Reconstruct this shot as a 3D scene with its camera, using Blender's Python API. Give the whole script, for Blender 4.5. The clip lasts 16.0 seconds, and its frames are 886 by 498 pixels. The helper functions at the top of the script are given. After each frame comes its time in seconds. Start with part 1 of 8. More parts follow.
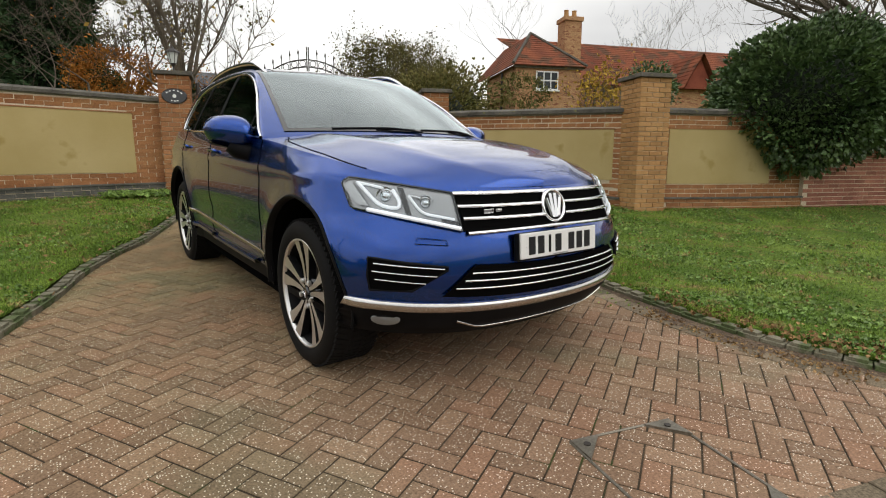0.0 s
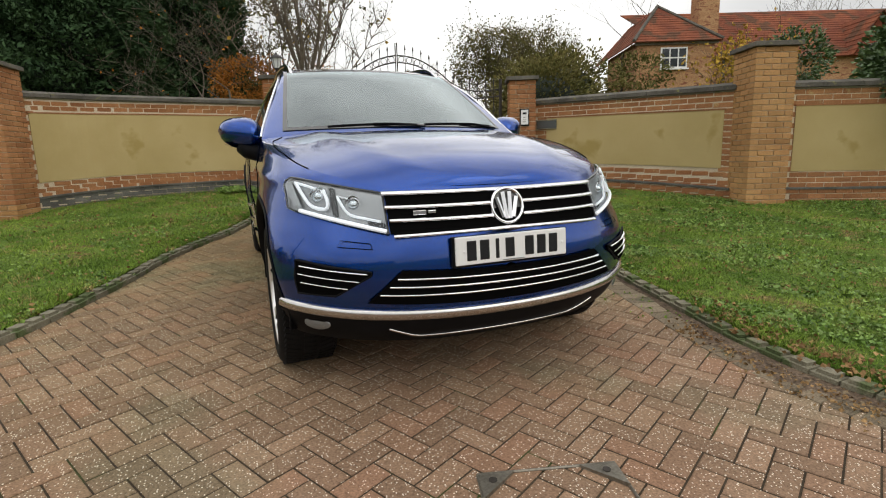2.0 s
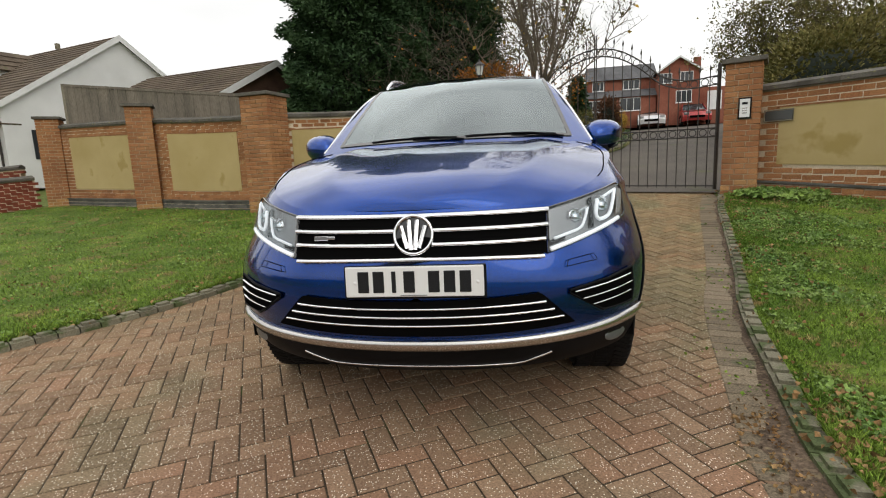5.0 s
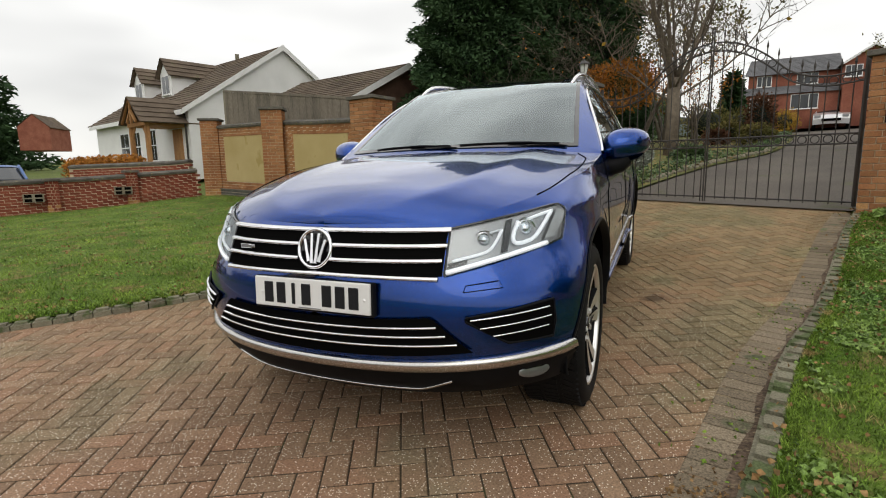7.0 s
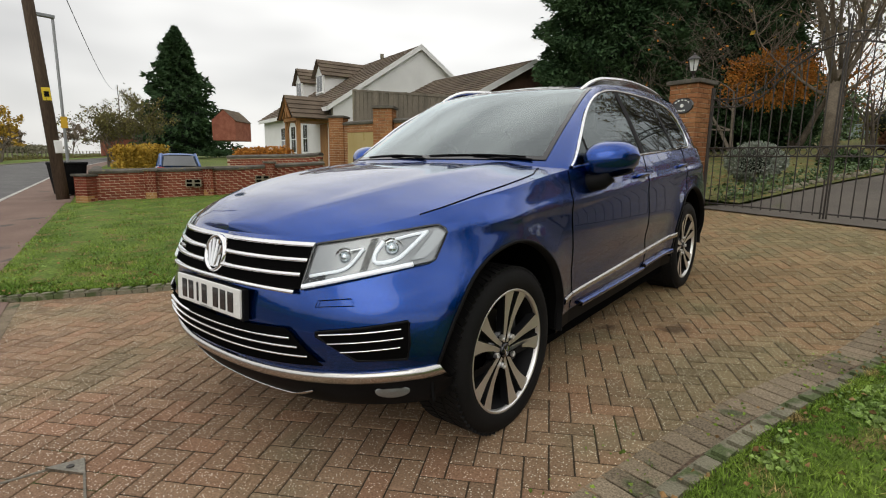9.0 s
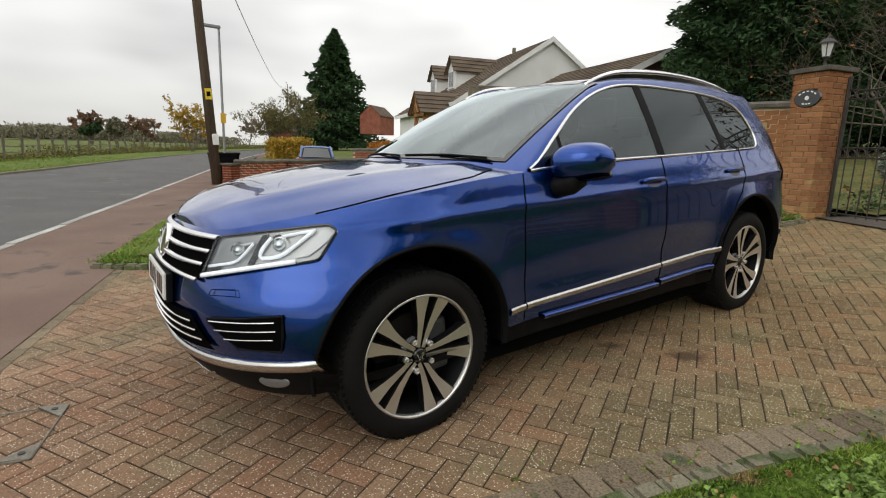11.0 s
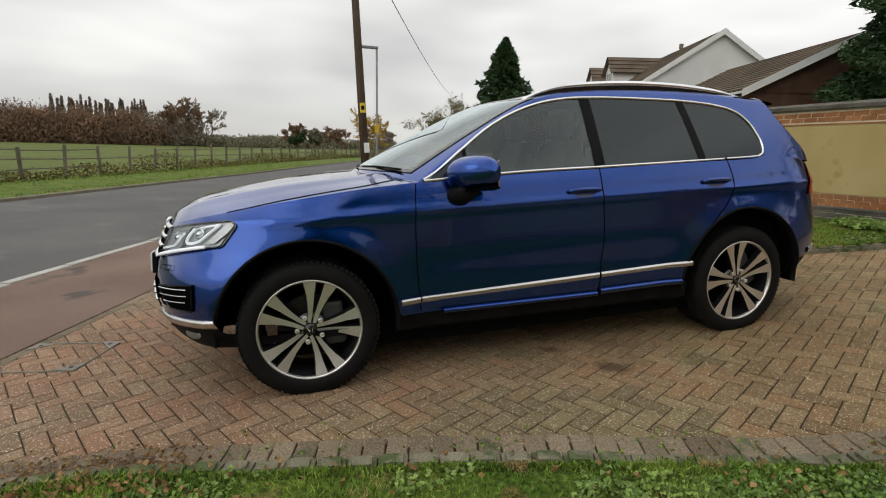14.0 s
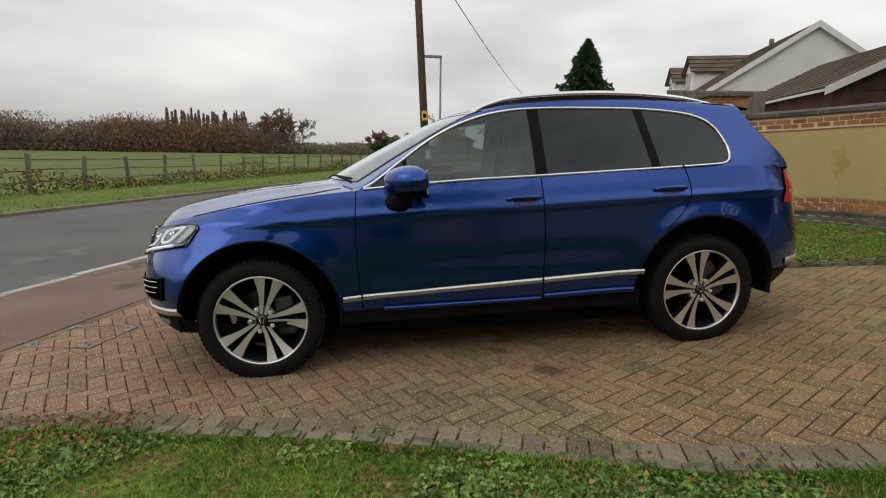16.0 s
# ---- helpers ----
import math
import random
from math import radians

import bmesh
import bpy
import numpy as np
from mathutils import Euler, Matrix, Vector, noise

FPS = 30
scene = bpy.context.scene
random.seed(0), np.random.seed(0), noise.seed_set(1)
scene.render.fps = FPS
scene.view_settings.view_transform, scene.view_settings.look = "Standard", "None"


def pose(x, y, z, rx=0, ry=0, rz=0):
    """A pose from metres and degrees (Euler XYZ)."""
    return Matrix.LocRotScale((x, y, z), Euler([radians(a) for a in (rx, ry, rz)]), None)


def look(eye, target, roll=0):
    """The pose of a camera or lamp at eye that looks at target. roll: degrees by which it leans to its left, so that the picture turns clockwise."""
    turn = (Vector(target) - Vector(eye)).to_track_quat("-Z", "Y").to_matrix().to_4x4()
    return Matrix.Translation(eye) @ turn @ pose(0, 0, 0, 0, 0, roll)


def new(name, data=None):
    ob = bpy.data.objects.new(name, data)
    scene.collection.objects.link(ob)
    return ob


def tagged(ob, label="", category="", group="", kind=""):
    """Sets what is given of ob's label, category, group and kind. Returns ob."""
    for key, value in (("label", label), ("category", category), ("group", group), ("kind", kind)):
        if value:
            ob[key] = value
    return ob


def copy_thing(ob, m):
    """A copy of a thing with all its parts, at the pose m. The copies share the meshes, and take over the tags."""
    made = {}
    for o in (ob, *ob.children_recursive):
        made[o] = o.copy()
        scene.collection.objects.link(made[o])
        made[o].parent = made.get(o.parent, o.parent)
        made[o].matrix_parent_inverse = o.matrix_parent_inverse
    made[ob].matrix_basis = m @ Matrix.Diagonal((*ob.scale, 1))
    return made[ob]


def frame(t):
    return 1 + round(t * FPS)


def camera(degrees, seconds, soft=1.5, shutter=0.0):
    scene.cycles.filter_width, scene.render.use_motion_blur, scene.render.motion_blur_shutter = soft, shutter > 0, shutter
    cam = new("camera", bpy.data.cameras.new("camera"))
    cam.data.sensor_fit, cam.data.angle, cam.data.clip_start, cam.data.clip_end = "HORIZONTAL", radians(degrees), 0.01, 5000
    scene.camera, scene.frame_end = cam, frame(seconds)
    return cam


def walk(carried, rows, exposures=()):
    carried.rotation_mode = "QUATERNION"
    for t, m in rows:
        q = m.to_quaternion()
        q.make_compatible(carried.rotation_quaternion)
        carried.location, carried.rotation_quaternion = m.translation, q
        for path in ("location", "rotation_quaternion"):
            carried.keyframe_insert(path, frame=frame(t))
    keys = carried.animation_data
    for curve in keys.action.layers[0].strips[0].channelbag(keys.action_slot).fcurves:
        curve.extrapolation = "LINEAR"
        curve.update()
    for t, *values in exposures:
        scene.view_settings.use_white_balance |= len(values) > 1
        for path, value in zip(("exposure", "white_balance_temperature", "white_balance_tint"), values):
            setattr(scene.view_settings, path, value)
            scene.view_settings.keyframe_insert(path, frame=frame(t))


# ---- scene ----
import functools

cam = camera(81.8, 16.0, soft=1.1)
# the drive slopes down to the road: SITE lays the car's own level on it
SLOPE_X, SLOPE_Y = 0.0084, 0.0451
SITE = Vector((SLOPE_X, SLOPE_Y, 1)).rotation_difference(Vector((0, 0, 1))).to_matrix().to_4x4()
PATH = [
    (0, (-1.879, -3.874, 0.918), (-0.667, -2.315, 0.603), -0.1),
    (0.5, (-1.699, -3.974, 0.938), (-0.584, -2.35, 0.598), -0.7),
    (1, (-1.515, -4.052, 0.941), (-0.531, -2.346, 0.596), -1.0),
    (1.5, (-1.3, -4.132, 0.938), (-0.431, -2.364, 0.592), -1.3),
    (2, (-1.079, -4.154, 0.938), (-0.314, -2.338, 0.592), -1.5),
    (2.5, (-0.849, -4.176, 0.962), (-0.208, -2.315, 0.603), -1.8),
    (3, (-0.581, -4.219, 0.976), (-0.125, -2.304, 0.623), -2.2),
    (3.5, (-0.355, -4.238, 0.974), (-0.061, -2.29, 0.63), -2.3),
    (4, (-0.129, -4.197, 0.977), (-0.002, -2.229, 0.639), -2.3),
    (4.5, (0.112, -4.171, 0.984), (0.07, -2.199, 0.651), -2.5),
    (5, (0.331, -4.161, 0.997), (0.09, -2.203, 0.672), -2.3),
    (5.2, (0.412, -4.14, 1.002), (0.128, -2.188, 0.673), -2.0),
    (7.3, (1.289, -3.809, 1.039), (0.477, -2.009, 0.724), -1.1),
    (7.5, (1.375, -3.767, 1.043), (0.535, -1.979, 0.725), -1.2),
    (8, (1.613, -3.633, 1.069), (0.649, -1.909, 0.749), -0.7),
    (8.5, (1.845, -3.531, 1.11), (0.708, -1.916, 0.79), -0.3),
    (8.7, (1.915, -3.464, 1.115), (0.745, -1.875, 0.791), 0.2),
    (10.8, (2.579, -2.718, 1.162), (1.021, -1.518, 0.799), 1.3),
    (11, (2.638, -2.658, 1.168), (1.058, -1.487, 0.804), 1.7),
    (11.5, (2.793, -2.473, 1.181), (1.167, -1.367, 0.816), 1.3),
    (12, (2.965, -2.306, 1.193), (1.265, -1.316, 0.828), 0.6),
    (12.5, (3.106, -2.131, 1.199), (1.366, -1.214, 0.837), 0.3),
    (13, (3.262, -1.972, 1.233), (1.481, -1.137, 0.87), 0.2),
    (13.5, (3.48, -1.786, 1.247), (1.632, -1.112, 0.883), 0.7),
    (14, (3.621, -1.599, 1.248), (1.746, -1.004, 0.885), 1.3),
    (14.5, (3.726, -1.392, 1.261), (1.845, -0.806, 0.915), 1.6),
    (15, (3.833, -1.177, 1.272), (1.935, -0.653, 0.924), 1.3),
    (15.5, (3.957, -0.998, 1.295), (2.019, -0.649, 0.944), 0.6),
    (16, (4.024, -0.827, 1.293), (2.076, -0.537, 0.944), 0.8),
]
walk(cam, [(t, look(eye, target, roll)) for t, eye, target, roll in PATH], [(0.0, -0.43, 6750, 8), (4.5, -0.44, 6750, 8), (8.0, -0.58, 6750, 8), (11.5, -0.52, 6750, 8), (14.0, -0.68, 6750, 8), (16.0, -0.75, 6750, 8)])

# ---- light: an overcast afternoon ----
world = bpy.data.worlds.new("overcast_sky")
scene.world = world
world.use_nodes = True
wn, wl = world.node_tree.nodes, world.node_tree.links
wn.clear()
SUN_EL, SUN_AZ = radians(32), radians(150)
sky = wn.new("ShaderNodeTexSky")
sky.sky_type, sky.sun_disc, sky.sun_elevation, sky.sun_rotation = "NISHITA", False, SUN_EL, SUN_AZ
coord = wn.new("ShaderNodeTexCoord")
stretch = wn.new("ShaderNodeMapping")
stretch.inputs["Scale"].default_value = (1.3, 1.3, 4.5)
clouds = wn.new("ShaderNodeTexNoise")
clouds.inputs["Scale"].default_value, clouds.inputs["Detail"].default_value = 1.2, 3
ramp = wn.new("ShaderNodeValToRGB")
ramp.color_ramp.elements[0].position, ramp.color_ramp.elements[0].color = 0.33, (5.4, 5.4, 5.55, 1)
ramp.color_ramp.elements[1].position, ramp.color_ramp.elements[1].color = 0.66, (9.9, 9.9, 10.0, 1)
mix = wn.new("ShaderNodeMixRGB")
mix.inputs[0].default_value = 0.93
back = wn.new("ShaderNodeBackground")
back.inputs["Strength"].default_value = 0.088
out = wn.new("ShaderNodeOutputWorld")
wl.new(coord.outputs["Generated"], stretch.inputs[0])
wl.new(stretch.outputs[0], clouds.inputs["Vector"])
wl.new(clouds.outputs["Fac"], ramp.inputs[0])
wl.new(sky.outputs[0], mix.inputs[1])
wl.new(ramp.outputs[0], mix.inputs[2])
# an overcast sky is three times as bright overhead as at the horizon
up = wn.new("ShaderNodeSeparateXYZ")
wl.new(coord.outputs["Generated"], up.inputs[0])
zenith = wn.new("ShaderNodeMapRange")
zenith.inputs[3].default_value, zenith.inputs[4].default_value = 1.75, 3.1
wl.new(up.outputs[2], zenith.inputs[0])
grade = wn.new("ShaderNodeMixRGB")
grade.blend_type, grade.inputs[0].default_value = "MULTIPLY", 1.0
wl.new(mix.outputs[0], grade.inputs[1])
wl.new(zenith.outputs[0], grade.inputs[2])
wl.new(grade.outputs[0], back.inputs[0])
wl.new(back.outputs[0], out.inputs[0])
sun = new("sun", bpy.data.lights.new("sun", "SUN"))
sun.data.energy, sun.data.angle, sun.data.color = 0.6, radians(40), (1.0, 0.96, 0.9)
sun.matrix_world = look((0, 0, 40), Vector((0, 0, 40)) - 10 * Vector((math.sin(SUN_AZ) * math.cos(SUN_EL), math.cos(SUN_AZ) * math.cos(SUN_EL), math.sin(SUN_EL))))

# ---- materials ----
def mat(name, a, b, scale=3.0, rough=0.7, bump=0.3, fine=90.0, depth=0.004, metal=0.0, coat=0.0, vary=0.0, each=0.0, spots=None, spot_scale=14.0, spot_at=0.62, speck=0.25, flake=0.0, stretch=(1, 1, 1)):
    """Two colours mottled at a broad scale, a fine grain over them, and a relief of the grain. vary: brightness from object to
    object; each: from island to island; spots: a third colour in patches."""
    m = bpy.data.materials.new(name)
    m.use_nodes = True
    n, l = m.node_tree.nodes, m.node_tree.links
    p = n["Principled BSDF"]
    g = n.new("ShaderNodeNewGeometry")
    s = n.new("ShaderNodeMapping")
    s.inputs["Scale"].default_value = stretch
    l.new(g.outputs["Position"], s.inputs[0])
    def noise_of(sc, detail=4):
        t = n.new("ShaderNodeTexNoise")
        t.inputs["Scale"].default_value, t.inputs["Detail"].default_value = sc, detail
        l.new(s.outputs[0], t.inputs["Vector"])
        return t
    broad, grain = noise_of(scale), noise_of(fine)
    r = n.new("ShaderNodeValToRGB")
    r.color_ramp.elements[0].position, r.color_ramp.elements[1].position = 0.32, 0.68
    r.color_ramp.elements[0].color, r.color_ramp.elements[1].color = (*a, 1), (*b, 1)
    l.new(broad.outputs["Fac"], r.inputs[0])
    colour = r.outputs[0]
    if spots:
        patch = noise_of(spot_scale)
        at = n.new("ShaderNodeMapRange")
        at.inputs[1].default_value, at.inputs[2].default_value = spot_at, spot_at + 0.08
        l.new(patch.outputs["Fac"], at.inputs[0])
        mx = n.new("ShaderNodeMixRGB")
        mx.inputs[2].default_value = (*spots, 1)
        l.new(at.outputs[0], mx.inputs[0])
        l.new(colour, mx.inputs[1])
        colour = mx.outputs[0]
    hsv = n.new("ShaderNodeHueSaturation")
    l.new(colour, hsv.inputs["Color"])
    value = n.new("ShaderNodeMapRange")
    value.inputs[1].default_value, value.inputs[2].default_value = 0.3, 0.7
    value.inputs[3].default_value, value.inputs[4].default_value = 1 - speck, 1 + speck
    l.new(grain.outputs["Fac"], value.inputs[0])
    top = value.outputs[0]
    for amount, node, socket in ((vary, "ShaderNodeObjectInfo", "Random"), (each, "ShaderNodeNewGeometry", "Random Per Island")):
        if amount:
            o = n.new(node)
            k = n.new("ShaderNodeMapRange")
            k.inputs[3].default_value, k.inputs[4].default_value = 1 - amount, 1 + amount
            l.new(o.outputs[socket], k.inputs[0])
            mul = n.new("ShaderNodeMath")
            mul.operation = "MULTIPLY"
            l.new(top, mul.inputs[0])
            l.new(k.outputs[0], mul.inputs[1])
            top = mul.outputs[0]
    l.new(top, hsv.inputs["Value"])
    l.new(hsv.outputs[0], p.inputs["Base Color"])
    rr = n.new("ShaderNodeMapRange")
    rr.inputs[3].default_value, rr.inputs[4].default_value = max(0.02, rough - 0.12 * rough), min(1, rough + 0.12)
    l.new(broad.outputs["Fac"], rr.inputs[0])
    l.new(rr.outputs[0], p.inputs["Roughness"])
    p.inputs["Metallic"].default_value = metal
    if rough > 0.6:
        p.inputs["Specular IOR Level"].default_value = 0.15
    if coat:
        p.inputs["Coat Weight"].default_value, p.inputs["Coat Roughness"].default_value = coat, 0.03
    if bump:
        bp = n.new("ShaderNodeBump")
        bp.inputs["Strength"].default_value, bp.inputs["Distance"].default_value = bump, depth
        l.new(grain.outputs["Fac"], bp.inputs["Height"])
        l.new(bp.outputs[0], p.inputs["Normal"])
    return m


def plain(name, colour, rough=0.5, metal=0.0, coat=0.0, glow=0.0):
    m = bpy.data.materials.new(name)
    m.use_nodes = True
    p = m.node_tree.nodes["Principled BSDF"]
    p.inputs["Base Color"].default_value, p.inputs["Roughness"].default_value, p.inputs["Metallic"].default_value = (*colour, 1), rough, metal
    p.inputs["Coat Weight"].default_value = coat
    if glow:
        p.inputs["Emission Color"].default_value, p.inputs["Emission Strength"].default_value = (*colour, 1), glow
    return m


def dull(m, level):
    m.node_tree.nodes["Principled BSDF"].inputs["Specular IOR Level"].default_value = level
    return m


def glass(name, colour, rough=0.0, clear=1.5, gloss=1.0):
    """Thin tinted glass: part of the light goes straight through, the rest is mirrored by its gloss."""
    m = bpy.data.materials.new(name)
    m.use_nodes = True
    n, l = m.node_tree.nodes, m.node_tree.links
    n.remove(n["Principled BSDF"])
    tint, shine, both, fres = n.new("ShaderNodeBsdfTransparent"), n.new("ShaderNodeBsdfGlossy"), n.new("ShaderNodeMixShader"), n.new("ShaderNodeFresnel")
    tint.inputs[0].default_value = (*colour, 1)
    shine.inputs["Roughness"].default_value, shine.inputs["Color"].default_value = rough, (0.89, 0.98, 1.0, 1)
    fres.inputs["IOR"].default_value = clear
    less = n.new("ShaderNodeMath")
    less.operation, less.inputs[1].default_value = "MULTIPLY", gloss
    l.new(fres.outputs[0], less.inputs[0])
    l.new(less.outputs[0], both.inputs[0])
    l.new(tint.outputs[0], both.inputs[1])
    l.new(shine.outputs[0], both.inputs[2])
    l.new(both.outputs[0], n["Material Output"].inputs[0])
    return m


BRICK = mat("orange_brick", (0.275, 0.118, 0.052), (0.38, 0.188, 0.085), 2.2, 0.9, 0.5, 70, 0.004, vary=0.16, each=0.2, spots=(0.42, 0.30, 0.14), spot_scale=5, spot_at=0.66)
BRICK_PALE = mat("yellow_brick", (0.36, 0.19, 0.078), (0.46, 0.265, 0.115), 2.2, 0.9, 0.5, 70, 0.004, vary=0.16, each=0.2)
BRICK_RED = mat("dark_red_brick", (0.17, 0.045, 0.028), (0.25, 0.075, 0.045), 2.0, 0.9, 0.5, 70, 0.004, vary=0.15, each=0.2)
MORTAR = mat("mortar", (0.50, 0.41, 0.29), (0.62, 0.52, 0.39), 3, 0.95, 0.5, 120)
RENDER = mat("ochre_render", (0.41, 0.315, 0.135), (0.49, 0.385, 0.19), 1.1, 0.95, 0.35, 160, spots=(0.36, 0.27, 0.10), spot_scale=2.2, spot_at=0.6, speck=0.06)
COPING = mat("slate_coping", (0.075, 0.068, 0.058), (0.15, 0.138, 0.118), 4, 0.85, 0.5, 60, vary=0.1, each=0.15, spots=(0.20, 0.19, 0.09))
PLINTH = mat("blue_grey_brick", (0.09, 0.088, 0.078), (0.17, 0.162, 0.142), 4, 0.7, 0.4, 60, each=0.15, spots=(0.12, 0.14, 0.06))
TURF = mat("turf_soil", (0.066, 0.115, 0.017), (0.138, 0.195, 0.037), 1.6, 0.95, 0.9, 34, 0.03, spots=(0.17, 0.135, 0.05), spot_scale=3.5, spot_at=0.56, speck=0.55)
FIELD = mat("field_grass", (0.085, 0.112, 0.027), (0.13, 0.155, 0.042), 0.1, 0.95, 0.5, 9, 0.03, spots=(0.11, 0.13, 0.04), spot_scale=0.2, speck=0.5)
ROAD = mat("worn_asphalt", (0.10, 0.098, 0.096), (0.135, 0.132, 0.128), 0.5, 0.85, 0.5, 180, 0.004, spots=(0.155, 0.15, 0.145), spot_scale=1.2, speck=0.5)
DRIVE_TAR = mat("worn_drive_tarmac", (0.088, 0.077, 0.066), (0.135, 0.118, 0.10), 0.7, 0.85, 0.4, 140, 0.004, spots=(0.10, 0.10, 0.055), spot_scale=1.3, speck=0.3)
LEAFY_TURF = mat("leaf_strewn_turf", (0.085, 0.105, 0.03), (0.165, 0.165, 0.065), 1.1, 0.95, 0.8, 30, 0.03, spots=(0.21, 0.135, 0.055), spot_scale=6, spot_at=0.55, speck=0.5)
RED_TARMAC = mat("red_tarmac", (0.155, 0.103, 0.083), (0.21, 0.147, 0.12), 0.8, 0.9, 0.5, 160, 0.004, spots=(0.10, 0.085, 0.075), spot_scale=1.6, speck=0.25)
SAND = mat("joint_sand", (0.036, 0.027, 0.018), (0.07, 0.053, 0.035), 2.0, 0.97, 0.6, 200, spots=(0.05, 0.07, 0.02), spot_scale=3, speck=0.4)
CONCRETE = mat("kerb_concrete", (0.185, 0.165, 0.12), (0.275, 0.248, 0.185), 3, 0.9, 0.5, 120, vary=0.12, spots=(0.13, 0.15, 0.075), spot_scale=6)
BARK = mat("grey_bark", (0.10, 0.083, 0.065), (0.165, 0.14, 0.11), 8, 0.95, 0.8, 40, 0.01)
LEAF_DARK = mat("conifer_leaf", (0.02, 0.046, 0.018), (0.05, 0.09, 0.036), 1.5, 0.75, 0, each=0.35)
LEAF_IVY = mat("ivy_leaf", (0.038, 0.078, 0.024), (0.105, 0.165, 0.052), 2.5, 0.4, 0, each=0.4)
LEAF_RUST = mat("rust_leaf", (0.30, 0.11, 0.02), (0.45, 0.2, 0.04), 2.5, 0.8, 0, each=0.35)
LEAF_OLIVE = mat("olive_leaf", (0.10, 0.105, 0.032), (0.20, 0.165, 0.06), 1.5, 0.85, 0, each=0.35)
LEAF_YELLOW = mat("yellow_leaf", (0.35, 0.22, 0.03), (0.5, 0.33, 0.06), 2, 0.85, 0, each=0.3)
TILE_RED = mat("old_red_tile", (0.165, 0.05, 0.03), (0.29, 0.10, 0.052), 1.4, 0.9, 0.5, 30, each=0.3, spots=(0.13, 0.065, 0.04), spot_scale=2.0, spot_at=0.52, speck=0.4)
TILE_BROWN = mat("brown_roof_tile", (0.105, 0.08, 0.06), (0.175, 0.135, 0.10), 1.0, 0.85, 0.4, 40, each=0.2, spots=(0.13, 0.12, 0.07), spot_scale=2)
WHITE_WALL = mat("white_render", (0.70, 0.70, 0.69), (0.80, 0.80, 0.79), 0.8, 0.9, 0.2, 100, speck=0.04)
WHITE = mat("white_paint", (0.74, 0.74, 0.73), (0.82, 0.82, 0.81), 3, 0.45, 0.1, 80, speck=0.03)
WOOD = mat("weathered_wood", (0.13, 0.115, 0.09), (0.22, 0.19, 0.15), 3, 0.9, 0.5, 60, stretch=(1, 1, 0.2))
IRON = mat("black_iron", (0.018, 0.015, 0.013), (0.045, 0.035, 0.027), 6, 0.5, 0.2, 80)


OIL = (((0.82, 0.043, 0.007), 0.05), ((1.184, 0.264, 0.022), 0.08))


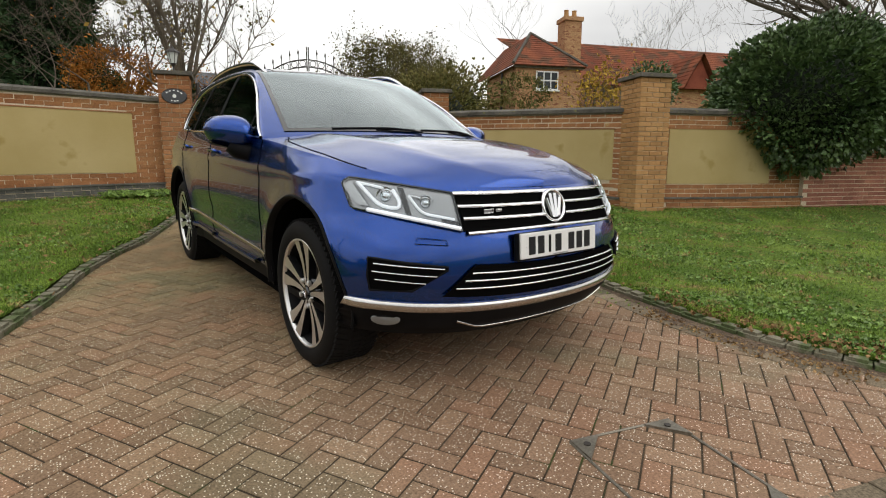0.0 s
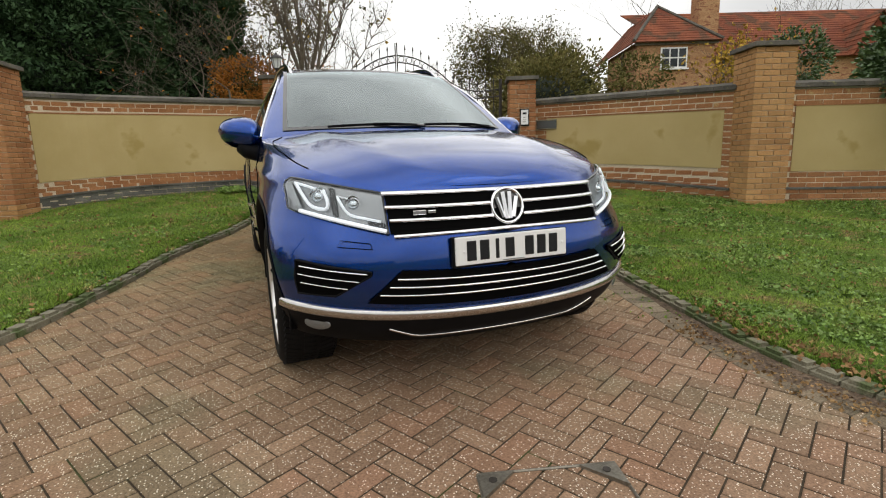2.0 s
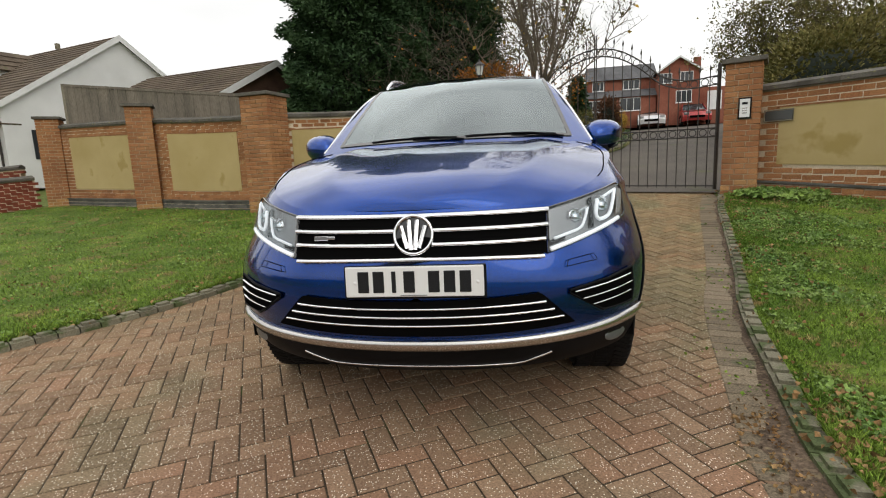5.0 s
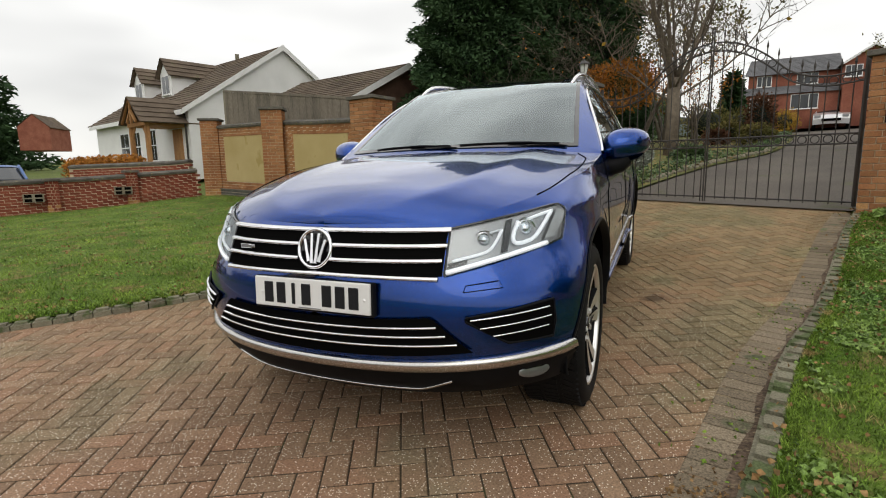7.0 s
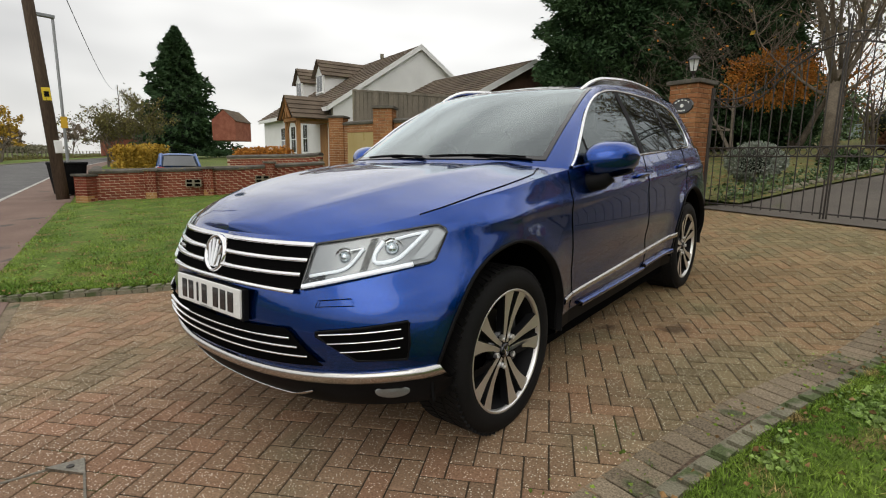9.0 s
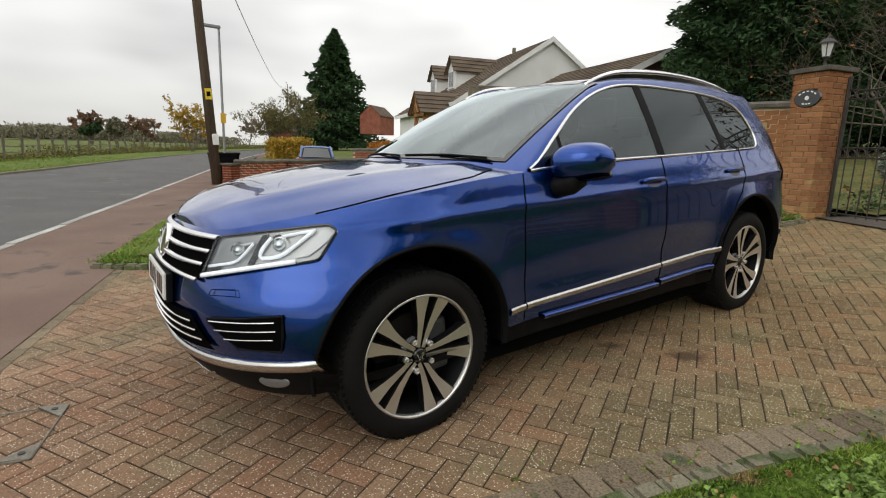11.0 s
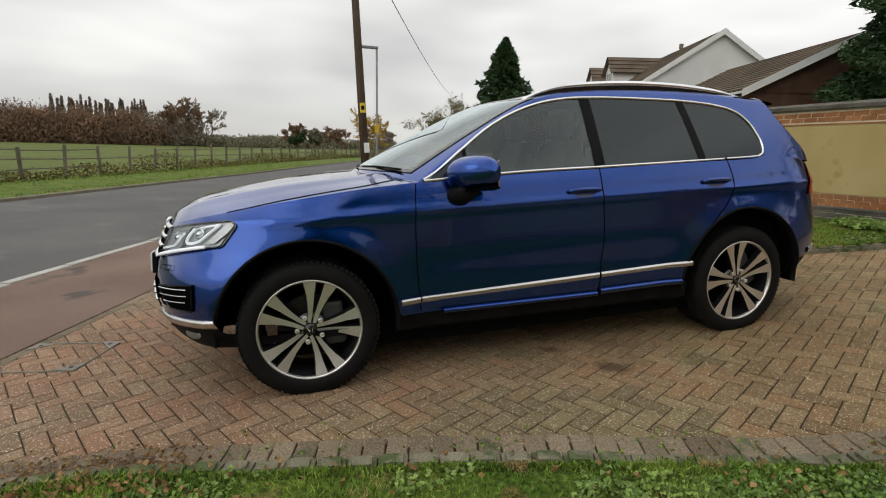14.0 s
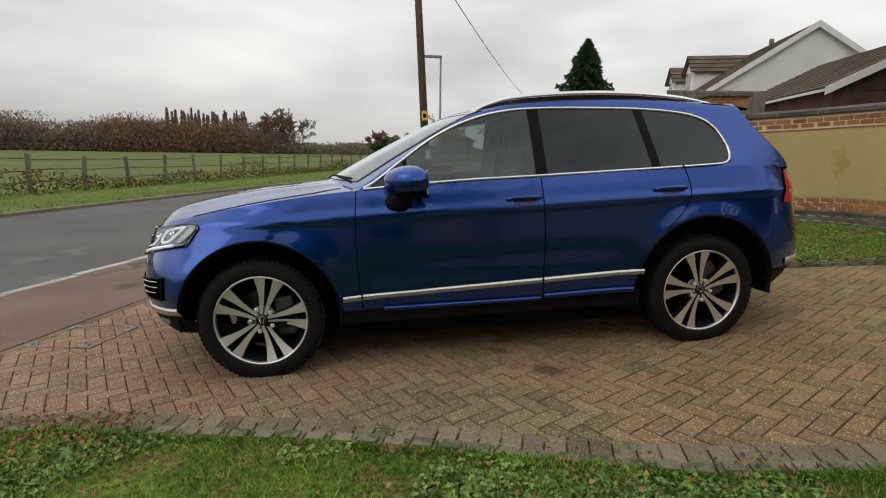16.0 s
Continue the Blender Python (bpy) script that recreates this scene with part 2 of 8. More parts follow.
def paver_material():
    """Brown-red concrete blocks, each a little different, with pale stone chips worn out of the face."""
    m = mat("block_paving", (0.231, 0.1455, 0.0928), (0.301, 0.199, 0.131), 0.9, 0.88, 0.5, 130, 0.003, vary=0.17, each=0.19, spots=(0.222, 0.165, 0.106), spot_scale=0.9, spot_at=0.52, speck=0.34)
    n, l = m.node_tree.nodes, m.node_tree.links
    p = n["Principled BSDF"]
    before = p.inputs["Base Color"].links[0].from_socket
    g = n.new("ShaderNodeNewGeometry")
    chips = n.new("ShaderNodeTexVoronoi")
    chips.inputs["Scale"].default_value, chips.inputs["Randomness"].default_value = 118, 1.0
    l.new(g.outputs["Position"], chips.inputs["Vector"])
    size = n.new("ShaderNodeMapRange")
    size.inputs[1].default_value, size.inputs[2].default_value, size.inputs[3].default_value, size.inputs[4].default_value = 0.26, 0.36, 1, 0
    l.new(chips.outputs["Distance"], size.inputs[0])
    some = n.new("ShaderNodeSeparateColor")
    l.new(chips.outputs["Color"], some.inputs[0])
    pick = n.new("ShaderNodeMath")
    pick.operation, pick.inputs[1].default_value = "GREATER_THAN", 0.7
    l.new(some.outputs[0], pick.inputs[0])
    both = n.new("ShaderNodeMath")
    both.operation = "MULTIPLY"
    l.new(size.outputs[0], both.inputs[0])
    l.new(pick.outputs[0], both.inputs[1])
    mx = n.new("ShaderNodeMixRGB")
    mx.inputs[2].default_value = (0.78, 0.70, 0.58, 1)
    l.new(both.outputs[0], mx.inputs[0])
    l.new(before, mx.inputs[1])
    # greener and duller with moss away from the road
    place = n.new("ShaderNodeSeparateXYZ")
    l.new(g.outputs["Position"], place.inputs[0])
    patchy = n.new("ShaderNodeTexNoise")
    patchy.inputs["Scale"].default_value = 0.8
    l.new(g.outputs["Position"], patchy.inputs["Vector"])
    drift = n.new("ShaderNodeMath")
    drift.operation, drift.inputs[1].default_value = "MULTIPLY_ADD", 3.0
    l.new(patchy.outputs["Fac"], drift.inputs[0])
    l.new(place.outputs[1], drift.inputs[2])
    moss = n.new("ShaderNodeMapRange")
    moss.inputs[1].default_value, moss.inputs[2].default_value = -1.4, 2.6
    l.new(drift.outputs[0], moss.inputs[0])
    damp = n.new("ShaderNodeMixRGB")
    damp.blend_type, damp.inputs[2].default_value = "MULTIPLY", (0.90, 0.97, 0.79, 1)
    l.new(moss.outputs[0], damp.inputs[0])
    l.new(mx.outputs[0], damp.inputs[1])
    # here and there a redder block
    whose, which = n.new("ShaderNodeObjectInfo"), n.new("ShaderNodeNewGeometry")
    total, part_of, chosen, redder = n.new("ShaderNodeMath"), n.new("ShaderNodeMath"), n.new("ShaderNodeMapRange"), n.new("ShaderNodeMixRGB")
    total.operation, part_of.operation = "ADD", "FRACT"
    l.new(whose.outputs["Random"], total.inputs[0])
    l.new(which.outputs["Random Per Island"], total.inputs[1])
    l.new(total.outputs[0], part_of.inputs[0])
    chosen.inputs[1].default_value, chosen.inputs[2].default_value = 0.7, 0.95
    l.new(part_of.outputs[0], chosen.inputs[0])
    redder.blend_type, redder.inputs[2].default_value = "MULTIPLY", (1.04, 0.94, 0.92, 1)
    l.new(chosen.outputs[0], redder.inputs[0])
    l.new(damp.outputs[0], redder.inputs[1])
    colour = redder.outputs[0]
    # oil drips where cars stand
    for spot, size in OIL:
        far = n.new("ShaderNodeVectorMath")
        far.operation, far.inputs[1].default_value = "DISTANCE", spot
        l.new(g.outputs["Position"], far.inputs[0])
        ragged = n.new("ShaderNodeTexNoise")
        ragged.inputs["Scale"].default_value = 14
        l.new(g.outputs["Position"], ragged.inputs["Vector"])
        add = n.new("ShaderNodeMath")
        add.operation, add.inputs[1].default_value = "MULTIPLY_ADD", 0.16
        l.new(ragged.outputs["Fac"], add.inputs[0])
        l.new(far.outputs["Value"], add.inputs[2])
        soft = n.new("ShaderNodeMapRange")
        soft.inputs[1].default_value, soft.inputs[2].default_value, soft.inputs[3].default_value, soft.inputs[4].default_value = size + 0.04, size + 0.13, 0.75, 0
        l.new(add.outputs[0], soft.inputs[0])
        stain = n.new("ShaderNodeMixRGB")
        stain.inputs[2].default_value = (0.05, 0.032, 0.02, 1)
        l.new(soft.outputs[0], stain.inputs[0])
        l.new(colour, stain.inputs[1])
        colour = stain.outputs[0]
    l.new(colour, p.inputs["Base Color"])
    return m


PAVER = paver_material()
GRASS = mat("grass_blade", (0.084, 0.16, 0.019), (0.215, 0.305, 0.05), 1.6, 0.7, 0, each=0.6, spots=(0.34, 0.26, 0.11), spot_scale=6, spot_at=0.58, speck=0.35)
CLOVER = mat("clover_leaf", (0.092, 0.178, 0.028), (0.21, 0.30, 0.066), 3, 0.6, 0, each=0.45)
DEAD_LEAF = mat("fallen_leaf", (0.16, 0.085, 0.035), (0.34, 0.22, 0.10), 5, 0.8, 0, each=0.4)

# ---- helpers for building ----
def part(name, bm, material, parent=None, label="", smooth=False, m=None):
    """Links a bmesh as one mesh object, under a thing or a part where parent is given."""
    me = bpy.data.meshes.new(name)
    bm.to_mesh(me)
    bm.free()
    for one in material if isinstance(material, (list, tuple)) else [material]:
        me.materials.append(one)
    if smooth:
        me.polygons.foreach_set("use_smooth", [True] * len(me.polygons))
    ob = new(name, me)
    if parent is not None:
        ob.parent = parent
    if m is not None:
        ob.matrix_basis = m
    if label:
        ob["label"] = label
    return ob


def thing(name, label, category, m=None, group="", kind=""):
    ob = new(name)
    ob.empty_display_size = 0.2
    if m is not None:
        ob.matrix_basis = m
    return tagged(ob, label, category, group, kind)


def sheet(points, close_u=False, close_v=False):
    """A bmesh of quads over a grid of points, rows of equal length."""
    bm = bmesh.new()
    rows = [[bm.verts.new(p) for p in row] for row in points]
    nu, nv = len(rows), len(rows[0])
    for i in range(nu if close_u else nu - 1):
        for j in range(nv if close_v else nv - 1):
            a, b, c, d = rows[i][j], rows[(i + 1) % nu][j], rows[(i + 1) % nu][(j + 1) % nv], rows[i][(j + 1) % nv]
            if len({a, b, c, d}) == 4:
                bm.faces.new((a, b, c, d))
    return bm


def spline(pts, n):
    """n points along a smooth curve through pts, evenly spread."""
    p = np.array([pts[0]] + list(pts) + [pts[-1]], float)
    p[0], p[-1] = 2 * p[1] - p[2], 2 * p[-2] - p[-3]
    fine = []
    for i in range(1, len(p) - 2):
        for t in np.linspace(0, 1, 24, endpoint=False):
            a, b, c, d = p[i - 1:i + 3]
            fine.append(0.5 * (2 * b + (c - a) * t + (2 * a - 5 * b + 4 * c - d) * t * t + (3 * b - a - 3 * c + d) * t ** 3))
    fine.append(p[-2])
    fine = np.array(fine)
    run = np.concatenate([[0], np.cumsum(np.linalg.norm(np.diff(fine, axis=0), axis=1))])
    at = np.linspace(0, run[-1], n)
    return np.stack([np.interp(at, run, fine[:, k]) for k in range(fine.shape[1])], axis=1)


def box_bm(x0, y0, z0, x1, y1, z1, bevel=0.0, bm=None):
    own = bm or bmesh.new()
    made = bmesh.ops.create_cube(own, size=1, matrix=Matrix.LocRotScale(((x0 + x1) / 2, (y0 + y1) / 2, (z0 + z1) / 2), None, (abs(x1 - x0), abs(y1 - y0), abs(z1 - z0))))
    if bevel:
        vs = set(made["verts"])
        es = [e for e in own.edges if e.verts[0] in vs and e.verts[1] in vs]
        bmesh.ops.bevel(own, geom=es, offset=bevel, segments=2, affect="EDGES", profile=0.5)
    return own


def tube(path, radius, sides=8, caps=True, bm=None):
    """A round bar along a path of points; radius a number or one per point."""
    own = bm or bmesh.new()
    p = [Vector(q) for q in path]
    r = [radius] * len(p) if isinstance(radius, (int, float)) else radius
    rings, side = [], None
    for i, q in enumerate(p):
        along = (p[min(i + 1, len(p) - 1)] - p[max(i - 1, 0)]).normalized()
        if side is None:
            side = along.orthogonal().normalized()
        side = (side - along * side.dot(along)).normalized()
        other = along.cross(side)
        rings.append([own.verts.new(q + r[i] * (math.cos(a) * side + math.sin(a) * other)) for a in (2 * math.pi * k / sides for k in range(sides))])
    for a, b in zip(rings, rings[1:]):
        for k in range(sides):
            own.faces.new((a[k], a[(k + 1) % sides], b[(k + 1) % sides], b[k]))
    if caps and sides > 2:
        own.faces.new(rings[0][::-1])
        own.faces.new(rings[-1])
    return own


def lathe(profile, segments=32, axis="Z", bm=None):
    """Turns (radius, height) pairs round the axis."""
    own = bm or bmesh.new()
    rings = []
    for r, h in profile:
        ring = []
        for k in range(segments):
            a = 2 * math.pi * k / segments
            c, s = r * math.cos(a), r * math.sin(a)
            ring.append(own.verts.new((c, s, h) if axis == "Z" else (h, c, s)))
        rings.append(ring)
    for a, b in zip(rings, rings[1:]):
        for k in range(segments):
            own.faces.new((a[k], a[(k + 1) % segments], b[(k + 1) % segments], b[k]))
    return own


def prism(outline, z0, z1, bm=None):
    """An upright prism over an outline of (x, y)."""
    own = bm or bmesh.new()
    low, high = [own.verts.new((x, y, z0)) for x, y in outline], [own.verts.new((x, y, z1)) for x, y in outline]
    own.faces.new(low[::-1])
    own.faces.new(high)
    n = len(outline)
    for k in range(n):
        own.faces.new((low[k], low[(k + 1) % n], high[(k + 1) % n], high[k]))
    return own


# ---- the lie of the land ----
ROAD_O, ROAD_D, ROAD_N = np.array((-2.12, -4.655)), np.array((-0.9497, 0.3132)), np.array((-0.3132, -0.9497))


def ground_z(x, y):
    """The drive falls to the road; road and field lie level; beyond the gate the land climbs."""
    v = (x - ROAD_O[0]) * ROAD_N[0] + (y - ROAD_O[1]) * ROAD_N[1]
    d = 0.53 * x + 0.85 * y
    h = SLOPE_X * x + SLOPE_Y * y
    h = h + 0.0454 * np.where(v < -0.5, 0, np.where(v < 0.5, (v + 0.5) ** 2 / 2, v))
    far = np.clip(-x - 28, 0, 250) * 0.007 + np.clip(v - 16, 0, 150) * 0.006 * np.clip((-x + 4) / 30, 0, 1)
    h = h - 0.036 * np.clip(y - 16, 0, 60) * (1 - np.clip((-x - 3) / 5, 0, 1))
    h = h + 0.1 * np.clip((-x - 3) / 4, 0, 1) * np.clip((y - 3) / 2.5, 0, 1) * (1 - np.clip((-x - 10.5) / 1.5, 0, 1))
    return h + 0.08 * np.clip(d - 1.6, 0, 3.3) + np.clip(d - 4.9, 0, 90) * 0.055 * (1 - np.clip((-x - 6) / 6, 0, 1)) + far - np.clip(d - 8, 0, 400) * SLOPE_Y * 0.9 * np.clip((-x - 6) / 6, 0, 1)


def loft(left, right, n, lift=0.0, swell=0.0):
    """A sheet on the ground between two edges given point by point."""
    rows = []
    for a, b in zip(left, right):
        rows.append([(*(a + (b - a) * k / n), float(ground_z(*(a + (b - a) * k / n))) + lift + swell * math.sin(math.pi * k / n)) for k in range(n + 1)])
    return sheet(rows)


spread = np.sinh(np.linspace(-6.2, 6.2, 141)) * 1.9
base = [[(x, y, float(ground_z(x, y)) - 0.06) for y in spread] for x in spread]
tagged(part("ground", sheet(base), FIELD, smooth=True), "broad green pasture reaching away to the horizon", "ground", kind="structure")

KERB_L = spline([(0.12, 4.95), (-0.05, 4.5), (-0.32, 3.97), (-0.68, 3.3), (-1.15, 2.42), (-1.43, 1.9), (-1.71, 1.23), (-1.9, 0.6), (-2.12, 0.02), (-2.34, -0.5), (-2.6, -0.9), (-2.84, -1.22), (-3.09, -1.55), (-3.34, -1.84), (-3.65, -2.24), (-3.85, -2.46)], 61)
KERB_R = spline([(3.35, 3.42), (3.0, 2.5), (2.74, 1.71), (2.38, 0.6), (2.13, -0.1), (1.95, -0.55), (1.77, -1.1), (1.57, -1.85), (1.45, -2.3), (1.4, -2.7), (1.42, -3.05), (1.53, -3.45), (1.78, -3.92), (1.95, -4.2)], 61)
WALL_L = spline([(-0.28, 5.38), (-0.8, 5.52), (-1.6, 5.68), (-2.4, 5.78), (-3.0, 5.68), (-3.5, 5.42), (-3.72, 5.22)], 34)
WALL_R = spline([(3.72, 3.32), (4.09, 2.93), (4.47, 2.5), (4.78, 2.1), (5.08, 1.62), (5.32, 1.18), (5.44, 0.9)], 27)
PIER_L, PIER_R, PIER_P, PIER_G = (-3.95, 4.95), (5.58, 0.64), (-0.06, 5.4), (3.53, 3.32)


def road_at(u, v):
    return ROAD_O + u * ROAD_D + v * ROAD_N


# road, red footway, kerbs along it
us = np.concatenate([np.linspace(-160, -12, 30), np.linspace(-10, 40, 60), np.linspace(44, 260, 40)])
bend = lambda u: 0.0011 * max(0, u - 25) ** 2
road_l = np.array([road_at(u, -bend(u) + 0.05) for u in us])
road_r = np.array([road_at(u, 6.55 - bend(u)) for u in us])
tagged(part("road", loft(road_l, road_r, 10, 0.0, 0.05), ROAD, smooth=True), "worn grey asphalt road with faint lighter wheel tracks", "road", kind="structure")
foot_l = np.array([road_at(u, -1.76 - bend(u)) for u in us])
tagged(part("pavement", loft(foot_l, np.array([road_at(u, -0.07 - bend(u)) for u in us]), 6, 0.01), RED_TARMAC, smooth=True), "worn reddish tarmac footway along the road", "pavement", kind="structure")
verge_l = np.array([road_at(u, 6.67 - bend(u)) for u in us])
tagged(part("verge", loft(verge_l, np.array([road_at(u, 11 - bend(u)) for u in us]), 6, 0.05, 0.05), TURF, smooth=True), "rough grass verge beside the road", "verge", kind="structure")

# the drive's bed of sand, and the asphalt beyond the gate
tagged(part("drive_bed", loft(np.vstack([KERB_L[::-1][:0], KERB_L]), KERB_R, 60, -0.0046), SAND, smooth=True), "sand bed and mossy joints under the block paving", "drive", kind="structure")
LAWN_EDGE = [(0.72, 5.5), (1.15, 6.62), (1.8, 8.23), (2.54, 9.79), (3.57, 11.3), (4.13, 12.6), (4.85, 15), (6.2, 21), (7.4, 27.5), (8.2, 37)]
beyond_l = spline([(0.1, 5.3)] + LAWN_EDGE, 40)
beyond_r = spline([(3.3, 3.5), (5.2, 6.5), (8.0, 10.5), (10.5, 15.5), (13.5, 22), (18, 29), (24, 37)], 40)
tagged(part("drive", loft(beyond_l, beyond_r, 10, 0.02), DRIVE_TAR, smooth=True), "grey asphalt drive climbing beyond the gate", "drive", kind="structure")

# lawns
edge_l = np.vstack([WALL_L[::3], spline([(-4.4, 5.0), (-7.0, 5.8), (-10.4, 7.25)], 14), spline([(-10.7, 7.0), (-12.3, 4.1), (-13.5, 1.45)], 8), spline([(-13.7, 1.2), (-13.9, 1.0)], 2)])
fit_l = spline([tuple(p) for p in edge_l], 61)
tagged(part("lawn", loft(KERB_L + np.array((-0.1, 0)), fit_l, 24, 0.045), TURF, smooth=True), "damp green mown lawn with fallen leaves", "lawn", kind="structure")
edge_r = np.vstack([WALL_R[::3], spline([(5.9, 0.4), (8.2, -0.75), (9.64, -1.45), (15, -4.0)], 20)])
fit_r = spline([tuple(p) for p in edge_r], 61)
tagged(part("lawn", loft(KERB_R + np.array((0.1, 0)), fit_r, 24, 0.045), TURF, smooth=True), "patchy green lawn with clover and fallen leaves", "lawn", kind="structure")
strip_a, strip_b = np.array([road_at(u, -1.79 - bend(u)) for u in np.linspace(2.6, 60, 40)]), np.array([road_at(u, -1.79 - 0.15 - min(3.2, 0.16 * (u - 2)) - bend(u)) for u in np.linspace(2.6, 60, 40)])
tagged(part("verge", loft(strip_a, strip_b, 6, 0.03, 0.04), TURF, smooth=True), "grass strip at the back of the footway", "verge", kind="structure")

# ---- the car ----
def paint_material():
    """Blue metallic base with fine flakes under a clear coat."""
    m = bpy.data.materials.new("metallic_blue_paint")
    m.use_nodes = True
    n, l = m.node_tree.nodes, m.node_tree.links
    p = n["Principled BSDF"]
    flakes = n.new("ShaderNodeTexVoronoi")
    flakes.inputs["Scale"].default_value = 900
    tint = n.new("ShaderNodeValToRGB")
    tint.color_ramp.elements[0].color, tint.color_ramp.elements[1].color = (0.0005, 0.0265, 0.171, 1), (0.0015, 0.063, 0.345, 1)
    g = n.new("ShaderNodeNewGeometry")
    l.new(g.outputs["Position"], flakes.inputs["Vector"])
    l.new(flakes.outputs["Color"], tint.inputs[0])
    l.new(tint.outputs[0], p.inputs["Base Color"])
    dust = n.new("ShaderNodeTexNoise")
    dust.inputs["Scale"].default_value = 7
    l.new(g.outputs["Position"], dust.inputs["Vector"])
    r = n.new("ShaderNodeMapRange")
    r.inputs[3].default_value, r.inputs[4].default_value = 0.2, 0.28
    l.new(dust.outputs["Fac"], r.inputs[0])
    l.new(r.outputs[0], p.inputs["Roughness"])
    p.inputs["Metallic"].default_value = 0.95
    p.inputs["Coat Weight"].default_value, p.inputs["Coat Roughness"].default_value = 1.0, 0.02
    return m


PAINT = paint_material()
CHROME = plain("chrome", (0.78, 0.78, 0.79), 0.1, 1.0)
SATIN = plain("satin_aluminium", (0.60, 0.585, 0.57), 0.26, 1.0)
ALLOY = mat("machined_alloy", (0.74, 0.735, 0.725), (0.82, 0.81, 0.80), 6, 0.38, 0.05, 300, 0.001, metal=1.0, speck=0.05)
GLOSS_BLACK = plain("gloss_black", (0.008, 0.008, 0.009), 0.12, 0.0, 0.6)
TRIM_BLACK = dull(mat("black_plastic", (0.004, 0.004, 0.0045), (0.009, 0.009, 0.01), 8, 0.5, 0.15, 300, 0.001, speck=0.15), 0.08)
# near-black without gloss: the darkness of hollows is put into the colour
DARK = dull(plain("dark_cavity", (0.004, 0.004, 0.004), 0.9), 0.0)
RUBBER = dull(mat("tyre_rubber", (0.0035, 0.0035, 0.0035), (0.0075, 0.007, 0.007), 7, 0.75, 0.3, 120, 0.002, speck=0.2), 0.2)
LEATHER = mat("grey_leather", (0.05, 0.048, 0.045), (0.075, 0.07, 0.066), 10, 0.6, 0.2, 150)
SCREEN = glass("windscreen_glass", (0.62, 0.68, 0.66), 0.0, 1.72, 1.6)
TINTED = glass("tinted_glass", (0.03, 0.034, 0.033), 0.0, 1.66, 0.75)
SIDE_GLASS = glass("side_glass", (0.46, 0.52, 0.49), 0.0, 1.75, 1.0)
LENS = glass("clear_lens", (0.93, 0.95, 0.96), 0.0, 1.4, 0.6)
LAMP_GREY = plain("lamp_housing", (0.34, 0.345, 0.35), 0.28, 0.7)
RUN_LIGHT = plain("running_light", (0.92, 0.95, 1.0), 0.3, 0, 0, 0.4)
RED_LENS = plain("red_lamp_lens", (0.55, 0.018, 0.014), 0.12, 0, 1.0)
PLATE_WHITE = plain("plate_white", (0.74, 0.74, 0.72), 0.35)

car = thing("car", "metallic blue sport utility car with chrome trim, standing on block paving", "car", SITE @ pose(0, -2.3, 0, 0, 0, -0.9) @ pose(0, 2.3, 0))
AXLE_F, AXLE_R, WHEEL_R = -1.445, 1.445, 0.362
ARCH = {AXLE_F: 0.485, AXLE_R: 0.505}


def lerp(x, pairs):
    return float(np.interp(x, [p[0] for p in pairs], [p[1] for p in pairs]))


def curve(pairs):
    """A smooth function through (x, value) pairs."""
    xs, ys = np.array([p[0] for p in pairs], float), np.array([p[1] for p in pairs], float)
    slope = np.gradient(ys, xs)
    def f(x):
        x = min(max(x, xs[0]), xs[-1])
        i = min(int(np.searchsorted(xs, x, side="right")) - 1, len(xs) - 2)
        h = xs[i + 1] - xs[i]
        t = (x - xs[i]) / h
        return float((1 + 2 * t) * (1 - t) ** 2 * ys[i] + t * (1 - t) ** 2 * h * slope[i] + t * t * (3 - 2 * t) * ys[i + 1] + t * t * (t - 1) * h * slope[i + 1])
    return f


half_width = curve([(0.25, 0.86), (0.4, 0.892), (0.48, 0.905), (0.65, 0.918), (0.85, 0.912), (0.98, 0.90), (1.08, 0.882), (1.18, 0.852), (1.3, 0.82)])
front_y = curve([(0.24, -2.135), (0.30, -2.215), (0.40, -2.28), (0.5, -2.303), (0.62, -2.305), (0.74, -2.285), (0.84, -2.25), (0.92, -2.205), (0.98, -2.145), (1.05, -2.015)])
rear_y = curve([(0.25, 2.15), (0.36, 2.28), (0.46, 2.36), (0.6, 2.37), (0.9, 2.33), (1.1, 2.29), (1.3, 2.17)])
nose_p = curve([(0.3, 2.3), (0.6, 2.3), (0.75, 2.3), (0.88, 2.4), (1.1, 2.5)])
nose_e = curve([(0.3, 2.15), (0.6, 2.15), (0.75, 2.2), (0.88, 2.2), (1.1, 2.2)])
nose_l = curve([(0.3, 0.68), (0.6, 0.68), (0.72, 0.76), (0.85, 0.90), (1.1, 0.91)])
LR = 0.5
bonnet_z = curve([(-2.225, 0.945), (-2.165, 0.985), (-2.07, 1.033), (-1.88, 1.082), (-1.6, 1.13), (-1.2, 1.165), (-0.9, 1.178)])
belt_z = curve([(-2.265, 0.93), (-2.125, 0.935), (-1.97, 0.972), (-1.8, 1.005), (-1.5, 1.055), (-1.15, 1.10), (-0.8, 1.128), (-0.2, 1.158), (0.4, 1.168), (0.9, 1.18), (1.3, 1.188), (1.6, 1.192), (1.85, 1.192), (2.0, 1.185), (2.16, 1.17), (2.27, 1.13)])


def flare(y, z):
    out = 0.0
    for a in (AXLE_F, AXLE_R):
        d = math.hypot(y - a, z - 0.37)
        out += 0.024 * math.exp(-((d - 0.47) / 0.11) ** 2)
    return out


